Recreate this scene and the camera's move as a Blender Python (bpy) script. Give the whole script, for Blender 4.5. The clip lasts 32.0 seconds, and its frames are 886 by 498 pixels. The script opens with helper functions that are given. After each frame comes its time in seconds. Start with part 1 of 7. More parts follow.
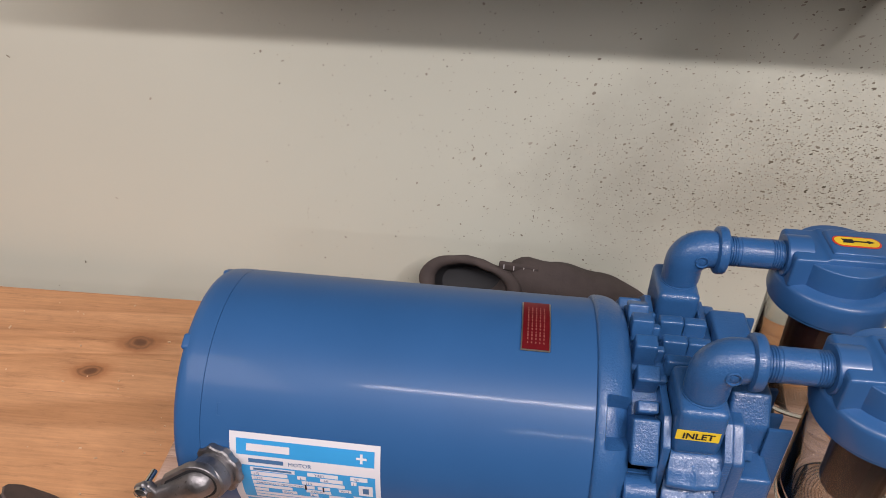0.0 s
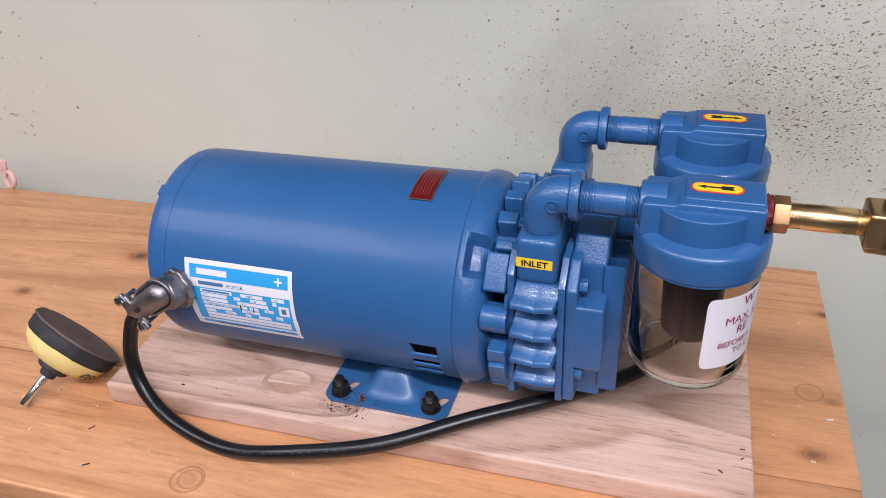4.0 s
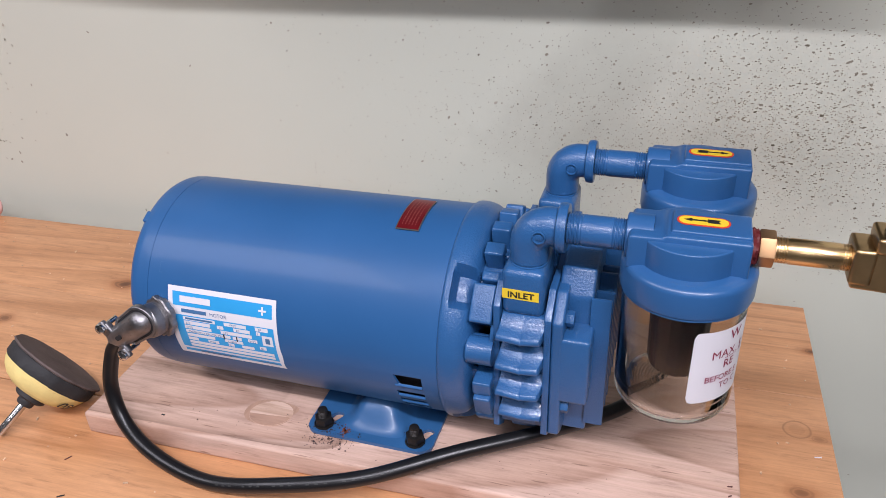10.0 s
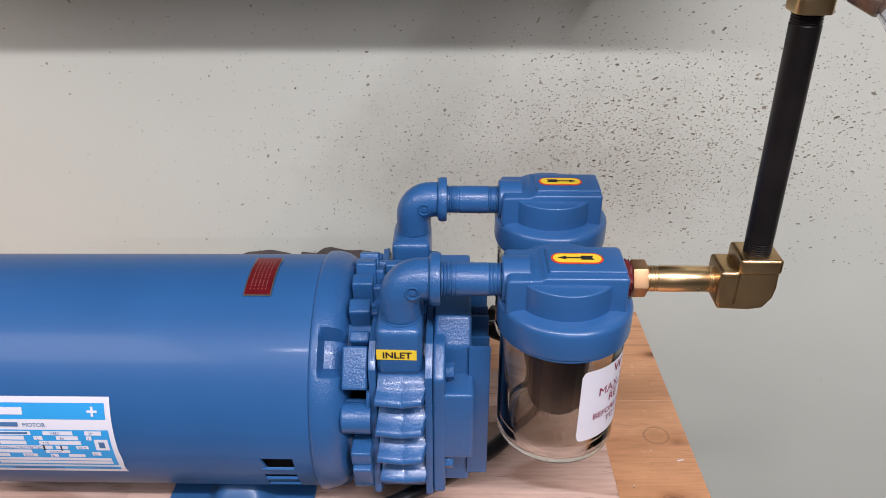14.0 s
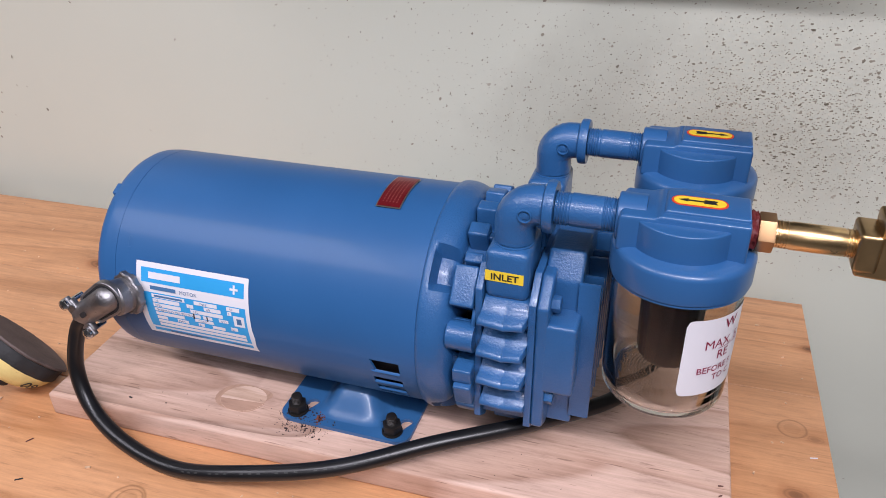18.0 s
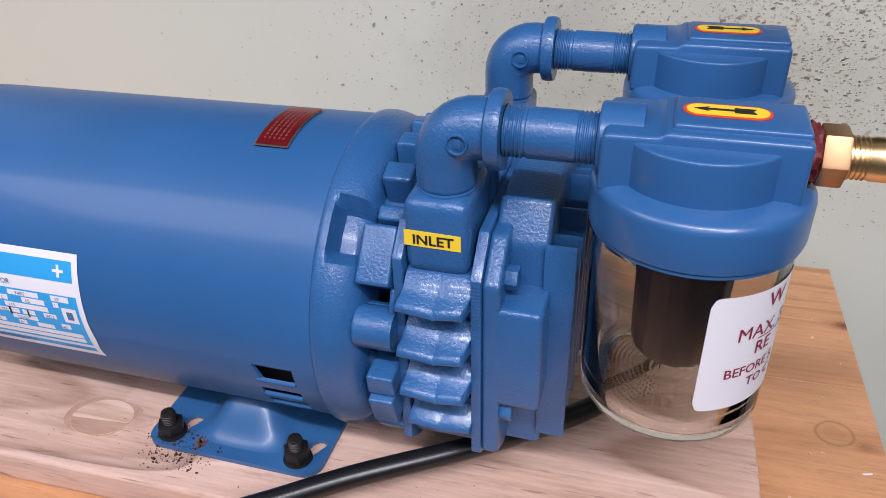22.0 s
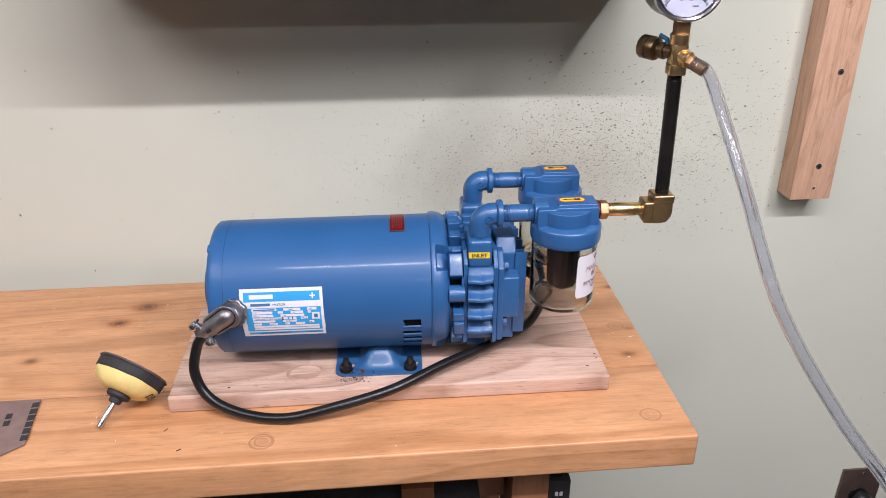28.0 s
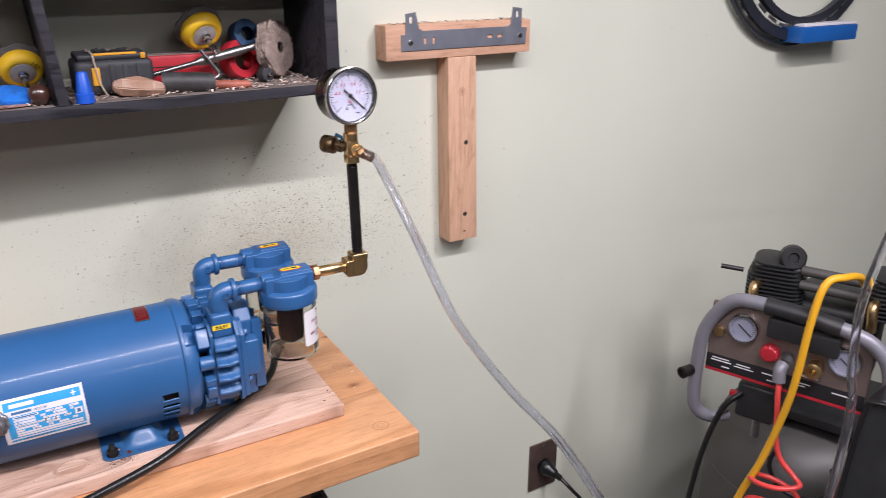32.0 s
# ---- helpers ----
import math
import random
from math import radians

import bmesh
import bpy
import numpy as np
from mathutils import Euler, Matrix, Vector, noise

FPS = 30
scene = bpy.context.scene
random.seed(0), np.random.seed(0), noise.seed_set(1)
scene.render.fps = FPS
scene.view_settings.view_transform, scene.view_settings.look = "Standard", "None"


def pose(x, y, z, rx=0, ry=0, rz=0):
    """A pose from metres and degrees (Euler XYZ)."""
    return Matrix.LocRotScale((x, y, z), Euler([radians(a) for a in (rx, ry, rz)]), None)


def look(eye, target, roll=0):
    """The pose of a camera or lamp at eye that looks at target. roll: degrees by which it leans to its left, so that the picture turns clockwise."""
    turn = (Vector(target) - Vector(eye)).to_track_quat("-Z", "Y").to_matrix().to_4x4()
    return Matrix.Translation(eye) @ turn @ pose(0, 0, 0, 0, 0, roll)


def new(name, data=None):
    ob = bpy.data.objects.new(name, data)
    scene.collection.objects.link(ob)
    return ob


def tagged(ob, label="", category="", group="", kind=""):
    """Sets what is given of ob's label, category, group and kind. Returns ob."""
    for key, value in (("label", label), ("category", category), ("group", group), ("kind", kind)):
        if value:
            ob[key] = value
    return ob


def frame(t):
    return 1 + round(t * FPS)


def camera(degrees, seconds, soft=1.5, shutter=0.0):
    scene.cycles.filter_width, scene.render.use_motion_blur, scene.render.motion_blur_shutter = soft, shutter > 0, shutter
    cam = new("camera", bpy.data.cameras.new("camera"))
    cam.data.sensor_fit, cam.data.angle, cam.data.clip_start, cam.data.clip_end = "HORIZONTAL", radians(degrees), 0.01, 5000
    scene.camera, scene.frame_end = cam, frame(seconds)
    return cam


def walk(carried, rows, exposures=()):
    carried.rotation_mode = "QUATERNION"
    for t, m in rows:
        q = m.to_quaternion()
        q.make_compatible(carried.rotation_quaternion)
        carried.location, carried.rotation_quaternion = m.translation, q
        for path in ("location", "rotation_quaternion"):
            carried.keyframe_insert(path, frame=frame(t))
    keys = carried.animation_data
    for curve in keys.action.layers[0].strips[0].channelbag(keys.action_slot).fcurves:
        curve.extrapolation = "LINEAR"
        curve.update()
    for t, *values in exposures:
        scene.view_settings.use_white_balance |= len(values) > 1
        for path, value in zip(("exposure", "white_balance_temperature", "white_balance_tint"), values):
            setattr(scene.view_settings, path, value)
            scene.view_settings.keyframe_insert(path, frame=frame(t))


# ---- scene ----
cam = camera(60.0, 32.0, 0.85, 0.15)
PATH = [
    (0, (0.032, 0.017, 1.344), (-0.125, 1.656, 0.209), 1.8),
    (0.5, (-0.004, 0.032, 1.35), (-0.071, 1.656, 0.185), 2.7),
    (1, (0.029, 0.011, 1.334), (-0.065, 1.636, 0.172), 3.1),
    (1.5, (0.106, -0.028, 1.311), (-0.114, 1.602, 0.173), 2.7),
    (2, (0.166, -0.058, 1.306), (-0.175, 1.569, 0.194), 1.5),
    (2.5, (0.201, -0.062, 1.303), (-0.244, 1.556, 0.215), -0.4),
    (3, (0.211, -0.064, 1.308), (-0.298, 1.541, 0.228), -2.0),
    (3.5, (0.21, -0.072, 1.309), (-0.341, 1.517, 0.226), -3.3),
    (5.5, (0.209, -0.068, 1.287), (-0.371, 1.509, 0.201), -3.8),
    (6, (0.21, -0.07, 1.298), (-0.367, 1.511, 0.216), -3.3),
    (6.5, (0.212, -0.069, 1.298), (-0.356, 1.519, 0.223), -2.9),
    (7, (0.208, -0.075, 1.306), (-0.349, 1.524, 0.241), -2.6),
    (7.5, (0.208, -0.071, 1.307), (-0.336, 1.536, 0.249), -2.4),
    (8, (0.207, -0.07, 1.304), (-0.33, 1.545, 0.253), -2.4),
    (8.5, (0.21, -0.069, 1.305), (-0.321, 1.555, 0.265), -2.4),
    (9, (0.215, -0.066, 1.306), (-0.318, 1.562, 0.274), -2.4),
    (9.5, (0.212, -0.065, 1.307), (-0.326, 1.569, 0.287), -2.4),
    (10, (0.211, -0.07, 1.302), (-0.339, 1.567, 0.293), -2.4),
    (10.5, (0.211, -0.07, 1.306), (-0.349, 1.57, 0.309), -2.4),
    (11, (0.209, -0.071, 1.307), (-0.359, 1.573, 0.32), -2.4),
    (11.5, (0.209, -0.067, 1.304), (-0.357, 1.58, 0.321), -2.3),
    (12, (0.211, -0.064, 1.297), (-0.316, 1.597, 0.316), -2.1),
    (12.5, (0.217, -0.063, 1.3), (-0.223, 1.622, 0.317), -1.9),
    (13, (0.209, -0.057, 1.303), (-0.081, 1.656, 0.313), -1.4),
    (13.5, (0.187, -0.04, 1.313), (0.066, 1.692, 0.319), -1.0),
    (15.5, (0.137, -0.032, 1.284), (0.173, 1.69, 0.269), 0.7),
    (16, (0.165, -0.032, 1.285), (0.062, 1.683, 0.262), 1.1),
    (16.5, (0.193, -0.043, 1.29), (-0.078, 1.657, 0.271), 0.8),
    (17, (0.206, -0.048, 1.284), (-0.209, 1.624, 0.269), 0.2),
    (17.5, (0.209, -0.053, 1.283), (-0.293, 1.598, 0.272), -0.4),
    (18, (0.215, -0.052, 1.28), (-0.33, 1.583, 0.266), -0.9),
    (18.5, (0.213, -0.044, 1.275), (-0.351, 1.58, 0.252), -1.3),
    (19, (0.208, -0.033, 1.271), (-0.364, 1.583, 0.24), -1.5),
    (19.5, (0.202, -0.021, 1.258), (-0.372, 1.591, 0.222), -1.6),
    (20, (0.197, -0.016, 1.253), (-0.373, 1.593, 0.212), -1.6),
    (20.5, (0.199, -0.013, 1.251), (-0.36, 1.599, 0.208), -1.7),
    (21, (0.205, 0.007, 1.241), (-0.331, 1.622, 0.19), -1.7),
    (21.5, (0.206, 0.047, 1.216), (-0.306, 1.665, 0.158), -1.8),
    (22, (0.208, 0.065, 1.201), (-0.284, 1.683, 0.135), -1.7),
    (22.5, (0.211, 0.064, 1.204), (-0.274, 1.681, 0.13), -1.6),
    (23, (0.211, 0.065, 1.209), (-0.276, 1.678, 0.131), -1.3),
    (23.5, (0.208, 0.054, 1.212), (-0.287, 1.659, 0.126), -1.4),
    (24, (0.201, 0.031, 1.221), (-0.3, 1.629, 0.127), -2.0),
    (24.5, (0.185, -0.012, 1.25), (-0.278, 1.589, 0.144), -2.9),
    (26.5, (0.074, -0.157, 1.331), (0.047, 1.548, 0.287), -0.5),
    (27, (0.081, -0.279, 1.368), (0.108, 1.465, 0.389), 0.1),
    (27.5, (0.065, -0.363, 1.391), (0.129, 1.41, 0.467), 0.1),
    (28, (0.055, -0.397, 1.4), (0.169, 1.396, 0.523), 0.0),
    (28.5, (0.037, -0.344, 1.401), (0.236, 1.451, 0.541), -0.0),
    (29, (0.006, -0.294, 1.416), (0.312, 1.486, 0.558), -0.1),
    (29.5, (-0.002, -0.29, 1.427), (0.451, 1.459, 0.569), 0.5),
    (30, (0.003, -0.353, 1.432), (0.54, 1.382, 0.593), 0.5),
    (30.5, (-0.045, -0.448, 1.459), (0.503, 1.298, 0.651), 0.3),
    (31, (-0.06, -0.497, 1.465), (0.533, 1.247, 0.686), 0.4),
    (31.5, (-0.06, -0.53, 1.47), (0.626, 1.195, 0.725), 0.2),
    (32, (-0.029, -0.561, 1.469), (0.87, 1.078, 0.758), -0.1),
]
walk(cam, [(t, look(eye, target, roll)) for t, eye, target, roll in PATH], [
    (0, -0.46, 6900, 12), (0.5, -0.30, 7100, 11.5), (1, -0.26, 6900, 11.5), (2, -0.22, 6550, 11), (3.5, -0.21, 6200, 11.5), (6, -0.24, 6200, 12), (12, -0.25, 6200, 12), (16, -0.27, 6250, 13), (20, -0.22, 6150, 12), (24.5, -0.16, 6150, 12), (26.5, -0.12, 6350, 11), (28, -0.06, 6350, 11), (29, -0.24, 6400, 11.5), (30, -0.14, 6500, 11.5), (31, -0.06, 6500, 11.5), (32, 0.03, 6400, 12)])

# ---- light: four fluorescent ceiling fixtures and one added fill panel in a closed workshop ----
ROOM = pose(0.08, 0.592, 0, 0, 0, 1.8)  # x along the back wall, y into it, z up
world = bpy.data.worlds.new("workshop")
scene.world = world
world.use_nodes = True
world.node_tree.nodes["Background"].inputs[0].default_value = (0.9, 0.95, 1.0, 1)
world.node_tree.nodes["Background"].inputs[1].default_value = 0.008


def area_light(name, x, y, z, length, width, watts, colour):
    data = bpy.data.lights.new(name, "AREA")
    data.shape, data.size, data.size_y, data.energy, data.color = "RECTANGLE", length, width, watts, colour
    lamp = new(name, data)
    lamp.matrix_world = pose(x, y, z)
    return lamp


TUBE = (1.0, 0.955, 1.015)
area_light("strip_light_tube", 0.60, -0.66, 2.395, 0.92, 0.05, 31.0, TUBE)
# added soft fill that brightens the left wall; no such fixture is known
area_light("left_fill_panel", -1.25, -0.70, 2.395, 1.20, 1.00, 28.0, TUBE)
area_light("short_light_tube", -0.13, -0.66, 2.395, 0.50, 0.04, 12.0, TUBE)
area_light("cross_light_tube", 1.15, -1.05, 2.395, 0.05, 0.90, 27.0, TUBE)
area_light("rear_light_tube", 0.30, -2.30, 2.395, 0.60, 0.10, 14.0, TUBE)

# ---- materials ----
def material(name):
    m = bpy.data.materials.new(name)
    m.use_nodes = True
    return m, m.node_tree.nodes, m.node_tree.links, m.node_tree.nodes["Principled BSDF"]


def coords(nodes, links, scale=(1, 1, 1), turn=(0, 0, 0)):
    tc, mp = nodes.new("ShaderNodeTexCoord"), nodes.new("ShaderNodeMapping")
    mp.inputs["Scale"].default_value = scale
    mp.inputs["Rotation"].default_value = turn
    links.new(tc.outputs["Object"], mp.inputs["Vector"])
    return mp.outputs["Vector"]


def noise_tex(nodes, links, vec, scale, detail=4.0, rough=0.55, distort=0.0):
    n = nodes.new("ShaderNodeTexNoise")
    n.inputs["Scale"].default_value, n.inputs["Detail"].default_value = scale, detail
    n.inputs["Roughness"].default_value, n.inputs["Distortion"].default_value = rough, distort
    links.new(vec, n.inputs["Vector"])
    return n.outputs["Fac"]


def ramp(nodes, links, fac, stops):
    r = nodes.new("ShaderNodeValToRGB")
    while len(r.color_ramp.elements) < len(stops):
        r.color_ramp.elements.new(0.5)
    for e, (p, c) in zip(r.color_ramp.elements, stops):
        e.position, e.color = p, (*c, 1) if len(c) == 3 else c
    links.new(fac, r.inputs["Fac"])
    return r.outputs["Color"]


def mix(nodes, links, fac, a, b, kind="MIX"):
    m = nodes.new("ShaderNodeMix")
    m.data_type, m.blend_type = "RGBA", kind
    for sock, v in ((m.inputs[0], fac), (m.inputs[6], a), (m.inputs[7], b)):
        if isinstance(v, (int, float)):
            sock.default_value = v
        elif isinstance(v, tuple):
            sock.default_value = (*v, 1)
        else:
            links.new(v, sock)
    return m.outputs[2]


def math_node(nodes, links, op, a, b=0.0, c=None):
    m = nodes.new("ShaderNodeMath")
    m.operation = op
    for sock, v in zip(m.inputs, (a, b, c)):
        if v is None:
            continue
        if isinstance(v, (int, float)):
            sock.default_value = v
        else:
            links.new(v, sock)
    return m.outputs[0]


def bump(nodes, links, bsdf, height, strength, distance):
    b = nodes.new("ShaderNodeBump")
    b.inputs["Strength"].default_value, b.inputs["Distance"].default_value = strength, distance
    links.new(height, b.inputs["Height"])
    links.new(b.outputs["Normal"], bsdf.inputs["Normal"])


def surface(name, base, rough=0.5, metal=0.0, vary=0.15, big=8.0, fine=150.0, relief=0.15, depth=0.0005, coat=0.0, spec=0.5, dirt=None, dirt_at=0.66, coat_rough=0.12):
    """A painted, moulded or metal surface: large and fine variation in tone and gloss, fine relief, optional dirt."""
    m, nodes, links, bsdf = material(name)
    vec = coords(nodes, links)
    n1, n2 = noise_tex(nodes, links, vec, big, 5), noise_tex(nodes, links, vec, fine, 3)
    low, high = tuple(c * (1 - vary) for c in base), tuple(min(1, c * (1 + vary)) for c in base)
    colour = ramp(nodes, links, n1, [(0.3, low), (0.7, high)])
    if dirt:
        n3 = noise_tex(nodes, links, vec, big * 3.7, 8, 0.7)
        colour = mix(nodes, links, ramp(nodes, links, n3, [(dirt_at, (0, 0, 0)), (dirt_at + 0.08, (1, 1, 1))]), colour, dirt)
    links.new(colour, bsdf.inputs["Base Color"])
    r = nodes.new("ShaderNodeMapRange")
    r.inputs["To Min"].default_value, r.inputs["To Max"].default_value = max(0.02, rough - 0.08), min(1, rough + 0.1)
    links.new(n1, r.inputs["Value"])
    links.new(r.outputs[0], bsdf.inputs["Roughness"])
    bsdf.inputs["Metallic"].default_value = metal
    bsdf.inputs["Coat Weight"].default_value = coat
    bsdf.inputs["Coat Roughness"].default_value = coat_rough
    bsdf.inputs["Specular IOR Level"].default_value = spec
    if relief:
        bump(nodes, links, bsdf, n2, relief, depth)
    return m


def wood(name, pale, mid, dark, along="X", rough=0.5, bands=9.0, knots=(), rings=(), wear=0.0, coat=0.0, figure=7.0, pores=0.0, loops=(), blotch=0.0, heart=None):
    """Softwood: early and late wood drawn out along the grain, fine fibres, resin pores, and knots or round marks with a place of their own."""
    m, nodes, links, bsdf = material(name)
    squeeze = {"X": (0.11, 1, 1), "Y": (1, 0.11, 1), "Z": (1, 1, 0.11)}[along]
    vec = coords(nodes, links, squeeze)
    fibre = {"X": (0.03, 1, 1), "Y": (1, 0.03, 1), "Z": (1, 1, 0.03)}[along]
    vec2 = coords(nodes, links, fibre)
    w = noise_tex(nodes, links, vec, bands, 2, 0.45, 0.5)
    if loops:
        # plain-sawn figure: long nested loops about a heart that lies off to one side
        tc = nodes.new("ShaderNodeTexCoord")
        sep = nodes.new("ShaderNodeSeparateXYZ")
        links.new(tc.outputs["Object"], sep.inputs[0])
        total = None
        for u, v, ratio, gain in loops:
            du = math_node(nodes, links, "MULTIPLY", math_node(nodes, links, "SUBTRACT", sep.outputs[0], u), ratio)
            dv = math_node(nodes, links, "SUBTRACT", sep.outputs[1], v)
            d = math_node(nodes, links, "SQRT", math_node(nodes, links, "ADD", math_node(nodes, links, "MULTIPLY", du, du), math_node(nodes, links, "MULTIPLY", dv, dv)))
            d = math_node(nodes, links, "MULTIPLY", d, gain)
            total = d if total is None else math_node(nodes, links, "MINIMUM", total, d)
        w = math_node(nodes, links, "ADD", math_node(nodes, links, "MULTIPLY", w, 0.5), total)
    saw = math_node(nodes, links, "FRACT", math_node(nodes, links, "MULTIPLY", w, figure))
    colour = ramp(nodes, links, saw, [(0.0, pale), (0.45, tuple((a + b) / 2 for a, b in zip(pale, mid))), (0.74, mid), (0.91, dark), (1.0, pale)])
    broad = noise_tex(nodes, links, vec, bands * 0.6, 3)
    colour = mix(nodes, links, ramp(nodes, links, broad, [(0.35, (0.26,) * 3), (0.65, (0.0,) * 3)]), colour, mid)
    if heart:
        # one bold growth line: brown inside, cut off sharply at its outer edge, blunt at the tip
        u, v, a, b = heart
        tc = nodes.new("ShaderNodeTexCoord")
        sep = nodes.new("ShaderNodeSeparateXYZ")
        links.new(tc.outputs["Object"], sep.inputs[0])
        du = math_node(nodes, links, "MULTIPLY", math_node(nodes, links, "SUBTRACT", sep.outputs[0], u), 1.0 / a)
        dv = math_node(nodes, links, "MULTIPLY", math_node(nodes, links, "SUBTRACT", sep.outputs[1], v), 1.0 / b)
        d = math_node(nodes, links, "ADD", math_node(nodes, links, "POWER", math_node(nodes, links, "ABSOLUTE", du), 8.0), math_node(nodes, links, "POWER", math_node(nodes, links, "ABSOLUTE", dv), 8.0))
        d = math_node(nodes, links, "POWER", d, 0.125)
        d = math_node(nodes, links, "ADD", d, math_node(nodes, links, "MULTIPLY", math_node(nodes, links, "SUBTRACT", noise_tex(nodes, links, vec, 14, 2), 0.5), 0.12))
        line = ramp(nodes, links, math_node(nodes, links, "MULTIPLY", d, 0.8), [(0.0, (0, 0, 0)), (0.40, (0.04,) * 3), (0.52, (0.30,) * 3), (0.535, (0.02,) * 3), (0.64, (0.06,) * 3), (0.72, (0.30,) * 3), (0.77, (0.62,) * 3), (0.797, (1.0,) * 3), (0.806, (0.0,) * 3)])
        colour = mix(nodes, links, line, colour, tuple(c * 0.55 for c in dark))
    if blotch:
        long = noise_tex(nodes, links, coords(nodes, links, {"X": (0.28, 1, 1), "Y": (1, 0.28, 1), "Z": (1, 1, 0.28)}[along]), 11, 5, 0.6, 0.8)
        patch_tone = ramp(nodes, links, long, [(0.38, (0, 0, 0)), (0.50, (0.45,) * 3), (0.56, (0.30,) * 3), (0.68, (1, 1, 1))])
        colour = mix(nodes, links, math_node(nodes, links, "MULTIPLY", patch_tone, blotch), colour, tuple(c * 0.86 for c in dark))
    f = noise_tex(nodes, links, vec2, 420, 4, 0.65)
    colour = mix(nodes, links, 0.32, colour, ramp(nodes, links, f, [(0.3, tuple(c * 0.68 for c in mid)), (0.7, tuple(min(1, c * 1.12) for c in pale))]))
    flecks = noise_tex(nodes, links, coords(nodes, links, {"X": (0.16, 1, 1), "Y": (1, 0.16, 1), "Z": (1, 1, 0.16)}[along]), 150, 6, 0.75)
    colour = mix(nodes, links, 1.0, colour, ramp(nodes, links, flecks, [(0.28, (0.66, 0.62, 0.60)), (0.45, (0.95, 0.945, 0.94)), (0.70, (1.10, 1.10, 1.10))]), "MULTIPLY")
    if pores:
        p = noise_tex(nodes, links, coords(nodes, links, {"X": (0.08, 1, 1), "Y": (1, 0.08, 1), "Z": (1, 1, 0.08)}[along]), 520, 1, 0.4)
        colour = mix(nodes, links, math_node(nodes, links, "MULTIPLY", ramp(nodes, links, p, [(0.70, (0, 0, 0)), (0.76, (1, 1, 1))]), pores), colour, tuple(c * 0.55 for c in dark))
    if wear:
        s = noise_tex(nodes, links, coords(nodes, links), 14, 6, 0.7)
        colour = mix(nodes, links, math_node(nodes, links, "MULTIPLY", ramp(nodes, links, s, [(0.52, (0, 0, 0)), (0.75, (1, 1, 1))]), wear), colour, tuple(c * 0.55 for c in dark))
    if knots or rings:
        tc = nodes.new("ShaderNodeTexCoord")
        sep = nodes.new("ShaderNodeSeparateXYZ")
        links.new(tc.outputs["Object"], sep.inputs[0])
        wob = noise_tex(nodes, links, tc.outputs["Object"], 60, 3)
        a, b = {"X": (0, 1), "Y": (1, 0), "Z": (2, 0)}[along]
        for u, v, size, tone in knots:
            du = math_node(nodes, links, "MULTIPLY", math_node(nodes, links, "SUBTRACT", sep.outputs[a], u), 0.62 / size)
            dv = math_node(nodes, links, "MULTIPLY", math_node(nodes, links, "SUBTRACT", sep.outputs[b], v), 1.0 / size)
            d = math_node(nodes, links, "SQRT", math_node(nodes, links, "ADD", math_node(nodes, links, "MULTIPLY", du, du), math_node(nodes, links, "MULTIPLY", dv, dv)))
            d = math_node(nodes, links, "ADD", d, math_node(nodes, links, "MULTIPLY", math_node(nodes, links, "SUBTRACT", wob, 0.5), 0.9))
            far = math_node(nodes, links, "MULTIPLY", d, 0.45)
            colour = mix(nodes, links, ramp(nodes, links, far, [(0.0, (tone * 0.8,) * 3), (0.42, (tone * 0.75,) * 3), (0.62, (tone * 0.25,) * 3), (1.0, (0, 0, 0))]), colour, (dark[0] * 0.80, dark[1] * 0.66, dark[2] * 0.55))
            colour = mix(nodes, links, ramp(nodes, links, d, [(0.0, (tone,) * 3), (0.30, (tone * 0.9,) * 3), (0.50, (tone * 0.30,) * 3), (0.66, (tone * 0.62,) * 3), (0.84, (0, 0, 0))]), colour, (dark[0] * 0.26, dark[1] * 0.20, dark[2] * 0.18))
        for u, v, size in rings:
            du = math_node(nodes, links, "SUBTRACT", sep.outputs[a], u)
            dv = math_node(nodes, links, "MULTIPLY", math_node(nodes, links, "SUBTRACT", sep.outputs[b], v), 1.08)
            d = math_node(nodes, links, "SQRT", math_node(nodes, links, "ADD", math_node(nodes, links, "MULTIPLY", du, du), math_node(nodes, links, "MULTIPLY", dv, dv)))
            d = math_node(nodes, links, "MULTIPLY", d, 1.0 / size)
            d = math_node(nodes, links, "ADD", d, math_node(nodes, links, "MULTIPLY", math_node(nodes, links, "SUBTRACT", wob, 0.5), 0.25))
            line = ramp(nodes, links, d, [(0.0, (0.10,) * 3), (0.5, (0.16,) * 3), (0.56, (0.02,) * 3), (0.78, (0.06,) * 3), (0.9, (0.55,) * 3), (1.0, (0.0,) * 3)])
            colour = mix(nodes, links, line, colour, tuple(c * 0.42 for c in dark))
    links.new(colour, bsdf.inputs["Base Color"])
    bsdf.inputs["Roughness"].default_value = rough
    bsdf.inputs["Coat Weight"].default_value = coat
    bsdf.inputs["Coat Roughness"].default_value = 0.3
    bump(nodes, links, bsdf, f, 0.18, 0.0004)
    return m


def clear(name, tint=(1, 1, 1), rough=0.0, ior=1.5):
    m, nodes, links, bsdf = material(name)
    bsdf.inputs["Base Color"].default_value = (*tint, 1)
    bsdf.inputs["Transmission Weight"].default_value = 1.0
    bsdf.inputs["Roughness"].default_value = rough
    bsdf.inputs["IOR"].default_value = ior
    return m


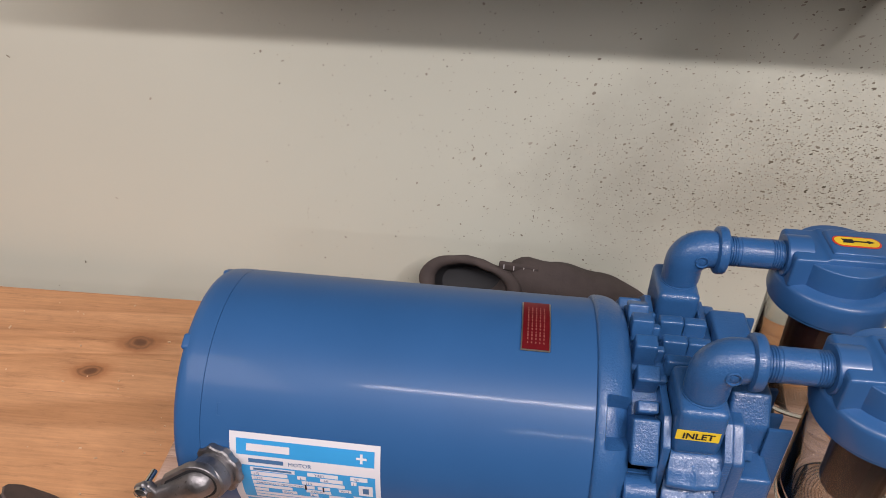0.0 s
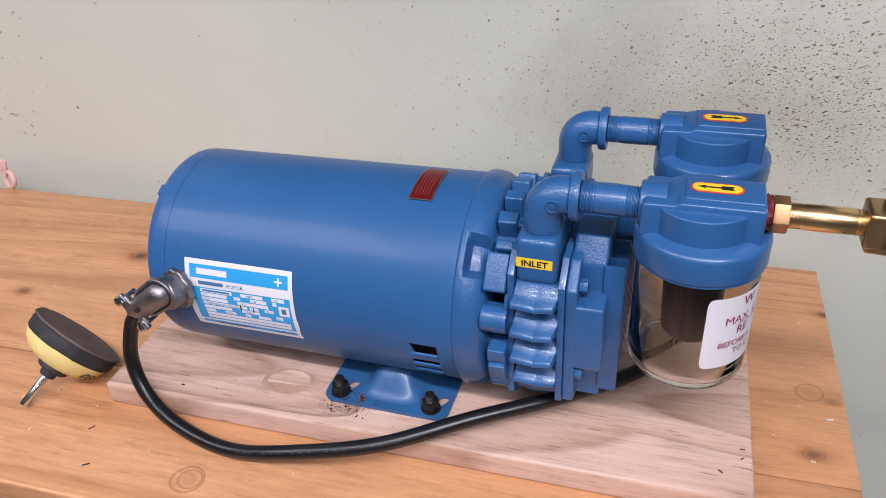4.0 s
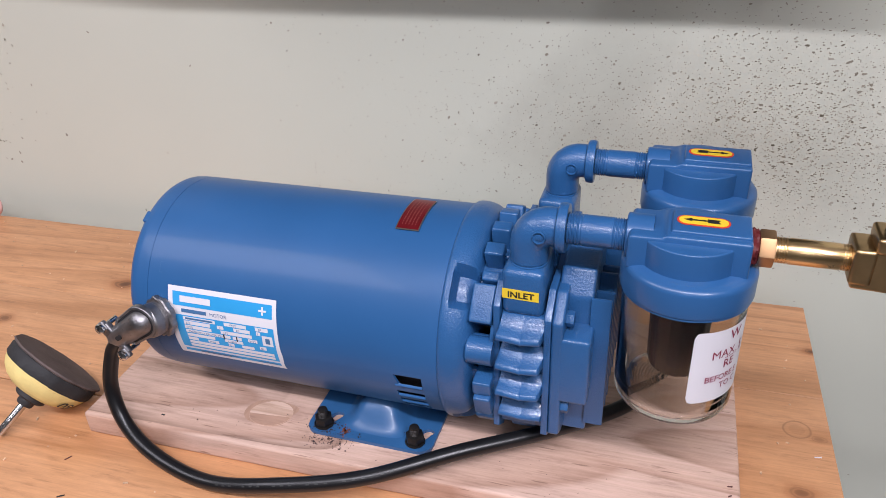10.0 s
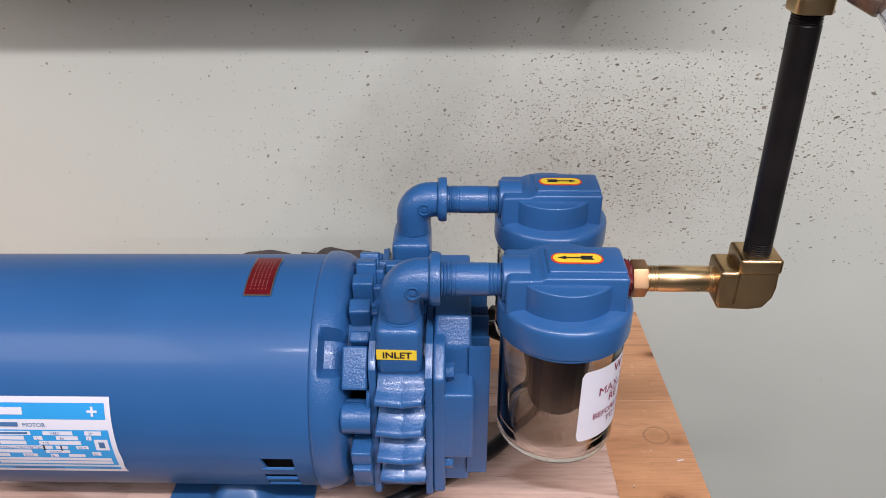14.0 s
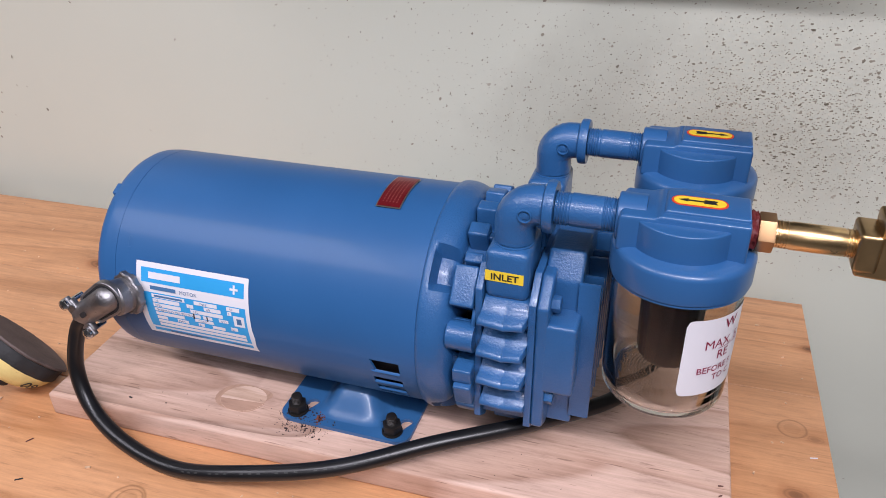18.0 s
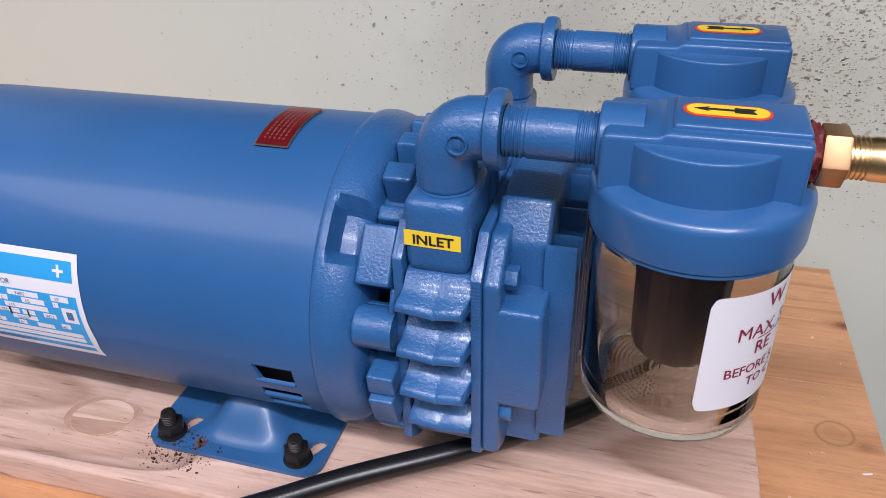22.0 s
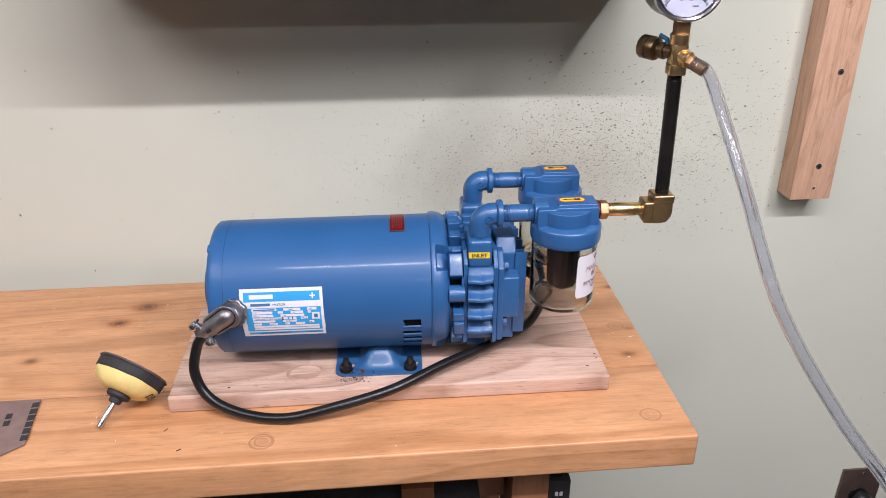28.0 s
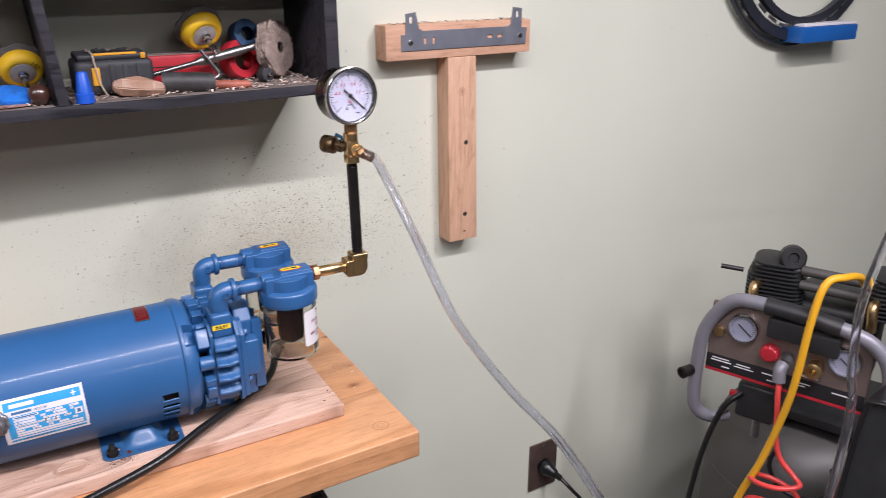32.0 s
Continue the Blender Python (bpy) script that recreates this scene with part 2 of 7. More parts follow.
BLUE = (0.0255, 0.1035, 0.264)
M_SHELL = surface("blue_enamel", BLUE, 0.42, vary=0.09, big=7, fine=420, relief=0.04, depth=0.0003, coat=0.13, spec=0.30, coat_rough=0.10)
M_CAST = surface("blue_painted_casting", BLUE, 0.30, vary=0.10, big=20, fine=820, relief=0.38, depth=0.0010, coat=0.18)
M_BLUE_SMOOTH = surface("blue_painted_diecast", (0.0265, 0.105, 0.270), 0.36, vary=0.04, big=14, fine=300, relief=0.05, depth=0.0003, coat=0.2)
# flat black put where holes, gaps and recesses would lie in shade
M_HOLE_SHADE = surface("flat_black_shade", (0.012, 0.012, 0.014), 0.7, relief=0.0)
M_WALL = surface("sage_wall_paint", (0.622, 0.634, 0.535), 0.62, vary=0.035, big=2.2, fine=260, relief=0.10, depth=0.0006)
# a faint, uneven brown-grey darkening of the wall colour behind the pump head
wall_nodes, wall_links = M_WALL.node_tree.nodes, M_WALL.node_tree.links
wall_colour = wall_nodes["Principled BSDF"].inputs["Base Color"]
plain_paint = wall_colour.links[0].from_socket
wall_at = wall_nodes.new("ShaderNodeTexCoord")
wall_xyz = wall_nodes.new("ShaderNodeSeparateXYZ")
wall_links.new(wall_at.outputs["Object"], wall_xyz.inputs[0])
tint_x = math_node(wall_nodes, wall_links, "MULTIPLY", math_node(wall_nodes, wall_links, "SUBTRACT", wall_xyz.outputs[0], 0.16), 1 / 0.22)
tint_z = math_node(wall_nodes, wall_links, "MULTIPLY", math_node(wall_nodes, wall_links, "SUBTRACT", wall_xyz.outputs[2], 1.035), 1 / 0.095)
tint_d = math_node(wall_nodes, wall_links, "SQRT", math_node(wall_nodes, wall_links, "ADD", math_node(wall_nodes, wall_links, "MULTIPLY", tint_x, tint_x), math_node(wall_nodes, wall_links, "MULTIPLY", tint_z, tint_z)))
tint_d = math_node(wall_nodes, wall_links, "ADD", tint_d, math_node(wall_nodes, wall_links, "MULTIPLY", math_node(wall_nodes, wall_links, "SUBTRACT", noise_tex(wall_nodes, wall_links, wall_at.outputs["Object"], 16, 6, 0.7), 0.5), 1.3))
wall_links.new(mix(wall_nodes, wall_links, ramp(wall_nodes, wall_links, tint_d, [(0.0, (0.42,) * 3), (0.45, (0.26,) * 3), (1.0, (0.0,) * 3)]), plain_paint, (0.36, 0.345, 0.285)), wall_colour)
# ceiling, unseen walls and floor: colours darkened to cut bounced light
M_CEIL = surface("dimmed_ceiling_paint", (0.24, 0.235, 0.23), 0.8, vary=0.03, big=2, fine=80, relief=0.2, depth=0.001)
M_WALL_DIM = surface("bounce_cut_wall_paint", (0.07, 0.07, 0.062), 0.7, vary=0.08, big=2, fine=200, relief=0.1, depth=0.0006)
M_FLOOR = surface("grey_concrete", (0.10, 0.097, 0.094), 0.75, vary=0.18, big=3, fine=60, relief=0.3, depth=0.001)
M_BLACK_RUBBER = surface("black_rubber", (0.008, 0.008, 0.009), 0.30, vary=0.2, big=30, fine=300, relief=0.1, depth=0.0002, spec=0.45)
M_BLACK_PIPE = surface("black_iron_pipe", (0.018, 0.015, 0.014), 0.34, metal=0.35, vary=0.3, big=40, fine=250, relief=0.2, depth=0.0002)
M_BLACK_STEEL = surface("black_oxide_steel", (0.02, 0.018, 0.017), 0.38, metal=0.5, vary=0.3, big=60, fine=400, relief=0.2, depth=0.0002)
M_BRASS = surface("polished_brass", (0.76, 0.53, 0.27), 0.28, metal=1.0, vary=0.07, big=60, fine=300, relief=0.04, depth=0.0001)
M_BRASS_DULL = surface("dull_brass", (0.55, 0.375, 0.185), 0.34, metal=1.0, vary=0.16, big=50, fine=240, relief=0.1, depth=0.0002)
M_BRASS_ROSE = surface("rose_brass", (0.50, 0.305, 0.160), 0.48, metal=1.0, vary=0.08, big=60, fine=300, relief=0.04, depth=0.0001)
M_ZINC = surface("cast_zinc", (0.30, 0.29, 0.295), 0.46, metal=1.0, vary=0.22, big=90, fine=420, relief=0.5, depth=0.0006, dirt=(0.16, 0.15, 0.15), dirt_at=0.60)
M_STEEL = surface("bright_steel", (0.60, 0.60, 0.60), 0.22, metal=1.0, vary=0.1, big=40, fine=400, relief=0.05, depth=0.0001)
M_WHITE = surface("white_label", (0.73, 0.71, 0.74), 0.42, vary=0.02, big=20, fine=200, relief=0.02, depth=0.0001)
M_OFF_WHITE = surface("worn_white_plate", (0.60, 0.57, 0.57), 0.5, vary=0.12, big=60, fine=300, relief=0.05)
M_CYAN = surface("label_blue_ink", (0.035, 0.33, 0.68), 0.42, vary=0.04, big=30, fine=200, relief=0.0)
M_CYAN_DARK = surface("label_dark_blue_ink", (0.06, 0.16, 0.32), 0.5, relief=0.0)
M_BLACK_INK = surface("black_ink", (0.015, 0.014, 0.016), 0.5, relief=0.0)
M_RED_INK = surface("dark_red_ink", (0.22, 0.012, 0.045), 0.5, relief=0.0)
M_YELLOW = surface("yellow_tape", (0.83, 0.58, 0.035), 0.4, vary=0.04, big=40, fine=200, relief=0.0)
M_ORANGE_EDGE = surface("red_orange_ink", (0.70, 0.06, 0.03), 0.4, relief=0.0)
M_RED_PLATE = surface("red_foil_plate", (0.20, 0.012, 0.018), 0.3, metal=0.45, vary=0.15, big=60, fine=200, relief=0.05)
M_PLATE_EDGE = surface("bare_aluminium", (0.55, 0.50, 0.44), 0.35, metal=0.9, relief=0.0)
M_SEALANT = surface("red_thread_sealant", (0.12, 0.012, 0.014), 0.6, vary=0.3, big=200, fine=500, relief=0.6, depth=0.0006)
M_ELEMENT = surface("dark_brown_moulded_filter", (0.032, 0.015, 0.015), 0.32, spec=0.3, vary=0.35, big=60, fine=300, relief=0.2, depth=0.0003)
M_GLASS = clear("clear_glass", (0.86, 0.86, 0.835), 0.0, 1.30)
M_FROSTED = clear("frosted_grey_glass", (0.87, 0.84, 0.80), 0.12, 1.12)
M_VINYL = clear("clear_vinyl", (0.84, 0.85, 0.91), 0.03, 1.38)
M_VINYL.node_tree.nodes["Principled BSDF"].inputs["Transmission Weight"].default_value = 0.975
M_FOOT = surface("blue_gloss_enamel", (0.027, 0.102, 0.245), 0.40, vary=0.10, big=30, fine=220, relief=0.16, depth=0.0004, coat=0.12)
M_RUST = surface("rust", (0.17, 0.045, 0.018), 0.8, vary=0.4, big=300, relief=0.2)
M_FILINGS = surface("iron_filings", (0.03, 0.018, 0.02), 0.6, vary=0.5, big=300, relief=0.0)
M_FLECK, fleck_nodes, fleck_links, fleck_bsdf = material("dried_splatter")
fleck_links.new(ramp(fleck_nodes, fleck_links, fleck_nodes.new("ShaderNodeNewGeometry").outputs["Random Per Island"], [(0.0, (0.17, 0.15, 0.11)), (0.2, (0.29, 0.262, 0.20)), (0.6, (0.37, 0.34, 0.27)), (1.0, (0.47, 0.44, 0.36))]), fleck_bsdf.inputs["Base Color"])
fleck_bsdf.inputs["Roughness"].default_value = 0.7
M_BENCH = wood("honey_pine_bench", (0.680, 0.355, 0.176), (0.590, 0.290, 0.130), (0.39, 0.170, 0.066), "X", 0.40, bands=6.0, wear=0.18, coat=0.18, figure=9.0, pores=0.30, blotch=0.62,
    knots=[(-0.352, -0.101, 0.0105, 0.95), (-0.378, -0.139, 0.0085, 0.95), (0.229, -0.264, 0.0065, 0.65), (0.253, -0.105, 0.0040, 0.9),
           (-0.455, -0.215, 0.006, 0.7), (-0.445, -0.405, 0.010, 0.7), (0.246, -0.210, 0.004, 0.4)],
    rings=[(-0.177, -0.380, 0.0130), (-0.1755, -0.3795, 0.0095), (0.217, -0.375, 0.0115), (0.232, -0.203, 0.0105)])
M_BOARD = wood("raw_pine_board", (0.69, 0.490, 0.400), (0.55, 0.352, 0.260), (0.33, 0.180, 0.118), "X", 0.62, bands=5.5, figure=3.2, pores=0.65, blotch=0.40, heart=(-0.20, 0.055, 0.168, 0.0505), loops=[(-0.30, 0.045, 0.16, 13.8), (0.42, 0.075, 0.12, 22.0)],
    knots=[(-0.075, 0.035, 0.007, 0.22)])
M_STRIP = wood("fir_strip", (0.67, 0.415, 0.28), (0.62, 0.37, 0.24), (0.50, 0.275, 0.165), "Z", 0.6, bands=22.0,
    rings=[(0.268, -0.003, 0.0075)], knots=[(0.268, -0.003, 0.0030, 0.5)])
M_STRIP_BAR = wood("fir_crossbar", (0.65, 0.385, 0.265), (0.60, 0.345, 0.225), (0.48, 0.245, 0.15), "X", 0.6, bands=14.0)
M_LEG = wood("brown_stained_leg", (0.26, 0.11, 0.05), (0.22, 0.09, 0.04), (0.14, 0.05, 0.02), "Z", 0.5)
M_SHELF = wood("black_stained_plywood", (0.046, 0.044, 0.053), (0.020, 0.019, 0.025), (0.005, 0.005, 0.007), "X", 0.62, bands=20.0, wear=0.0)
M_SHELF.node_tree.nodes["Principled BSDF"].inputs["Specular IOR Level"].default_value = 0.22

# ---- building tools ----
def thing(name, at, label, category, group="", kind="", spot=None):
    """An empty at the thing's base. Its parts are given in the frame `spot` (the world, or the room's wall)."""
    ob = new(name)
    ob.empty_display_size = 0.02
    ob.matrix_world = (spot or Matrix()) @ Matrix.Translation(at)
    BASE[ob.name] = Vector(at)
    return tagged(ob, label, category, group, kind)


BASE = {}


def part(name, bm, mat, parent=None, label="", smooth=38, kind=""):
    """Links a bmesh as one mesh object under a thing or a part."""
    mesh = bpy.data.meshes.new(name)
    bm.normal_update()
    bm.to_mesh(mesh)
    bm.free()
    for p in mesh.polygons:
        p.use_smooth = True
    mesh.set_sharp_from_angle(angle=radians(smooth))
    mesh.materials.append(mat)
    ob = new(name, mesh)
    if parent is not None:
        at = BASE[parent.name]
        mesh.transform(Matrix.Translation(-at))
        ob.parent = parent
        BASE[ob.name] = at
    return tagged(ob, label, "", "", kind)


def solid(name, bm, mat, at, label, category, group="", kind="", spot=None, smooth=38):
    """A thing that is one mesh."""
    ob = part(name, bm, mat, None, "", smooth)
    ob.data.transform(Matrix.Translation(-Vector(at)))
    ob.matrix_world = (spot or Matrix()) @ Matrix.Translation(at)
    BASE[ob.name] = Vector(at)
    return tagged(ob, label, category, group, kind)


def B():
    return bmesh.new()


def box(bm, c, s, bevel=0.0, turn=None, seg=2):
    """A box with centre c and size s, its edges rounded by bevel."""
    m = Matrix.Translation(c) @ (turn or Matrix()) @ Matrix.Diagonal((*s, 1))
    made = bmesh.ops.create_cube(bm, size=1, matrix=m)["verts"]
    if bevel:
        edges = list({e for v in made for e in v.link_edges})
        bmesh.ops.bevel(bm, geom=edges, offset=bevel, segments=seg, affect="EDGES", profile=0.6)
    return bm


def span(bm, lo, hi, bevel=0.0, seg=2):
    return box(bm, [(a + b) / 2 for a, b in zip(lo, hi)], [b - a for a, b in zip(lo, hi)], bevel, None, seg)


def axes(d):
    d = Vector(d).normalized()
    u = d.orthogonal().normalized() if abs(d.z) > 0.99 or abs(d.x) > 0.99 or abs(d.y) > 0.99 else Vector((0, 0, 1)).cross(d).normalized()
    if abs(d.x) > 0.99:
        u = Vector((0, -1, 0))
    if abs(d.z) > 0.99:
        u = Vector((1, 0, 0))
    return d, u, d.cross(u)


def lathe(bm, prof, o, d, seg=48, shape=None, cut=None):
    """Turns the profile of (radius, height) pairs about the axis from o along d. shape(i, angle, r) may alter a radius; cut(i, j) leaves a face out."""
    d, u, v = axes(d)
    o = Vector(o)
    rows = []
    for i, (r, h) in enumerate(prof):
        if r <= 1e-7:
            rows.append([bm.verts.new(o + d * h)])
            continue
        row = []
        for k in range(seg):
            a = 2 * math.pi * k / seg
            rr = shape(i, a, r) if shape else r
            row.append(bm.verts.new(o + d * h + (u * math.cos(a) + v * math.sin(a)) * rr))
        rows.append(row)
    for i in range(len(rows) - 1):
        a, b = rows[i], rows[i + 1]
        for k in range(seg):
            n = (k + 1) % seg
            if cut and cut(i, k):
                continue
            if len(a) == 1 and len(b) > 1:
                bm.faces.new((a[0], b[k], b[n]))
            elif len(b) == 1 and len(a) > 1:
                bm.faces.new((a[k], b[0], a[n]))
            elif len(a) > 1:
                bm.faces.new((a[k], b[k], b[n], a[n]))
    bmesh.ops.recalc_face_normals(bm, faces=bm.faces)
    return bm


def disc_prof(r, h0, h1, bevel=0.0):
    """A closed cylinder's profile with rounded rims."""
    if not bevel:
        return [(0, h0), (r, h0), (r, h1), (0, h1)]
    b = bevel
    return [(0, h0), (r - b, h0), (r - b * 0.3, h0 + b * 0.3), (r, h0 + b), (r, h1 - b), (r - b * 0.3, h1 - b * 0.3), (r - b, h1), (0, h1)]


def glide(points, n=8):
    """A smooth curve through points (Catmull-Rom)."""
    p = [Vector(q) for q in points]
    p = [2 * p[0] - p[1], *p, 2 * p[-1] - p[-2]]
    out = []
    for i in range(1, len(p) - 2):
        a, b, c, d = p[i - 1 : i + 3]
        for k in range(n):
            t = k / n
            out.append(0.5 * (2 * b + (c - a) * t + (2 * a - 5 * b + 4 * c - d) * t * t + (3 * b - a - 3 * c + d) * t * t * t))
    out.append(p[-2])
    return out


def tube(bm, path, r, seg=14, caps=True, closed=False):
    """A round bar or hose along path; r is a radius or a function of the way along (0 to 1)."""
    path = [Vector(p) for p in path]
    rows, u = [], None
    for i, p in enumerate(path):
        if closed:
            d = (path[(i + 1) % len(path)] - path[i - 1]).normalized()
        else:
            d = (path[min(i + 1, len(path) - 1)] - path[max(i - 1, 0)]).normalized()
        u = (d.orthogonal() if u is None else u - d * u.dot(d)).normalized()
        v = d.cross(u)
        rr = r(i / (len(path) - 1)) if callable(r) else r
        rows.append([bm.verts.new(p + (u * math.cos(2 * math.pi * k / seg) + v * math.sin(2 * math.pi * k / seg)) * rr) for k in range(seg)])
    pairs = list(zip(rows, rows[1:])) + ([(rows[-1], rows[0])] if closed else [])
    for a, b in pairs:
        for k in range(seg):
            bm.faces.new((a[k], a[(k + 1) % seg], b[(k + 1) % seg], b[k]))
    if caps and not closed:
        bm.faces.new(rows[0][::-1])
        bm.faces.new(rows[-1])
    bmesh.ops.recalc_face_normals(bm, faces=bm.faces)
    return bm


def prism(bm, outline, o, u, v, depth, bevel=0.0, seg=2):
    """The outline (pairs along u and v from o) drawn out along u x v by depth."""
    o, u, v = Vector(o), Vector(u).normalized(), Vector(v).normalized()
    w = u.cross(v)
    low = [bm.verts.new(o + u * a + v * b) for a, b in outline]
    high = [bm.verts.new(o + u * a + v * b + w * depth) for a, b in outline]
    n, faces = len(outline), []
    faces.append(bm.faces.new(low[::-1]))
    faces.append(bm.faces.new(high))
    for i in range(n):
        faces.append(bm.faces.new((low[i], low[(i + 1) % n], high[(i + 1) % n], high[i])))
    bmesh.ops.recalc_face_normals(bm, faces=faces)
    if bevel:
        edges = list({e for f in faces for e in f.edges})
        bmesh.ops.bevel(bm, geom=edges, offset=bevel, segments=seg, affect="EDGES", profile=0.6)
    return bm


def hexagon(r):
    return [(r * math.cos(math.radians(60 * k)), r * math.sin(math.radians(60 * k))) for k in range(6)]


def rounded(w, h, r, n=5):
    """A rectangle's outline with rounded corners, about its middle."""
    out = []
    for cx, cy, a0 in ((w / 2 - r, h / 2 - r, 0), (-w / 2 + r, h / 2 - r, 90), (-w / 2 + r, -h / 2 + r, 180), (w / 2 - r, -h / 2 + r, 270)):
        out += [(cx + r * math.cos(math.radians(a0 + 90 * k / n)), cy + r * math.sin(math.radians(a0 + 90 * k / n))) for k in range(n + 1)]
    return out


def threads(bm, o, d, r, h0, h1, pitch=0.0014, depth=0.0006, seg=28):
    """A run of thread crests on a pipe's end."""
    prof, h = [(r - depth, h0)], h0
    while h + pitch <= h1 + 1e-6:
        prof += [(r - depth, h + pitch * 0.15), (r, h + pitch * 0.45), (r, h + pitch * 0.6), (r - depth, h + pitch * 0.9)]
        h += pitch
    return lathe(bm, prof, o, d, seg)


def letters(text, size, align="LEFT", bold=0.0):
    """Flat letters in the built-in font, as a bmesh in x and y."""
    curve = bpy.data.curves.new("letters", "FONT")
    curve.body, curve.size, curve.align_x, curve.resolution_u = text, size, align, 2
    curve.offset = bold * size
    ob = bpy.data.objects.new("letters", curve)
    scene.collection.objects.link(ob)
    mesh = bpy.data.meshes.new_from_object(ob.evaluated_get(bpy.context.evaluated_depsgraph_get()))
    bm = bmesh.new()
    bm.from_mesh(mesh)
    bpy.data.objects.remove(ob)
    bpy.data.curves.remove(curve)
    bpy.data.meshes.remove(mesh)
    return bm


def join(bm, other):
    """Adds a copy of another bmesh, which is freed."""
    mesh = bpy.data.meshes.new("tmp")
    other.to_mesh(mesh)
    other.free()
    bm.from_mesh(mesh)
    bpy.data.meshes.remove(mesh)
    return bm


def moved(bm, m):
    bmesh.ops.transform(bm, matrix=m, verts=bm.verts)
    return bm


def sheet(w, h, nx=1, ny=1, x=0.0, y=0.0):
    """A flat grid from (x, y), w by h."""
    bm = B()
    vs = [[bm.verts.new((x + w * i / nx, y + h * j / ny, 0)) for i in range(nx + 1)] for j in range(ny + 1)]
    for j in range(ny):
        for i in range(nx):
            bm.faces.new((vs[j][i], vs[j][i + 1], vs[j + 1][i + 1], vs[j + 1][i]))
    return bm


def rolled(bm, centre, r, x0, angle0):
    """Wraps flat work (x along, y up) on a cylinder along x, whose front faces -y; y = 0 lies at angle0 above the middle."""
    for v in bm.verts:
        a = angle0 + v.co.y / r
        rr = r + v.co.z
        v.co = Vector((x0 + v.co.x, centre[0] - rr * math.cos(a), centre[1] + rr * math.sin(a)))
    return bm


def wrapped(bm, cx, cy, r, z0, angle0):
    """Wraps flat work on an upright cylinder; x = 0 lies at angle0 to the right of its front."""
    for v in bm.verts:
        a = angle0 + v.co.x / r
        rr = r + v.co.z
        v.co = Vector((cx + rr * math.sin(a), cy - rr * math.cos(a), z0 + v.co.y))
    return bm

# ---- the room ----
def slab(name, lo, hi, mat, label, category):
    bm = span(B(), lo, hi)
    ob = part(name, bm, mat)
    ob.matrix_world = ROOM.copy()
    return tagged(ob, label, category, "", "structure")


slab("wall_north", (-2.6, 0.0, 0.0), (2.80, 0.12, 2.42), M_WALL, "sage green painted workshop wall with brown splatter", "wall")
# closing walls out of view, far darker than the sage wall to bounce little light
slab("wall_east", (2.80, -3.4, 0.0), (2.92, 0.12, 2.42), M_WALL_DIM, "unseen side wall, painted dark to cut bounced light", "wall")
slab("wall_west", (-2.72, -3.4, 0.0), (-2.6, 0.12, 2.42), M_WALL_DIM, "unseen side wall, painted dark to cut bounced light", "wall")
slab("wall_south", (-2.72, -3.52, 0.0), (2.92, -3.4, 2.42), M_WALL_DIM, "unseen wall behind the camera, painted dark to cut bounced light", "wall")
slab("floor", (-2.72, -3.52, -0.1), (2.92, 0.12, 0.0), M_FLOOR, "bare grey concrete workshop floor", "floor")
slab("ceiling", (-2.72, -3.52, 2.42), (2.92, 0.12, 2.52), M_CEIL, "unseen grey ceiling, darkened to cut bounced light", "ceiling")

# the ceiling fixtures, all unseen; the widest housing belongs to the added fill panel
for x, y, half_x, half_y in ((0.605, -0.66, 0.475, 0.045), (-1.25, -0.70, 0.63, 0.53), (-0.13, -0.66, 0.245, 0.045), (1.15, -1.05, 0.045, 0.47), (0.30, -2.30, 0.34, 0.08)):
    fixture = thing("ceiling_light_fixture", (x, y, 2.42), "unseen light housing on the ceiling", "ceiling light", "ceiling lights")
    part("housing", span(B(), (x - half_x, y - half_y, 2.398), (x + half_x, y + half_y, 2.42), 0.004), M_CEIL, fixture)

# ---- the bench and the board ----
bench = thing("workbench", (0, 0, 0), "honey-coloured pine workbench with knots and round plugs", "workbench", spot=ROOM)
BX0, BX1, BY0, BY1 = -1.30, 0.2545, -0.412, -0.040
for i in range(3):
    y0, y1 = BY0 + (BY1 - BY0) * i / 3, BY0 + (BY1 - BY0) * (i + 1) / 3
    part("plank", span(B(), (BX0, y0 + 0.00003, 0.862), (BX1, y1 - 0.00003, 0.9), 0.0005 if i != 0 else 0.0028, 3), M_BENCH, bench)
for x in (0.075, -1.15):
    for y in (-0.36, -0.09):
        part("leg", span(B(), (x, y - 0.02, 0.0), (x + 0.04, y + 0.045, 0.86), 0.002), M_LEG, bench, "brown stained square post")
part("apron", span(B(), (-1.11, -0.345, 0.775), (0.074, -0.327, 0.861), 0.001), M_LEG, bench)
part("rail", span(B(), (-1.11, -0.07, 0.775), (0.074, -0.052, 0.861), 0.001), M_LEG, bench)

BOARD = pose(0.046, 0.2625, 0.9, 0, 0, 1.3)
board = solid("base_board", span(B(), (-0.2325, 0.0, 0.0), (0.2305, 0.184, 0.019), 0.0026, 3), M_BOARD, (0, 0, 0), "raw pale pine board lying on the bench", "board", spot=BOARD)

# ---- the vacuum pump: motor, pump head, two filters ----
AY, AZ, R = 0.3505, 0.9985, 0.0722
# the motor stands a touch askew to the pump head
SKEW = Matrix.Translation((0.087, AY, AZ)) @ Matrix(((1, 0.016, -0.017, 0), (-0.016, 1, 0, 0), (0.017, 0, 1, 0), (0, 0, 0, 1))) @ Matrix.Translation((-0.087, -AY, -AZ))


pump = thing("vacuum_pump", (0.05, AY, 0.919), "blue electric motor with bolted-on rotary vane vacuum pump, on the board", "vacuum pump")

# shell, with two louvred vents cut low in its front
VX = [-0.1215, -0.05, 0.0, 0.0575, 0.0765, 0.0882]
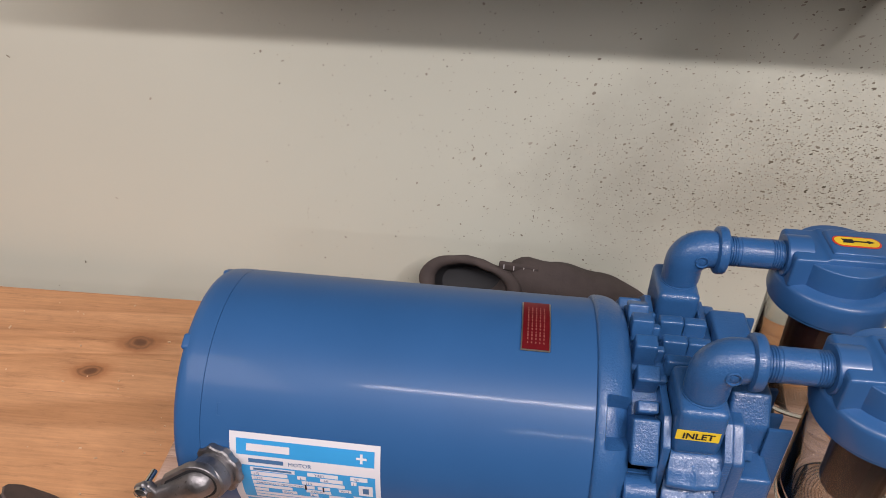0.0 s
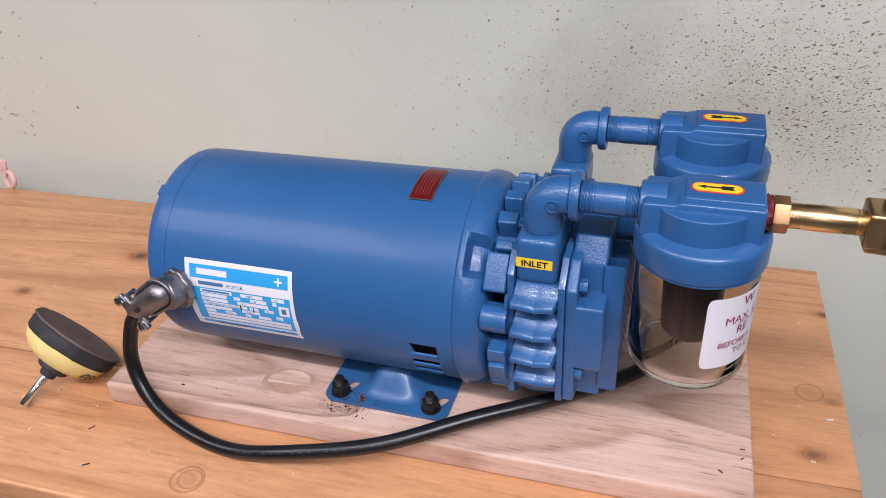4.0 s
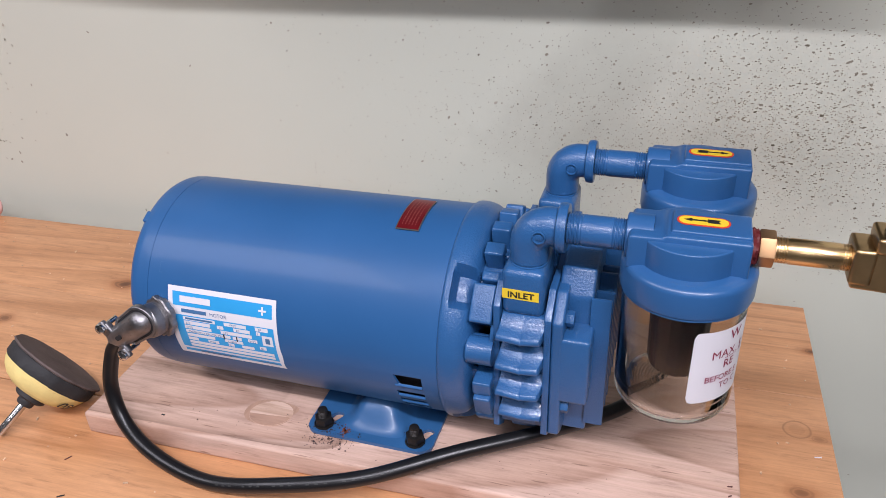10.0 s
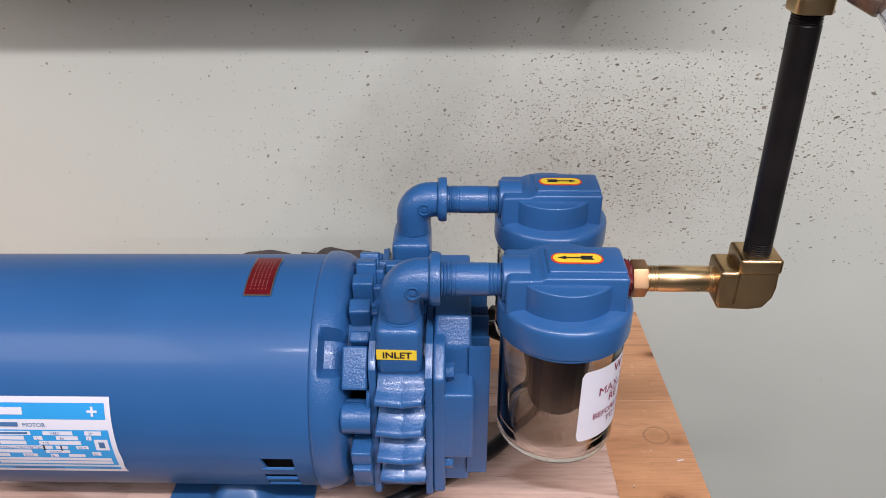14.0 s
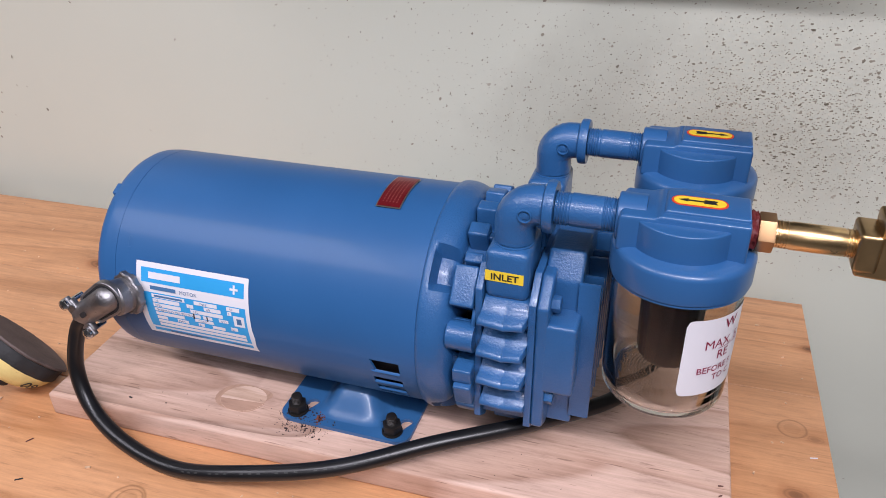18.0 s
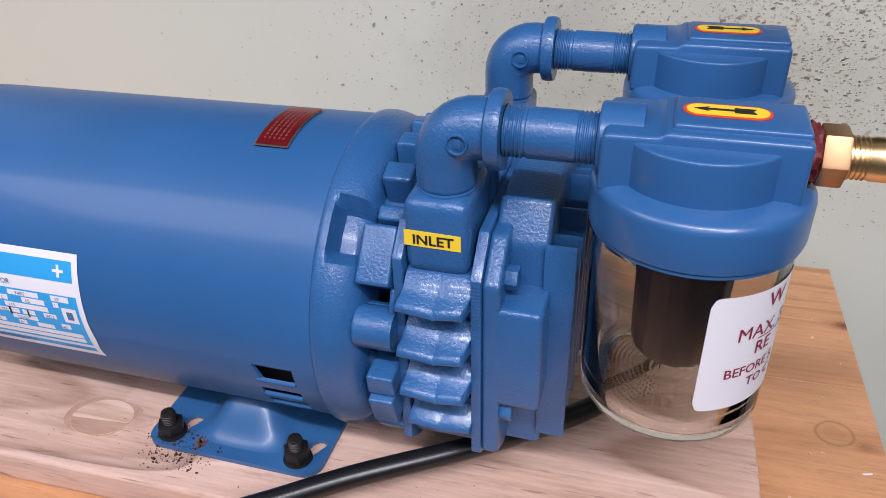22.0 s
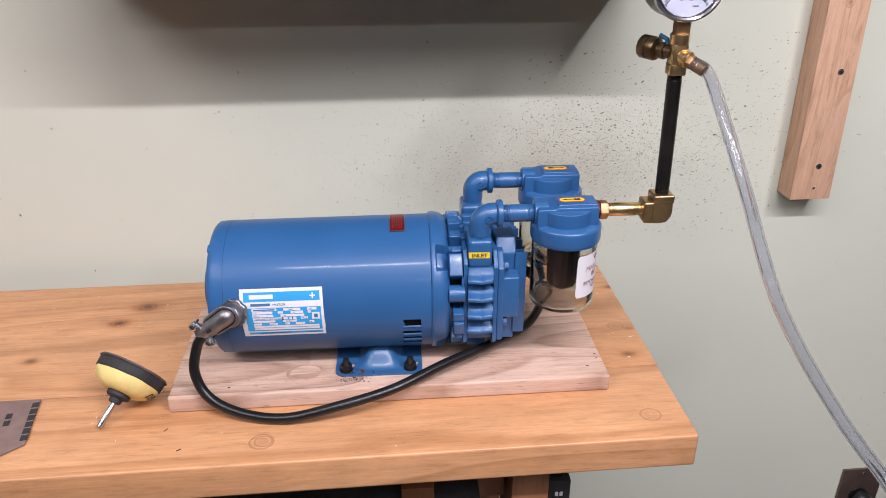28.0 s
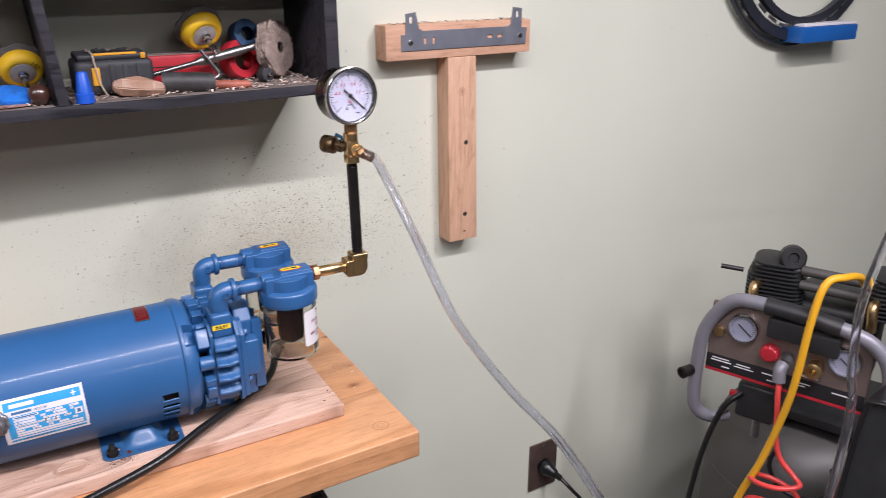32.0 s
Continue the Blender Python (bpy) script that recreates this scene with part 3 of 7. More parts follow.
VA = [-6.7, -15.2, -19.7, -24.7, -28.2, -32.7, -36.2, -40.7]


def motor_shell():
    bm = B()
    angs = sorted({float(a) for a in range(-180, 180, 5)} | set(VA))
    rows = []
    for x in VX:
        row = []
        for a in angs:
            t = math.radians(a)
            slant = 0.0030 * max(0.0, min(1.0, (-6.7 - a) / 8.5)) if abs(x - 0.0575) < 1e-6 and -16 < a < -6 else 0.0
            row.append(bm.verts.new((x + slant, AY - R * math.cos(t), AZ + R * math.sin(t))))
        rows.append(row)
    holes = [(-15.2, -6.7), (-24.7, -19.7), (-32.7, -28.2), (-40.7, -36.2)]
    for i in range(len(VX) - 1):
        for k in range(len(angs)):
            n = (k + 1) % len(angs)
            mid = (angs[k] + (angs[n] if n else 180)) / 2
            if VX[i] == 0.0575 and any(lo < mid < hi for lo, hi in holes):
                continue
            bm.faces.new((rows[i][k], rows[i][n], rows[i + 1][n], rows[i + 1][k]))
    bmesh.ops.recalc_face_normals(bm, faces=bm.faces)
    bmesh.ops.solidify(bm, geom=bm.faces[:], thickness=0.0016)
    return moved(bm, SKEW)


shell = part("motor_shell", motor_shell(), M_SHELL, pump, "smooth blue enamelled steel motor shell")
# black drum gives the shade seen through the vents
part("stator", lathe(B(), disc_prof(0.0625, -0.118, 0.084), (0, AY, AZ), (1, 0, 0), 40), M_HOLE_SHADE, pump, "stator drum in flat black, the shade behind the vents")
# louvre lips under the upper vent
for a in (-15.4, -25.0, -33.2):
    lip = sheet(0.0185, 0.0022, 8, 4)
    for v in lip.verts:
        v.co.z = -0.0006 + 0.0013 * math.sin(math.pi * v.co.y / 0.0022)
    part("louvre", moved(rolled(lip, (AY, AZ), R, 0.0578, math.radians(a)), SKEW), M_SHELL, shell)

# rear end bell with through-bolt heads and a hub
rear = part("rear_end_bell", moved(lathe(B(), [(0, -0.1425), (0.020, -0.1425), (0.020, -0.1412), (0.047, -0.1412), (0.047, -0.1400), (0.0672, -0.1388), (0.0700, -0.1374), (0.0716, -0.1345), (0.0721, -0.1300), (0.0722, -0.1219), (0.0718, -0.1217), (0.0, -0.1217)], (0, AY, AZ), (1, 0, 0), 72), SKEW), M_SHELL, pump)
for a in (62, 118, 242, 298):
    t = math.radians(a)
    box(bm := B(), (-0.1362, AY - 0.0675 * math.cos(t), AZ + 0.0675 * math.sin(t)), (0.0056, 0.0078, 0.009), 0.0016, Matrix.Rotation(-t, 4, "X"), 3)
    part("lug", moved(bm, SKEW), M_SHELL, rear)
part("hub_cap", moved(lathe(B(), disc_prof(0.031, -0.1510, -0.1410, 0.003), (0, AY, AZ), (1, 0, 0), 40), SKEW), M_CAST, rear)

# front flange: rough casting with four rounded bolt pockets
def pocket(i, a, r):
    if i < 5 or i > 11:
        return r
    for c in (45, 135, 225, 315):
        d = abs((math.degrees(a) - c + 180) % 360 - 180)
        if d < 11.0:
            s = min(1.0, (11.0 - d) / 4.0)
            return r - 0.0105 * s * s * (3 - 2 * s) * min(1.0, (i - 4) / 2.0)
    return r


flange = part("motor_flange", lathe(B(), [(0.05, 0.0868), (0.0732, 0.0868), (0.0742, 0.0878), (0.0745, 0.0895), (0.0745, 0.0915), (0.0745, 0.0925), (0.0744, 0.0935), (0.0742, 0.0945), (0.0738, 0.0965), (0.0728, 0.0995), (0.0708, 0.1025), (0.0680, 0.1048), (0.0640, 0.1060), (0.030, 0.1062)], (0, AY, AZ), (1, 0, 0), 180, pocket), M_CAST, pump, "rough blue cast iron end flange", smooth=55)
# black ring painted as the shade between shell and flange
part("gap_shade_ring", lathe(B(), [(0.0690, 0.0850), (0.0710, 0.0850), (0.0710, 0.0880), (0.0690, 0.0880)], (0, AY, AZ), (1, 0, 0), 60), M_HOLE_SHADE, flange)

# adapter between flange and pump: an open shroud with radial lugs, two bosses and a bearing plate
def near_any(k, seg, spans):
    """Whether the k-th of seg faces of a ring about x lies within one of the spans of degrees above the front."""
    e = (-(k + 0.5) * 360.0 / seg + 180) % 360 - 180
    return any(lo < e < hi or lo < (180 - e + 180) % 360 - 180 < hi for lo, hi in spans)


shroud = lathe(B(), [(0.0600, 0.1060), (0.0600, 0.1198)], (0, AY, AZ), (1, 0, 0), 120, None, lambda i, k: near_any(k, 120, ((19.5, 28.5), (-3.5, 7.0))))
bmesh.ops.solidify(shroud, geom=shroud.faces[:], thickness=0.0030)
spider = part("adapter_ring", shroud, M_CAST, pump, "open blue cast ring between motor and pump")
# coupling in shade black, so the ring's openings read dark
part("coupling", lathe(B(), disc_prof(0.0330, 0.1060, 0.1198), (0, AY, AZ), (1, 0, 0), 40), M_HOLE_SHADE, spider, "shaft coupling painted black as the shade inside the ring")


def radial_lug(a, half, r0, r1, x0, x1, taper=0.92):
    """A flat-topped radial tooth about the motor's axis at the angle a above the front; taper narrows its top."""
    t = math.radians(a)
    outline = [(r0, -half), (r1, -half * taper), (r1, half * taper), (r0, half)]
    u = Vector((0, -math.cos(t), math.sin(t)))
    v = Vector((0, math.sin(t), math.cos(t)))
    return prism(B(), outline, Vector((x1, AY, AZ)), u, v, x1 - x0 if u.cross(v).x < 0 else x0 - x1, 0.0015, 3)


for a in (66.5, 82.0, 98.0, 113.5):
    part("tooth", radial_lug(a, 0.0056, 0.050, 0.0742, 0.1070, 0.1190, 0.84), M_CAST, spider)
    part("tooth_web", radial_lug(a, 0.0030, 0.050, 0.0690, 0.1180, 0.1235, 0.8), M_CAST, spider)
for side in (1, -1):
    turned = lambda a: a if side == 1 else 180 - a  # noqa: E731
    part("tooth", radial_lug(turned(38.5), 0.0122, 0.050, 0.0742, 0.1052, 0.1190, 0.97), M_CAST, spider, "broad flat tooth of the adapter ring")
    part("tooth", radial_lug(turned(53.0), 0.0042, 0.050, 0.0700, 0.1080, 0.1190, 0.75), M_CAST, spider)
    part("tooth", radial_lug(turned(-7.5), 0.0056, 0.050, 0.0715, 0.1085, 0.1200, 0.9), M_CAST, spider)
    part("tooth", radial_lug(turned(-18.5), 0.0074, 0.050, 0.0742, 0.1092, 0.1200, 1.15), M_CAST, spider)
    for a in (-38, -56, -74):
        part("tooth", radial_lug(turned(a), 0.0060, 0.050, 0.0725, 0.1072, 0.1200, 0.9), M_CAST, spider)
    t = math.radians(13.5)
    boss_at = (0, AY - side * 0.0648 * math.cos(t), AZ + 0.0648 * math.sin(t))
    part("boss", lathe(B(), [(0, 0.1040), (0.0080, 0.1042), (0.0088, 0.1050), (0.0088, 0.1205), (0, 0.1205)], boss_at, (1, 0, 0), 28), M_CAST, spider)
    part("arch", radial_lug(turned(24.0), 0.0058, 0.052, 0.0690, 0.1178, 0.1205, 1.0), M_CAST, spider)
bearing = [(-0.0620, -0.044), (-0.050, -0.053), (0.050, -0.053), (0.0620, -0.044), (0.0620, 0.048), (0.050, 0.0590), (-0.050, 0.0590), (-0.0620, 0.048)]
bearing_plate = part("bearing_plate", prism(B(), bearing, (0.1198, AY, AZ), (0, 1, 0), (0, 0, 1), 0.0040, 0.0007), M_CAST, pump)

# pump body with a port block and four drooping cooling fins on each side
body = part("pump_body", lathe(B(), [(0, 0.1236), (0.0585, 0.1236), (0.0592, 0.1242), (0.0592, 0.1498), (0.0585, 0.1505), (0, 0.1505)], (0, AY, AZ), (1, 0, 0), 64), M_CAST, pump, "finned blue painted pump casting")


def loft(rows):
    """A closed solid through outlines of equal length."""
    bm = B()
    rings = [[bm.verts.new(p) for p in row] for row in rows]
    n = len(rings[0])
    faces = [bm.faces.new(rings[0]), bm.faces.new(rings[-1][::-1])]
    for a, b in zip(rings, rings[1:]):
        for i in range(n):
            faces.append(bm.faces.new((a[i], b[i], b[(i + 1) % n], a[(i + 1) % n])))
    bmesh.ops.recalc_face_normals(bm, faces=faces)
    return bm


def drooping_fin(z0, out, steep, side):
    """A cast fin that slopes out and down to a thin lip, with a parting line in its middle and a slanted right end."""
    rise = 0.0125 + steep
    prof = [(0.302, z0 + rise + 0.0010), (0.2925, z0 + rise), (0.2905, z0 + rise - 0.0006), (out + 0.0085, z0 + 0.62 * rise), (out + 0.0050, z0 + 0.42 * rise), (out + 0.0018, z0 + 0.0046), (out + 0.0004, z0 + 0.0032), (out, z0 + 0.0018), (out + 0.0006, z0 + 0.0004), (out + 0.0020, z0), (out + 0.0075, z0 + 0.0012), (0.2945, z0 + 0.0012), (0.302, z0 - 0.0020)]
    rows = []
    for x, sag, pull in ((0.1252, 0.0006, 0.8), (0.1258, 0.0, 0.0), (0.1374, 0.0014, 0.0), (0.1380, 0.0021, 0.0003), (0.1386, 0.0014, 0.0), (0.1518, 0.0, 0.0), (0.1525, 0.0006, 0.8)):
        row = []
        for y, z in prof:
            f = max(0.0, min(1.0, (0.2925 - y) / 0.013))
            xx = x - (0.0020 * f if x < 0.126 else 0.0034 * f if x > 0.149 else 0.0)
            row.append((xx, AY + side * (y + 0.0006 * pull * f - AY), z - sag * f))
        rows.append(row)
    return loft(rows)


for side in (1, -1):
    yy = lambda y: AY + side * (y - AY)  # noqa: E731
    lo, hi, shift, drop = (0.2905, 0.3260, 0.0, 0.0) if side == 1 else (0.3875, 0.4225, 0.0015, 0.003)
    part("port_block", span(B(), (0.1243 + shift, lo, 1.0405), (0.1490 + shift, hi, 1.0712 - drop), 0.0050, 4), M_CAST, body)
    part("port_collar", lathe(B(), [(0.0095, 0.0), (0.0110, 0.0004), (0.0110, 0.0011), (0.0101, 0.0015), (0.0107, 0.0020), (0.0107, 0.0027), (0.0099, 0.0031), (0.0104, 0.0035), (0.0104, 0.0040), (0.0090, 0.0044)], (0.1375 + shift, 0.3045 if side == 1 else 0.4045, 1.0708 - drop), (0, 0, 1), 32), M_CAST, body)
    for z0, out, steep in ((1.0288, 0.2788, 0.0), (1.0085, 0.2772, 0.0), (0.9880, 0.2778, 0.0), (0.9672, 0.2835, 0.0025)):
        part("cooling_fin", drooping_fin(z0, out, steep, side), M_CAST, body, smooth=50)
    lo, hi = sorted((yy(0.2925), yy(0.325)))
    part("side_wall", span(B(), (0.1240, lo, 0.9560), (0.1503, hi, 1.0410), 0.0015), M_CAST, body)
for y in (-0.0165, 0.0, 0.0165):
    part("top_fin", span(B(), (0.1236, AY + y - 0.0036, 1.0300), (0.1372, AY + y + 0.0036, 1.0668 + 0.0006 * (y > 0)), 0.0018, 3), M_CAST, body)
    part("top_fin", span(B(), (0.1374, AY + y - 0.0035, 1.0300), (0.1500, AY + y + 0.0035, 1.0664 + 0.0006 * (y > 0)), 0.0018, 3), M_CAST, body)
for y in (-0.026, 0.026):
    part("foot_pad", span(B(), (0.126, AY + y - 0.012, 0.9345), (0.146, AY + y + 0.012, 0.950), 0.002), M_CAST, body)

# machined end plate, cover flange with notched corners, cover body, step and hex bolts
plate = part("end_plate", prism(B(), [(-0.0640, -0.043), (-0.052, -0.052), (0.052, -0.052), (0.0640, -0.043), (0.0640, 0.044), (0.050, 0.0575), (-0.050, 0.0575), (-0.0640, 0.044)], (0.1505, AY, AZ), (0, 1, 0), (0, 0, 1), 0.0040, 0.0004), M_CAST, pump)
for side in (1, -1):
    for k in range(15):
        z = AZ + 0.0190 + 0.0016 * k
        part("tool_mark", span(B(), (0.1507, AY - side * 0.0640 - 0.00016, z), (0.1543, AY - side * 0.0640 + 0.00016, z + 0.0009)), M_CAST, plate)
cover = part("pump_cover", prism(B(), [(-0.0632, -0.042), (-0.050, -0.050), (0.050, -0.050), (0.0632, -0.042), (0.0632, 0.042), (0.048, 0.0560), (-0.048, 0.0560), (-0.0632, 0.042)], (0.1546, AY, AZ), (0, 1, 0), (0, 0, 1), 0.0070, 0.0018, 3), M_CAST, pump)
part("cover_face", prism(B(), [(-0.0440, -0.052), (0.0440, -0.052), (0.0440, 0.050), (0.0340, 0.0645), (-0.0340, 0.0645), (-0.0440, 0.050)], (0.1550, AY, AZ), (0, 1, 0), (0, 0, 1), 0.0208, 0.0022, 3), M_CAST, cover)
for side in (1, -1):
    lo, hi = sorted((AY - side * 0.0630, AY - side * 0.030))
    part("cover_step", span(B(), (0.1556, lo, 0.9830), (0.1775, hi, 1.0305), 0.0026, 3), M_CAST, cover)
    for z, y in ((1.0385, 0.0520), (0.9765, 0.0570)):
        prism(bm := B(), hexagon(0.0050), (0.1614, AY - side * y, z), (0, 1, 0), (0, 0, 1), 0.0050, 0.0006)
        part("hex_bolt", bm, M_CAST, cover)
for k in range(7):
    y = AY - 0.045 + 0.015 * k
    part("end_fin", span(B(), (0.1745, y - 0.0012, 0.955 + 0.004 * (k % 2)), (0.1865, y + 0.0012, 1.050 - 0.004 * (k % 2)), 0.0006), M_CAST, cover)

# stamped foot with slots and a raised saddle
def stamped_foot():
    bm = B()
    x0, x1, y0, y1, z = -0.0165, 0.0765, 0.2830, 0.4170, 0.9190
    def loop(pts):
        vs = [bm.verts.new((a, b, z)) for a, b in pts]
        return [bm.edges.new((vs[i], vs[(i + 1) % len(vs)])) for i in range(len(vs))]
    cx, cy = (x0 + x1) / 2, (y0 + y1) / 2
    edges = loop([(cx + a, cy + b) for a, b in rounded(x1 - x0, y1 - y0, 0.009)])
    for sx, sy in ((-0.0045, 0.2925), (0.0640, 0.2925), (-0.0045, 0.4075), (0.0640, 0.4075)):
        out = []
        far = 0.009 if sy < AY else -0.009
        for k in range(16):
            t = 2 * math.pi * k / 16
            dy = math.sin(t) * 0.0042
            out.append((sx + 0.0042 * math.cos(t) + (0.006 if dy * far > 0 else 0.0), sy + dy + (far if dy * far > 0 else 0.0)))
        edges += loop(out)
    bmesh.ops.triangle_fill(bm, use_beauty=True, edges=edges)
    faces = bm.faces[:]
    made = bmesh.ops.extrude_face_region(bm, geom=faces)["geom"]
    bmesh.ops.translate(bm, vec=(0, 0, 0.0026), verts=[g for g in made if isinstance(g, bmesh.types.BMVert)])
    bmesh.ops.recalc_face_normals(bm, faces=bm.faces)
    return bm


foot = part("foot_plate", stamped_foot(), M_FOOT, pump, "blue stamped steel mounting foot with slots", smooth=30)


def saddle():
    """The pressed hump that rises from the foot to the underside of the shell."""
    bm, rows = B(), []
    ny, nx = 48, 52
    for j in range(ny + 1):
        y = 0.2890 + (0.4110 - 0.2890) * j / ny
        e = min(y - 0.2890, 0.4110 - y)
        h = 0.0200 * (1 - math.exp(-(e / 0.020) ** 2 * 2.2))
        w = 0.0175 + 0.001 * math.exp(-e / 0.02)
        row = []
        for i in range(nx + 1):
            x = -0.0145 + 0.089 * i / nx
            s = abs(x - 0.0315) / w
            f = math.exp(-s**4)
            low = AZ - math.sqrt(max(0, (R + 0.0004) ** 2 - (y - AY) ** 2)) if abs(y - AY) < R else 9
            row.append(bm.verts.new((x, y, min(0.9213 + h * f, low + 0.0006))))
        rows.append(row)
    for a, b in zip(rows, rows[1:]):
        for i in range(nx):
            bm.faces.new((a[i], a[i + 1], b[i + 1], b[i]))
    return bm


hump = saddle()
for f in [f for f in hump.faces if max(v.co.z for v in f.verts) < 0.92162]:
    hump.faces.remove(f)
for v in [v for v in hump.verts if not v.link_faces]:
    hump.verts.remove(v)
bmesh.ops.recalc_face_normals(hump, faces=hump.faces)
part("saddle", hump, M_FOOT, foot, smooth=60)

for bx, by in ((-0.0050, 0.2915), (0.0635, 0.2915), (-0.0050, 0.4085), (0.0635, 0.4085)):
    bolt = part("mounting_bolt", lathe(B(), [(0, 0.9218), (0.0068, 0.9218), (0.0071, 0.9223), (0.0068, 0.9234), (0, 0.9234)], (bx, by, 0), (0, 0, 1), 24), M_BLACK_STEEL, pump, "black oxide bolt with nut and washer")
    part("nut", moved(prism(B(), hexagon(0.0066), (bx, by, 0.9233), (1, 0, 0), (0, 1, 0), 0.0060, 0.0007), Matrix()), M_BLACK_STEEL, bolt)
    part("stud", threads(B(), (bx, by, 0), (0, 0, 1), 0.0037, 0.9290, 0.9355, 0.0011, 0.0005, 16), M_BLACK_STEEL, bolt)
    part("stud_end", lathe(B(), disc_prof(0.0033, 0.929, 0.9357, 0.0004), (bx, by, 0), (0, 0, 1), 16), M_BLACK_STEEL, bolt)

# the wrapped nameplate: white paper, blue bands, boxes, letters
def on_shell(bm, x0, top, lift):
    for v in bm.verts:
        v.co.z += lift
    return moved(rolled(bm, (AY, AZ), R, x0, math.radians(25.2) + top / R), SKEW)


LW, LH = 0.0830, 0.0545


def label_sheet():
    bm = sheet(LW, LH, 24, 24, 0, -LH)
    for v in bm.verts:  # a little skew and a torn lower right corner
        s = -v.co.y / LH
        v.co.x += 0.0006 * s if v.co.x < LW * 0.9 else 0.0006 * s + 0.0016 * max(0, s - 0.55) * math.sin(s * 19)
    return bm


plate_label = part("nameplate", on_shell(label_sheet(), -0.1050, 0, 0.00025), M_WHITE, pump, "white and blue printed paper motor nameplate", smooth=60)


def ink(name, rects, mat, lift=0.00042):
    for x, y, w, h in rects:
        part(name, on_shell(sheet(w, h, max(1, int(w / 0.004)), max(1, int(h / 0.003)), x, -y - h), -0.1050, 0, lift), mat, plate_label)


def print_on(name, words, mat, lift):
    bm = B()
    for text, x, y, size in words:
        join(bm, moved(letters(text, size), Matrix.Translation((x, -y, 0))))
    return part(name, on_shell(bm, -0.1050, 0, lift), mat, plate_label)


ink("blue_band", [(0.0038, 0.0036, 0.0762, 0.0098), (0.0050, 0.0200, 0.0755, 0.0272), (0.0055, 0.0490, 0.0750, 0.0026)], M_CYAN)
ink("white_field", [(0.0110, 0.0208, 0.0250, 0.0026), (0.0430, 0.0208, 0.0170, 0.0026), (0.0668, 0.0206, 0.0095, 0.0028),
    (0.0112, 0.0240, 0.0205, 0.0027), (0.0372, 0.0240, 0.0050, 0.0027), (0.0500, 0.0240, 0.0125, 0.0027), (0.0672, 0.0240, 0.0030, 0.0027),
    (0.0112, 0.0274, 0.0210, 0.0027), (0.0395, 0.0274, 0.0240, 0.0027), (0.0115, 0.0308, 0.0350, 0.0025), (0.0482, 0.0308, 0.0070, 0.0025), (0.0600, 0.0308, 0.0070, 0.0025),
    (0.0117, 0.0340, 0.0220, 0.0025), (0.0415, 0.0340, 0.0140, 0.0025), (0.0118, 0.0372, 0.0080, 0.0025), (0.0275, 0.0372, 0.0085, 0.0025), (0.0435, 0.0372, 0.0045, 0.0025), (0.0540, 0.0372, 0.0095, 0.0025), (0.0680, 0.0355, 0.0050, 0.0028),
    (0.0118, 0.0404, 0.0660, 0.0024), (0.0118, 0.0434, 0.0660, 0.0024), (0.0712, 0.0262, 0.0078, 0.0078)], M_WHITE, 0.00058)
ink("emblem_bar", [(0.0095, 0.0062, 0.0240, 0.0044), (0.0700, 0.0078, 0.0058, 0.0014), (0.0722, 0.0056, 0.0014, 0.0058)], M_WHITE, 0.00058)
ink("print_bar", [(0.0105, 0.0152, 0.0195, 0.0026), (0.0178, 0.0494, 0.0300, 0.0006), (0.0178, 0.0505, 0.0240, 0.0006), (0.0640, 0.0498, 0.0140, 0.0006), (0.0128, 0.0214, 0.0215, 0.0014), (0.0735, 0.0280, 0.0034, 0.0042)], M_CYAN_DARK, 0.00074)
print_on("lettering", [("MOTOR", 0.0325, 0.0180, 0.0036), ("Y48Y", 0.0470, 0.0231, 0.0026), ("SP", 0.0690, 0.0231, 0.0026), ("1/3", 0.0125, 0.0264, 0.0026), ("L", 0.0388, 0.0264, 0.0026), ("60", 0.0520, 0.0264, 0.0026), ("1", 0.0678, 0.0264, 0.0026),
    ("1725", 0.0125, 0.0298, 0.0026), ("115", 0.0415, 0.0298, 0.0026), ("THERMALLY PROTECTED", 0.0135, 0.0331, 0.0024), ("W12", 0.0610, 0.0331, 0.0024), ("CONT", 0.0440, 0.0363, 0.0024), ("PHM", 0.0285, 0.0395, 0.0024), ("B", 0.0443, 0.0395, 0.0024), ("40", 0.0685, 0.0381, 0.0024)], M_CYAN_DARK, 0.00074)
ink("pen_mark", [(0.0410, 0.0300, 0.0011, 0.0042), (0.0510, 0.0305, 0.0009, 0.0040)], M_BLACK_INK, 0.0008)

# red foil plate over the top of the shell, its small print as bars
red = sheet(0.0160, 0.0400, 6, 20)
red_plate = part("warning_plate", rolled(red, (AY, AZ), R + 0.0003, 0.0455, math.radians(72.0)), M_PLATE_EDGE, pump, "dark red foil plate with a bare metal edge", smooth=60)
part("red_field", rolled(moved(sheet(0.0146, 0.0388, 6, 20), Matrix.Translation((0.0007, 0.0009, 0.0003))), (AY, AZ), R + 0.0003, 0.0455, math.radians(72.0)), M_RED_PLATE, red_plate)
bm = B()
for row in range(5):
    for k in range(13):
        join(bm, sheet(0.0007, 0.0011 + 0.0007 * ((k * 7 + row * 3) % 3) / 2, 1, 1, 0.0032 + 0.0022 * row, 0.0045 + 0.0023 * k))
part("fine_print", rolled(moved(bm, Matrix.Translation((0, 0, 0.0005))), (AY, AZ), R + 0.0003, 0.0455, math.radians(72.0)), surface("faded_red_print", (0.42, 0.13, 0.11), 0.4, metal=0.4, relief=0.0), red_plate, kind="stuff")

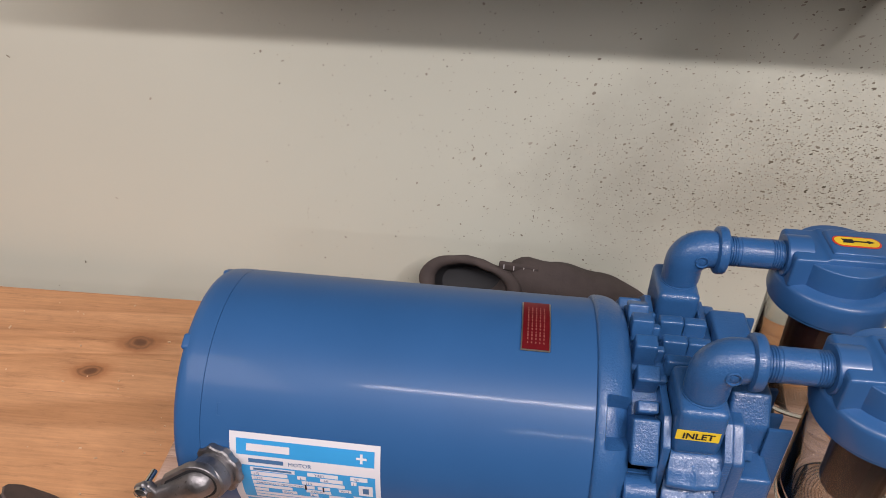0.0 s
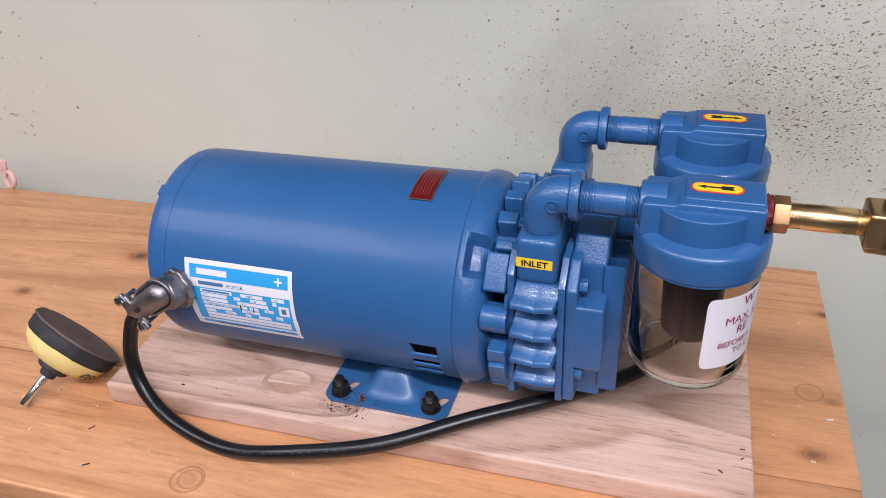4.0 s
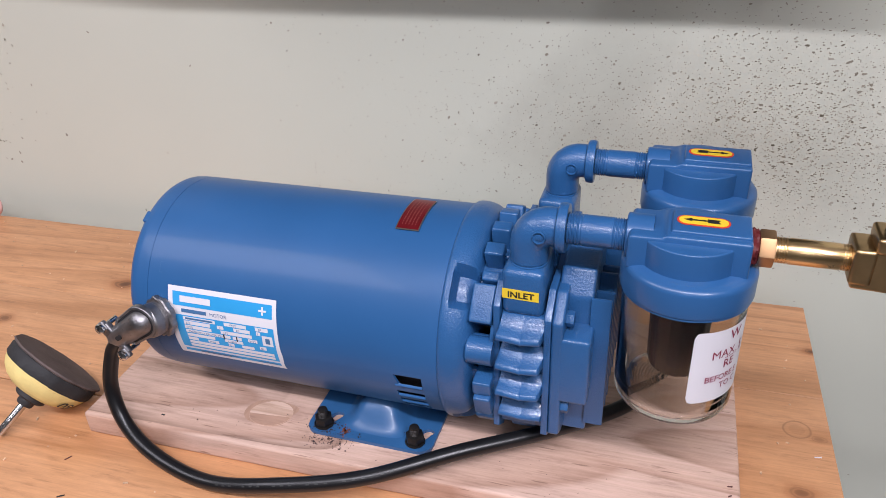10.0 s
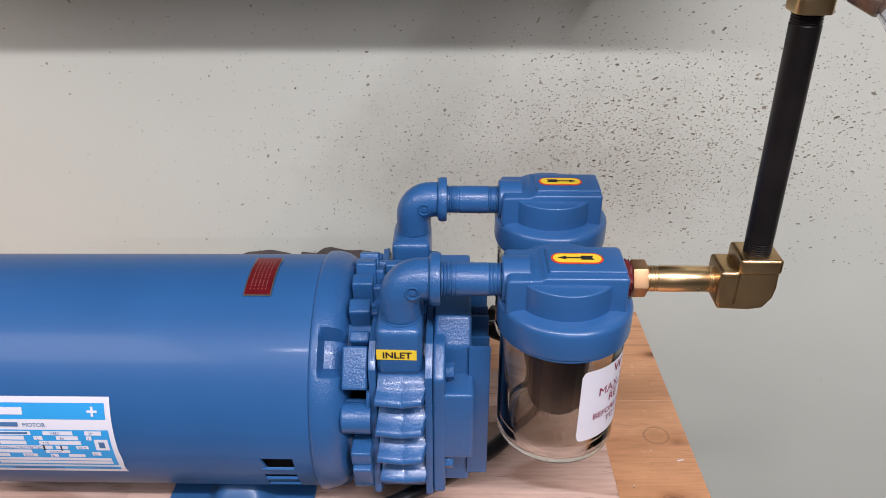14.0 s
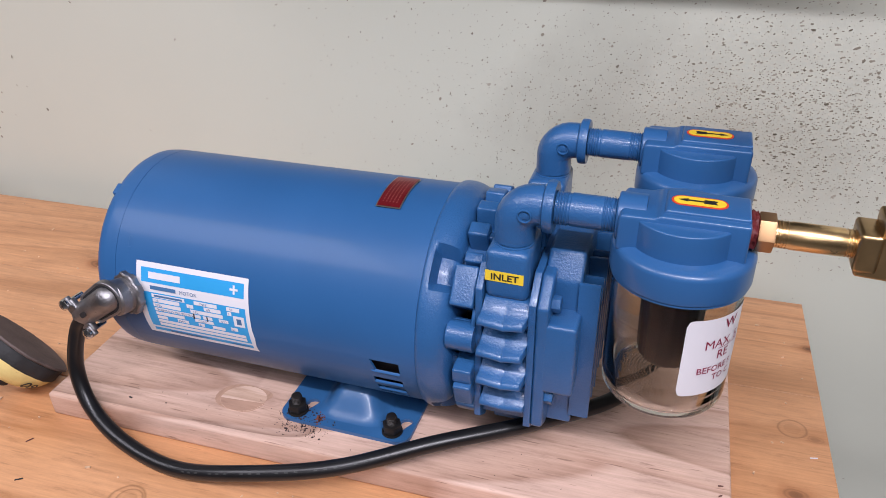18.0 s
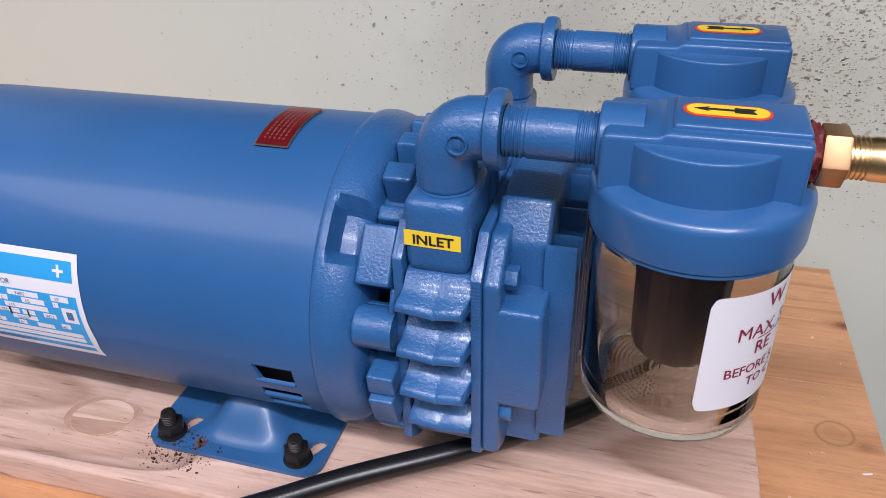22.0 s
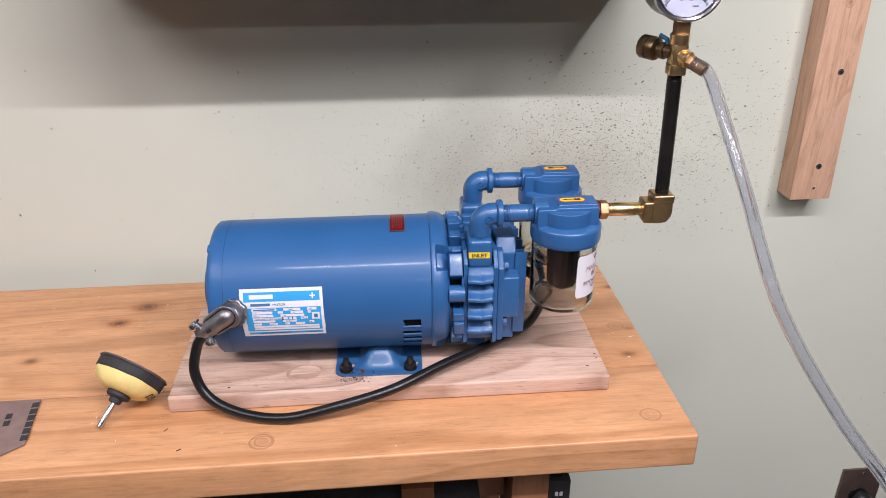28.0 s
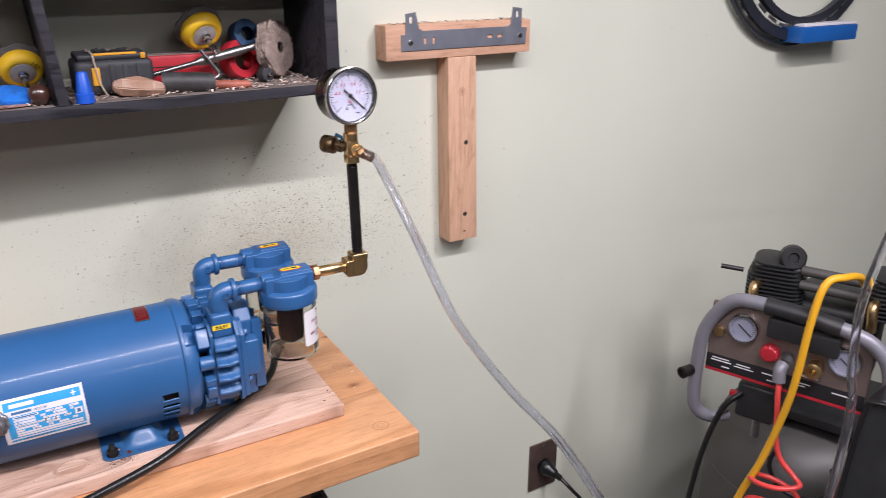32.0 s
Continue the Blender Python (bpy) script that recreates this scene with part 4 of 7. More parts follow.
# a lifted tab stamped in the shell
tab = B()
for x, y, w, h in ((0.0, 0.0, 0.0005, 0.0075), (0.0, 0.0, 0.0024, 0.0005), (0.0, 0.0070, 0.0024, 0.0005)):
    join(tab, sheet(w, h, 2, 3, x, y))
part("shell_tab", moved(rolled(moved(tab, Matrix.Translation((0, 0, 0.0003))), (AY, AZ), R, -0.1128, math.radians(31.0)), SKEW), M_BLUE_SMOOTH, shell)


# ---- elbows, nipples and filters, front and back ----
def elbow(cy, dx, dz, parent):
    """A cast quarter bend from the port up and over to +x."""
    x, z = 0.1375 + dx, 1.0948 + dz
    bend, r = 0.0122, 0.0110
    path = [Vector((x, cy, 1.0735 + dz))]
    for k in range(9):
        t = math.radians(90 * k / 8)
        path.append(Vector((x + bend * (1 - math.cos(t)), cy, z - bend + bend * math.sin(t))))
    path.append(Vector((0.1540 + dx, cy, z)))
    ob = part("elbow", tube(B(), path, lambda s: r + 0.0006 * math.sin(math.pi * s), 32), M_CAST, parent, "blue painted cast pipe elbow")
    part("elbow_band", lathe(B(), [(0.0085, 0.1528), (0.0118, 0.1528), (0.0138, 0.1538), (0.0142, 0.1552), (0.0142, 0.1575), (0.0137, 0.1588), (0.0090, 0.1588), (0.0085, 0.1560)], (dx, cy, z), (1, 0, 0), 40), M_CAST, ob)
    part("elbow_foot", lathe(B(), [(0.0090, 0.0), (0.0104, 0.0004), (0.0112, 0.0030), (0.0110, 0.0060)], (x, cy, 1.0730 + dz), (0, 0, 1), 32), M_CAST, ob)
    mark = lathe(B(), [(0.0030, 0.0), (0.0033, 0.0009), (0.0037, 0.0009), (0.0040, 0.0)], (x + 0.0070, cy - r - 0.0004, z - 0.0018), (0, -1, 0), 24)
    prism(mark, [(-0.0014, -0.0016), (0.0014, -0.0016), (0.0014, 0.0016), (-0.0014, 0.0016)], (x + 0.0070, cy - r + 0.0002, z - 0.0018), (1, 0, 0), (0, 0, 1), 0.0010, 0.0003)
    part("cast_mark", mark, M_CAST, ob)
    return ob


def arrow_sticker(x, y, z, turn, parent):
    m = pose(x, y, z, 0, 0, turn)

    def flat(outline, h, name, mat, over, label=""):
        return part(name, moved(prism(B(), outline, (0, 0, h), (1, 0, 0), (0, 1, 0), 0.00015), m), mat, over, label)

    edge = flat(rounded(0.0270, 0.0108, 0.0053, 8), 0.0, "arrow_sticker", M_ORANGE_EDGE, parent, "yellow flow arrow sticker with a red rim")
    flat(rounded(0.0248, 0.0086, 0.0042, 8), 0.00025, "yellow_field", M_YELLOW, edge)
    flat([(-0.0100, 0), (-0.0055, -0.0017), (-0.0062, -0.0006), (0.0020, -0.0006), (0.0020, -0.0019), (0.0085, -0.0019), (0.0074, 0), (0.0085, 0.0019), (0.0020, 0.0019), (0.0020, 0.0006), (-0.0062, 0.0006), (-0.0055, 0.0017)], 0.0005, "black_arrow", M_BLACK_INK, edge)


def filter_unit(cx, cy, dz, arrow_turn):
    """A die-cast filter head with screwed-on glass jar and moulded element."""
    z = 1.0 + dz
    head = part("filter_head", lathe(B(), [(0.0300, 0.0685), (0.0346, 0.0685), (0.0354, 0.0691), (0.0357, 0.0705), (0.0357, 0.0822), (0.0354, 0.0838), (0.0345, 0.0851), (0.0333, 0.0858), (0.0300, 0.0868), (0.0, 0.0880)], (cx, cy, z), (0, 0, 1), 72), M_BLUE_SMOOTH, pump, "blue die-cast filter head")
    part("cap_lip", lathe(B(), [(0.0325, 0.0690), (0.0347, 0.0684), (0.0347, 0.0672), (0.0325, 0.0668)], (cx, cy, z), (0, 0, 1), 64), M_BLUE_SMOOTH, head)
    # squared head block with a raised flat top, and a half-round bulge on both faces
    part("head_block", prism(B(), [(-0.0325, 0.084), (0.0290, 0.084), (0.0290, 0.1058), (-0.0130, 0.1058), (-0.0150, 0.1040), (-0.0310, 0.1040), (-0.0325, 0.1020)], (cx, cy + 0.0165, z), (1, 0, 0), (0, 0, 1), 0.0330, 0.0018, 3), M_BLUE_SMOOTH, head)
    part("top_flat", prism(B(), [(-0.0115, 0.102), (0.0286, 0.102), (0.0286, 0.1074), (-0.0105, 0.1074), (-0.0115, 0.1060)], (cx, cy + 0.0120, z), (1, 0, 0), (0, 0, 1), 0.0240, 0.0012, 3), M_BLUE_SMOOTH, head)
    part("inlet_boss", lathe(B(), [(0.0, -0.0340), (0.0118, -0.0340), (0.0124, -0.0333), (0.0124, -0.0200), (0.0, -0.0190)], (cx, cy, z + 0.0952), (1, 0, 0), 32), M_BLUE_SMOOTH, head)
    bulge = [(0.0270 * math.cos(math.radians(a)), 0.0270 * math.sin(math.radians(a))) for a in range(0, 360, 5)]
    part("bulge", prism(B(), bulge, (cx - 0.0010, cy, z + 0.083), (1, 0, 0), (0, 1, 0), 0.0190, 0.0012, 3), M_BLUE_SMOOTH, head)
    # the jar: outer wall, foot, inner wall
    jar_prof = [(0.0, 0.0016), (0.0270, 0.0016), (0.0290, 0.0004), (0.0306, 0.0), (0.0322, 0.0008), (0.0331, 0.0030), (0.0333, 0.0055), (0.0333, 0.0750), (0.0325, 0.0750), (0.0325, 0.0058), (0.0317, 0.0042), (0.0295, 0.0034), (0.0, 0.0032)]
    part("jar", lathe(B(), jar_prof, (cx, cy, z - 0.0050), (0, 0, 1), 80), M_GLASS, head, "clear glass filter jar", smooth=50)
    rings = B()
    for r in (0.0070, 0.0040):
        lathe(rings, [(r - 0.0006, 0.0034), (r - 0.0002, 0.0040), (r + 0.0002, 0.0040), (r + 0.0006, 0.0034)], (cx, cy, z - 0.0050), (0, 0, 1), 48)
    for r in (0.0105, 0.0125, 0.0145, 0.0165, 0.0185, 0.0205, 0.0225, 0.0245):
        n = int(r * 3800)
        for k in range(n):
            t = 2 * math.pi * (k + (r * 500) % 1) / n
            box(rings, (cx + r * math.cos(t), cy + r * math.sin(t), z - 0.0014), (0.0008, 0.0008, 0.0007))
    for k, (mx, my, w) in enumerate(((-0.0085, -0.0165, 0.0010), (-0.0060, -0.0175, 0.0010), (-0.0030, -0.0180, 0.0022), (0.0010, -0.0180, 0.0024))):
        box(rings, (cx + mx, cy + my, z - 0.0012), (w, 0.0052, 0.0012))
    lathe(rings, [(0.0, 0.0034), (0.0270, 0.0034), (0.0270, 0.0037), (0.0, 0.0037)], (cx, cy, z - 0.0050), (0, 0, 1), 48)
    part("embossed_base", rings, M_FROSTED, head, "dotted embossing in the jar's base", kind="stuff")
    part("filter_element", lathe(B(), [(0.0, 0.0075), (0.0070, 0.0077), (0.0076, 0.0085), (0.0076, 0.0120), (0.0130, 0.0128), (0.0155, 0.0142), (0.0164, 0.0170), (0.0172, 0.0680), (0.0, 0.0680)], (cx, cy, z), (0, 0, 1), 64,
        lambda i, a, r: r * (1 - 0.022 * (1 if int(a / (math.pi / 16)) % 2 else 0)) if 4 <= i <= 7 else r), M_ELEMENT, head, "dark brown moulded filter element", smooth=25)
    part("element_flange", lathe(B(), disc_prof(0.0208, 0.0605, 0.0680, 0.0012), (cx, cy, z), (0, 0, 1), 40), M_ELEMENT, head)
    arrow_sticker(cx + 0.0045, cy + 0.0005, z + 0.1075, arrow_turn, head)
    return head


def nipple(x0, x1, cy, z, parent):
    ob = part("pipe_nipple", lathe(B(), [(0.0070, x0), (0.0084, x0), (0.0084, x0 + 0.0085), (0.00885, x0 + 0.0090), (0.00885, x1 - 0.0090), (0.0084, x1 - 0.0085), (0.0084, x1), (0.0070, x1)], (0, cy, z), (1, 0, 0), 36), M_CAST, parent, "blue painted threaded pipe nipple")
    part("thread", threads(B(), (0, cy, z), (1, 0, 0), 0.0090, x0 + 0.0006, x0 + 0.0088), M_CAST, ob)
    part("thread", threads(B(), (0, cy, z), (1, 0, 0), 0.0090, x1 - 0.0090, x1 - 0.0004), M_CAST, ob)
    # black rings at both ends, painted as the shadow in the thread gaps
    part("thread_shade_ring", lathe(B(), [(0.0078, x1 - 0.0012), (0.0094, x1 - 0.0012), (0.0094, x1 + 0.0002), (0.0078, x1 + 0.0002)], (0, cy, z), (1, 0, 0), 36), M_BLACK_STEEL, ob)
    part("thread_shade_ring", lathe(B(), [(0.0078, x0 - 0.0002), (0.0092, x0 - 0.0002), (0.0092, x0 + 0.0008), (0.0078, x0 + 0.0008)], (0, cy, z), (1, 0, 0), 36), M_BLACK_STEEL, ob)


elbow(0.3045, 0.0, 0.0, pump)
nipple(0.1580, 0.1925, 0.3045, 1.0948, pump)
front_filter = filter_unit(0.2245, 0.3045, 0.0, 0)
elbow(0.4045, 0.0020, -0.0030, pump)
nipple(0.1600, 0.1955, 0.4045, 1.0918, pump)
back_filter = filter_unit(0.2275, 0.4045, -0.0030, 180)

# INLET tape on the port block
tape = part("inlet_tape", prism(B(), [(0, 0), (0.0215, -0.0005), (0.0215, -0.0070), (0, -0.0066)], (0.1247, 0.29045, 1.0590), (1, 0, 0), (0, 0, 1), 0.00015), M_YELLOW, pump, "yellow tape lettered INLET")
word = letters("INLET", 0.0056, "CENTER", 0.022)
bmesh.ops.scale(word, vec=(1.05, 1, 1), verts=word.verts)
for v in word.verts:
    v.co = Vector((0.1357 + v.co.x * 1.02, 0.29005, 1.0535 + v.co.y))
part("lettering", word, M_BLACK_INK, tape)

# the white jar label and its red print
JX, JY, JR, LABEL_TURN = 0.2245, 0.3045, 0.0333, 12.5
vs = sheet(0.0520, 0.0475, 30, 12, 0, -0.0475)
for v in vs.verts:
    cx_, cy_ = abs(v.co.x - 0.026) - 0.0225, abs(v.co.y + 0.02375) - 0.02025
    if cx_ > 0 and cy_ > 0:
        k = 0.0035 / max(0.0035, math.hypot(cx_, cy_))
        v.co.x = 0.026 + math.copysign(0.0225 + cx_ * k, v.co.x - 0.026)
        v.co.y = -0.02375 + math.copysign(0.02025 + cy_ * k, v.co.y + 0.02375)
jar_label = part("jar_label", wrapped(moved(vs, Matrix.Translation((0, 0, 0.0002))), JX, JY, JR, 1.0595, math.radians(LABEL_TURN)), M_WHITE, front_filter, "white paper warning label with dark red print", smooth=60)
words = B()
for text, x, y, size in (("W", 0.0212, 0.0078, 0.0085), ("MAX. 5", 0.0108, 0.0185, 0.0076), ("RE", 0.0192, 0.0258, 0.0074), ("BEFORE S", 0.0086, 0.0338, 0.0056), ("TO C", 0.0186, 0.0396, 0.0056)):
    join(words, moved(letters(text, size, "LEFT", 0.0 if "M" in text else 0.009), Matrix.Translation((x, -y, 0.00045))))
join(words, moved(sheet(0.016, 0.0004, 10, 1, 0.0196, -0.0196), Matrix.Translation((0, 0, 0.00045))))
part("lettering", wrapped(words, JX, JY, JR, 1.0595, math.radians(LABEL_TURN)), M_RED_INK, jar_label)

# ---- brass pipework, black riser and gauge ----
MZ, MY = 1.0962, 0.3045
manifold = thing("gauge_manifold", (0.2530, MY, MZ), "brass fittings and black riser pipe carrying a vacuum gauge", "pipework")
part("sealant", lathe(B(), [(0.006, 0.2525), (0.0090, 0.2527), (0.0098, 0.2540), (0.0088, 0.2554), (0.0092, 0.2566), (0.006, 0.2585)], (0, MY, MZ), (1, 0, 0), 40, lambda i, a, r: r * (1 + 0.07 * math.sin(7 * a + i) + 0.05 * math.sin(13 * a - 2 * i))), M_SEALANT, manifold, "squeezed-out dark red thread sealant")
prism(bm := B(), hexagon(0.0100), (0.2572, MY, MZ), (0, 1, 0), (0, 0, 1), 0.0080, 0.0010)
part("hex_bushing", bm, M_BRASS_ROSE, manifold)
nip = part("brass_nipple", lathe(B(), [(0.0045, 0.2640), (0.0066, 0.2640), (0.0066, 0.2720), (0.0069, 0.2725), (0.0069, 0.2955), (0.0066, 0.2960), (0.0066, 0.3030), (0.0045, 0.3030)], (0, MY, MZ), (1, 0, 0), 36), M_BRASS, manifold, "polished brass pipe nipple")
part("thread", threads(B(), (0, MY, MZ), (1, 0, 0), 0.0069, 0.2656, 0.2718, 0.0014), M_BRASS, nip)
part("thread", threads(B(), (0, MY, MZ), (1, 0, 0), 0.0069, 0.2962, 0.3018, 0.0014), M_BRASS, nip)
# forged elbow
elb = part("brass_elbow", prism(B(), [(0.3010, -0.0088), (0.3015, -0.0125), (0.3180, -0.0132), (0.3250, -0.0120), (0.3290, -0.0060), (0.3300, 0.0000), (0.3292, 0.0150), (0.3105, 0.0150), (0.3098, 0.0095), (0.3012, 0.0090)], (0, MY + 0.0092, MZ), (1, 0, 0), (0, 0, 1), 0.0184, 0.0016, 3), M_BRASS_DULL, manifold, "forged dull brass elbow")
part("elbow_collar", span(B(), (0.3000, MY - 0.0102, MZ - 0.0100), (0.3105, MY + 0.0102, MZ + 0.0100), 0.0022, 3), M_BRASS_DULL, elb)
part("elbow_collar", span(B(), (0.3088, MY - 0.0104, MZ + 0.0085), (0.3302, MY + 0.0104, MZ + 0.0172), 0.0022, 3), M_BRASS_DULL, elb)
PB, PT = Vector((0.3195, MY, MZ + 0.0165)), Vector((0.3155, MY - 0.0040, 1.2360))
PD = (PT - PB).normalized()
riser = part("riser_pipe", lathe(B(), [(0.0064, 0.0), (0.0064, 0.0075), (0.00685, 0.0080), (0.00685, (PT - PB).length - 0.008), (0.0064, (PT - PB).length - 0.0075), (0.0064, (PT - PB).length)], PB, PD, 32), M_BLACK_PIPE, manifold, "black iron riser pipe")
part("thread", threads(B(), PB, PD, 0.0068, 0.0004, 0.0074, 0.0014), M_BLACK_PIPE, riser)
part("thread", threads(B(), PB, PD, 0.0068, (PT - PB).length - 0.0074, (PT - PB).length - 0.0004, 0.0014), M_BLACK_PIPE, riser)
# brass cross
CX = Vector((0.3150, 0.2988, 1.2520))
prism(bm := B(), rounded(0.0165, 0.0165, 0.0040), CX + Vector((0, 0, -0.0185)), (1, 0, 0), (0, 1, 0), 0.0100, 0.0010)
cross = part("brass_cross", bm, M_BRASS, manifold, "four-way brass pipe cross")
prism(bm := B(), rounded(0.0150, 0.0150, 0.0030), CX + Vector((0, 0, -0.0095)), (1, 0, 0), (0, 1, 0), 0.0190, 0.0014)
part("cross_body", bm, M_BRASS, cross)
part("cross_top", lathe(B(), [(0.0065, 0.0085), (0.0085, 0.0090), (0.0088, 0.0105), (0.0088, 0.0180), (0.0080, 0.0188), (0.0, 0.0188)], CX, (0, 0, 1), 32), M_BRASS, cross)
BARB = Vector((0.55, -0.78, -0.30)).normalized()
part("cross_arm", lathe(B(), [(0.0070, 0.004), (0.0078, 0.0075), (0.0080, 0.0125), (0.0070, 0.0135), (0.0, 0.0135)], CX, BARB, 28), M_BRASS, cross)
barb = part("hose_barb", moved(prism(B(), hexagon(0.0066), (0, 0, 0), (1, 0, 0), (0, 1, 0), 0.0050, 0.0006), Matrix.Translation(CX + BARB * 0.0135) @ BARB.to_track_quat("Z", "Y").to_matrix().to_4x4()), M_BRASS_ROSE, manifold, "ribbed rose brass hose barb")
part("barb_ribs", lathe(B(), [(0.0, 0.018)] + [(r, 0.018 + 0.003 * k + o) for k in range(5) for r, o in ((0.0052, 0.0), (0.0043, 0.0026))] + [(0.0, 0.0335)], CX, BARB, 24), M_BRASS_ROSE, barb)
# quick coupler on the opposite arm, with a blue lever
ARM = Vector((-0.62, 0.78, 0.05)).normalized()
coupler = part("vent_valve", lathe(B(), [(0.0, 0.004), (0.0062, 0.006), (0.0062, 0.0125), (0.0078, 0.0130), (0.0078, 0.0165), (0.0058, 0.0170), (0.0058, 0.0205), (0.0070, 0.0210), (0.0104, 0.0225), (0.0110, 0.0240), (0.0110, 0.0290), (0.0103, 0.0294), (0.0103, 0.0306), (0.0110, 0.0310), (0.0110, 0.0375), (0.0100, 0.0390), (0.0070, 0.0392), (0.0066, 0.0370), (0.0, 0.0368)], CX, ARM, 32), surface("dark_bronze", (0.20, 0.135, 0.075), 0.38, metal=1.0, vary=0.25, big=60, fine=260, relief=0.2, depth=0.0003), manifold, "dark bronze knurled vent valve")
lever = tube(B(), [CX + ARM * 0.012 + Vector((0, 0, 0.006)), CX + ARM * 0.015 + Vector((0.002, 0, 0.0105)), CX + ARM * 0.026 + Vector((0.004, -0.002, 0.0125))], 0.0022, 10)
part("valve_lever", lever, surface("blue_vinyl", (0.02, 0.16, 0.32), 0.4), coupler, "blue valve lever")
# gauge
GC = Vector((0.3130, 0.2900, 1.3165))
GD = Vector((0.10, -0.985, 0.06)).normalized()
gauge = part("gauge_case", lathe(B(), [(0.0, -0.0300), (0.0290, -0.0300), (0.0315, -0.0285), (0.0320, -0.0260), (0.0320, -0.0030), (0.0335, -0.0022), (0.0342, -0.0005), (0.0342, 0.0035), (0.0334, 0.0052), (0.0320, 0.0058), (0.0302, 0.0052), (0.0296, 0.0030), (0.0294, -0.0010)], GC, GD, 72), surface("stainless_case", (0.17, 0.16, 0.155), 0.26, metal=1.0, vary=0.1, big=30, fine=300, relief=0.03), manifold, "stainless vacuum gauge with white dial")
GF = GD.to_track_quat("Z", "Y").to_matrix().to_4x4()
GM = Matrix.Translation(GC) @ GF
if (GM.to_3x3() @ Vector((0, 1, 0))).z < 0:
    GM = GM @ pose(0, 0, 0, 0, 0, 180)
M_DIAL = surface("gauge_dial_white", (0.27, 0.275, 0.36), 0.5, vary=0.03, relief=0.0)
dial = part("dial", moved(prism(B(), [(0.0298 * math.cos(math.radians(a)), 0.0298 * math.sin(math.radians(a))) for a in range(0, 360, 6)], (0, 0, -0.0020), (1, 0, 0), (0, 1, 0), 0.0010), GM), M_DIAL, gauge, "white dial with black and red scales")
ticks, reds = B(), B()
for k in range(61):
    a = math.radians(225 - 270 * k / 60)
    big = k % 10 == 0
    r0, r1 = (0.0205 if big else 0.0225), 0.0250
    box(ticks, ((r0 + r1) / 2 * math.cos(a), (r0 + r1) / 2 * math.sin(a), -0.0008), (r1 - r0, 0.0011 if big else 0.00065, 0.0002), 0, Matrix.Rotation(a, 4, "Z"))
for k in range(11):
    a = math.radians(225 - 270 * k / 10)
    box(reds, (0.0185 * math.cos(a), 0.0185 * math.sin(a), -0.0008), (0.0034, 0.0006, 0.0002), 0, Matrix.Rotation(a, 4, "Z"))
for text, x, y in (("0.8", -0.0145, 0.0020), ("0.6", -0.0075, 0.0110), ("0.4", 0.0055, 0.0110), ("0.2", 0.0115, 0.0015), ("bar", 0.0, -0.0080)):
    join(reds, moved(letters(text, 0.0050, "CENTER", 0.015), Matrix.Translation((x, y, -0.0008))))
for sx in (-0.0045, 0.0045):
    lathe(ticks, [(0.0009, 0.0), (0.0009, 0.0004), (0.0016, 0.0004), (0.0016, 0.0)], (sx, -0.0145, -0.0010), (0, 0, 1), 16)
box(ticks, (0.009, -0.0205, -0.0008), (0.0055, 0.0010, 0.0002))
for text, a in (("0", -45), ("5", 0), ("10", 45), ("15", 90), ("20", 135), ("25", 180), ("30", 225)):
    join(ticks, moved(letters(text, 0.0038, "CENTER", 0.02), Matrix.Translation((0.0272 * math.cos(math.radians(a)), 0.0272 * math.sin(math.radians(a)) - 0.0012, -0.0008))))
join(ticks, moved(letters("inHg", 0.0044, "CENTER", 0.02), Matrix.Translation((0, -0.0118, -0.0008))))
part("bezel", lathe(B(), [(0.0324, -0.0024), (0.0338, -0.0020), (0.0345, -0.0004), (0.0345, 0.0037), (0.0336, 0.0055), (0.0321, 0.0061), (0.0303, 0.0055), (0.0300, 0.0040)], GC, GD, 72), surface("polished_bezel", (0.55, 0.53, 0.52), 0.16, metal=1.0, vary=0.06, big=30, relief=0.02), gauge, "polished steel bezel")
part("scale_marks", moved(ticks, GM), M_BLACK_INK, dial, kind="stuff")
part("red_scale", moved(reds, GM), M_RED_INK, dial, kind="stuff")
needle = B()
prism(needle, [(-0.0105, 0.0015), (-0.0100, -0.0015), (-0.0050, -0.0011), (0.0245, -0.0005), (0.0245, 0.0005), (-0.0050, 0.0011)], (0, 0, 0.0002), (1, 0, 0), (0, 1, 0), 0.0004)
moved(needle, Matrix.Rotation(math.radians(-43), 4, "Z"))
lathe(needle, disc_prof(0.0026, 0.0, 0.0012, 0.0003), (0, 0, 0), (0, 0, 1), 20)
part("needle", moved(needle, GM), M_BLACK_INK, gauge)
lens = part("gauge_lens", moved(lathe(B(), disc_prof(0.0296, 0.0030, 0.0042, 0.0003), (0, 0, 0), (0, 0, 1), 48), GM), M_GLASS, gauge)
lens.visible_shadow = False
part("gauge_stem", moved(prism(B(), [(-0.0062, -0.0062), (0.0062, -0.0062), (0.0062, 0.0062), (-0.0062, 0.0062)], (0.3155, 0.2990, 1.2700), (1, 0, 0), (0, 1, 0), 0.0130, 0.0008), Matrix()), M_BRASS_ROSE, manifold)

# ---- power cord with its angled clamp connector ----
cord_path = [(-0.1425, 0.2668, 0.9870), (-0.1500, 0.2655, 0.9745), (-0.1548, 0.2604, 0.9472), (-0.1420, 0.2515, 0.9225), (-0.1096, 0.2400, 0.9100), (-0.0647, 0.2320, 0.9075), (-0.0128, 0.2335, 0.9180), (0.0439, 0.2480, 0.9262), (0.0980, 0.2790, 0.9330), (0.1522, 0.3136, 0.9339), (0.1991, 0.3538, 0.9330), (0.2220, 0.3900, 0.9420), (0.2230, 0.4200, 0.9560)]
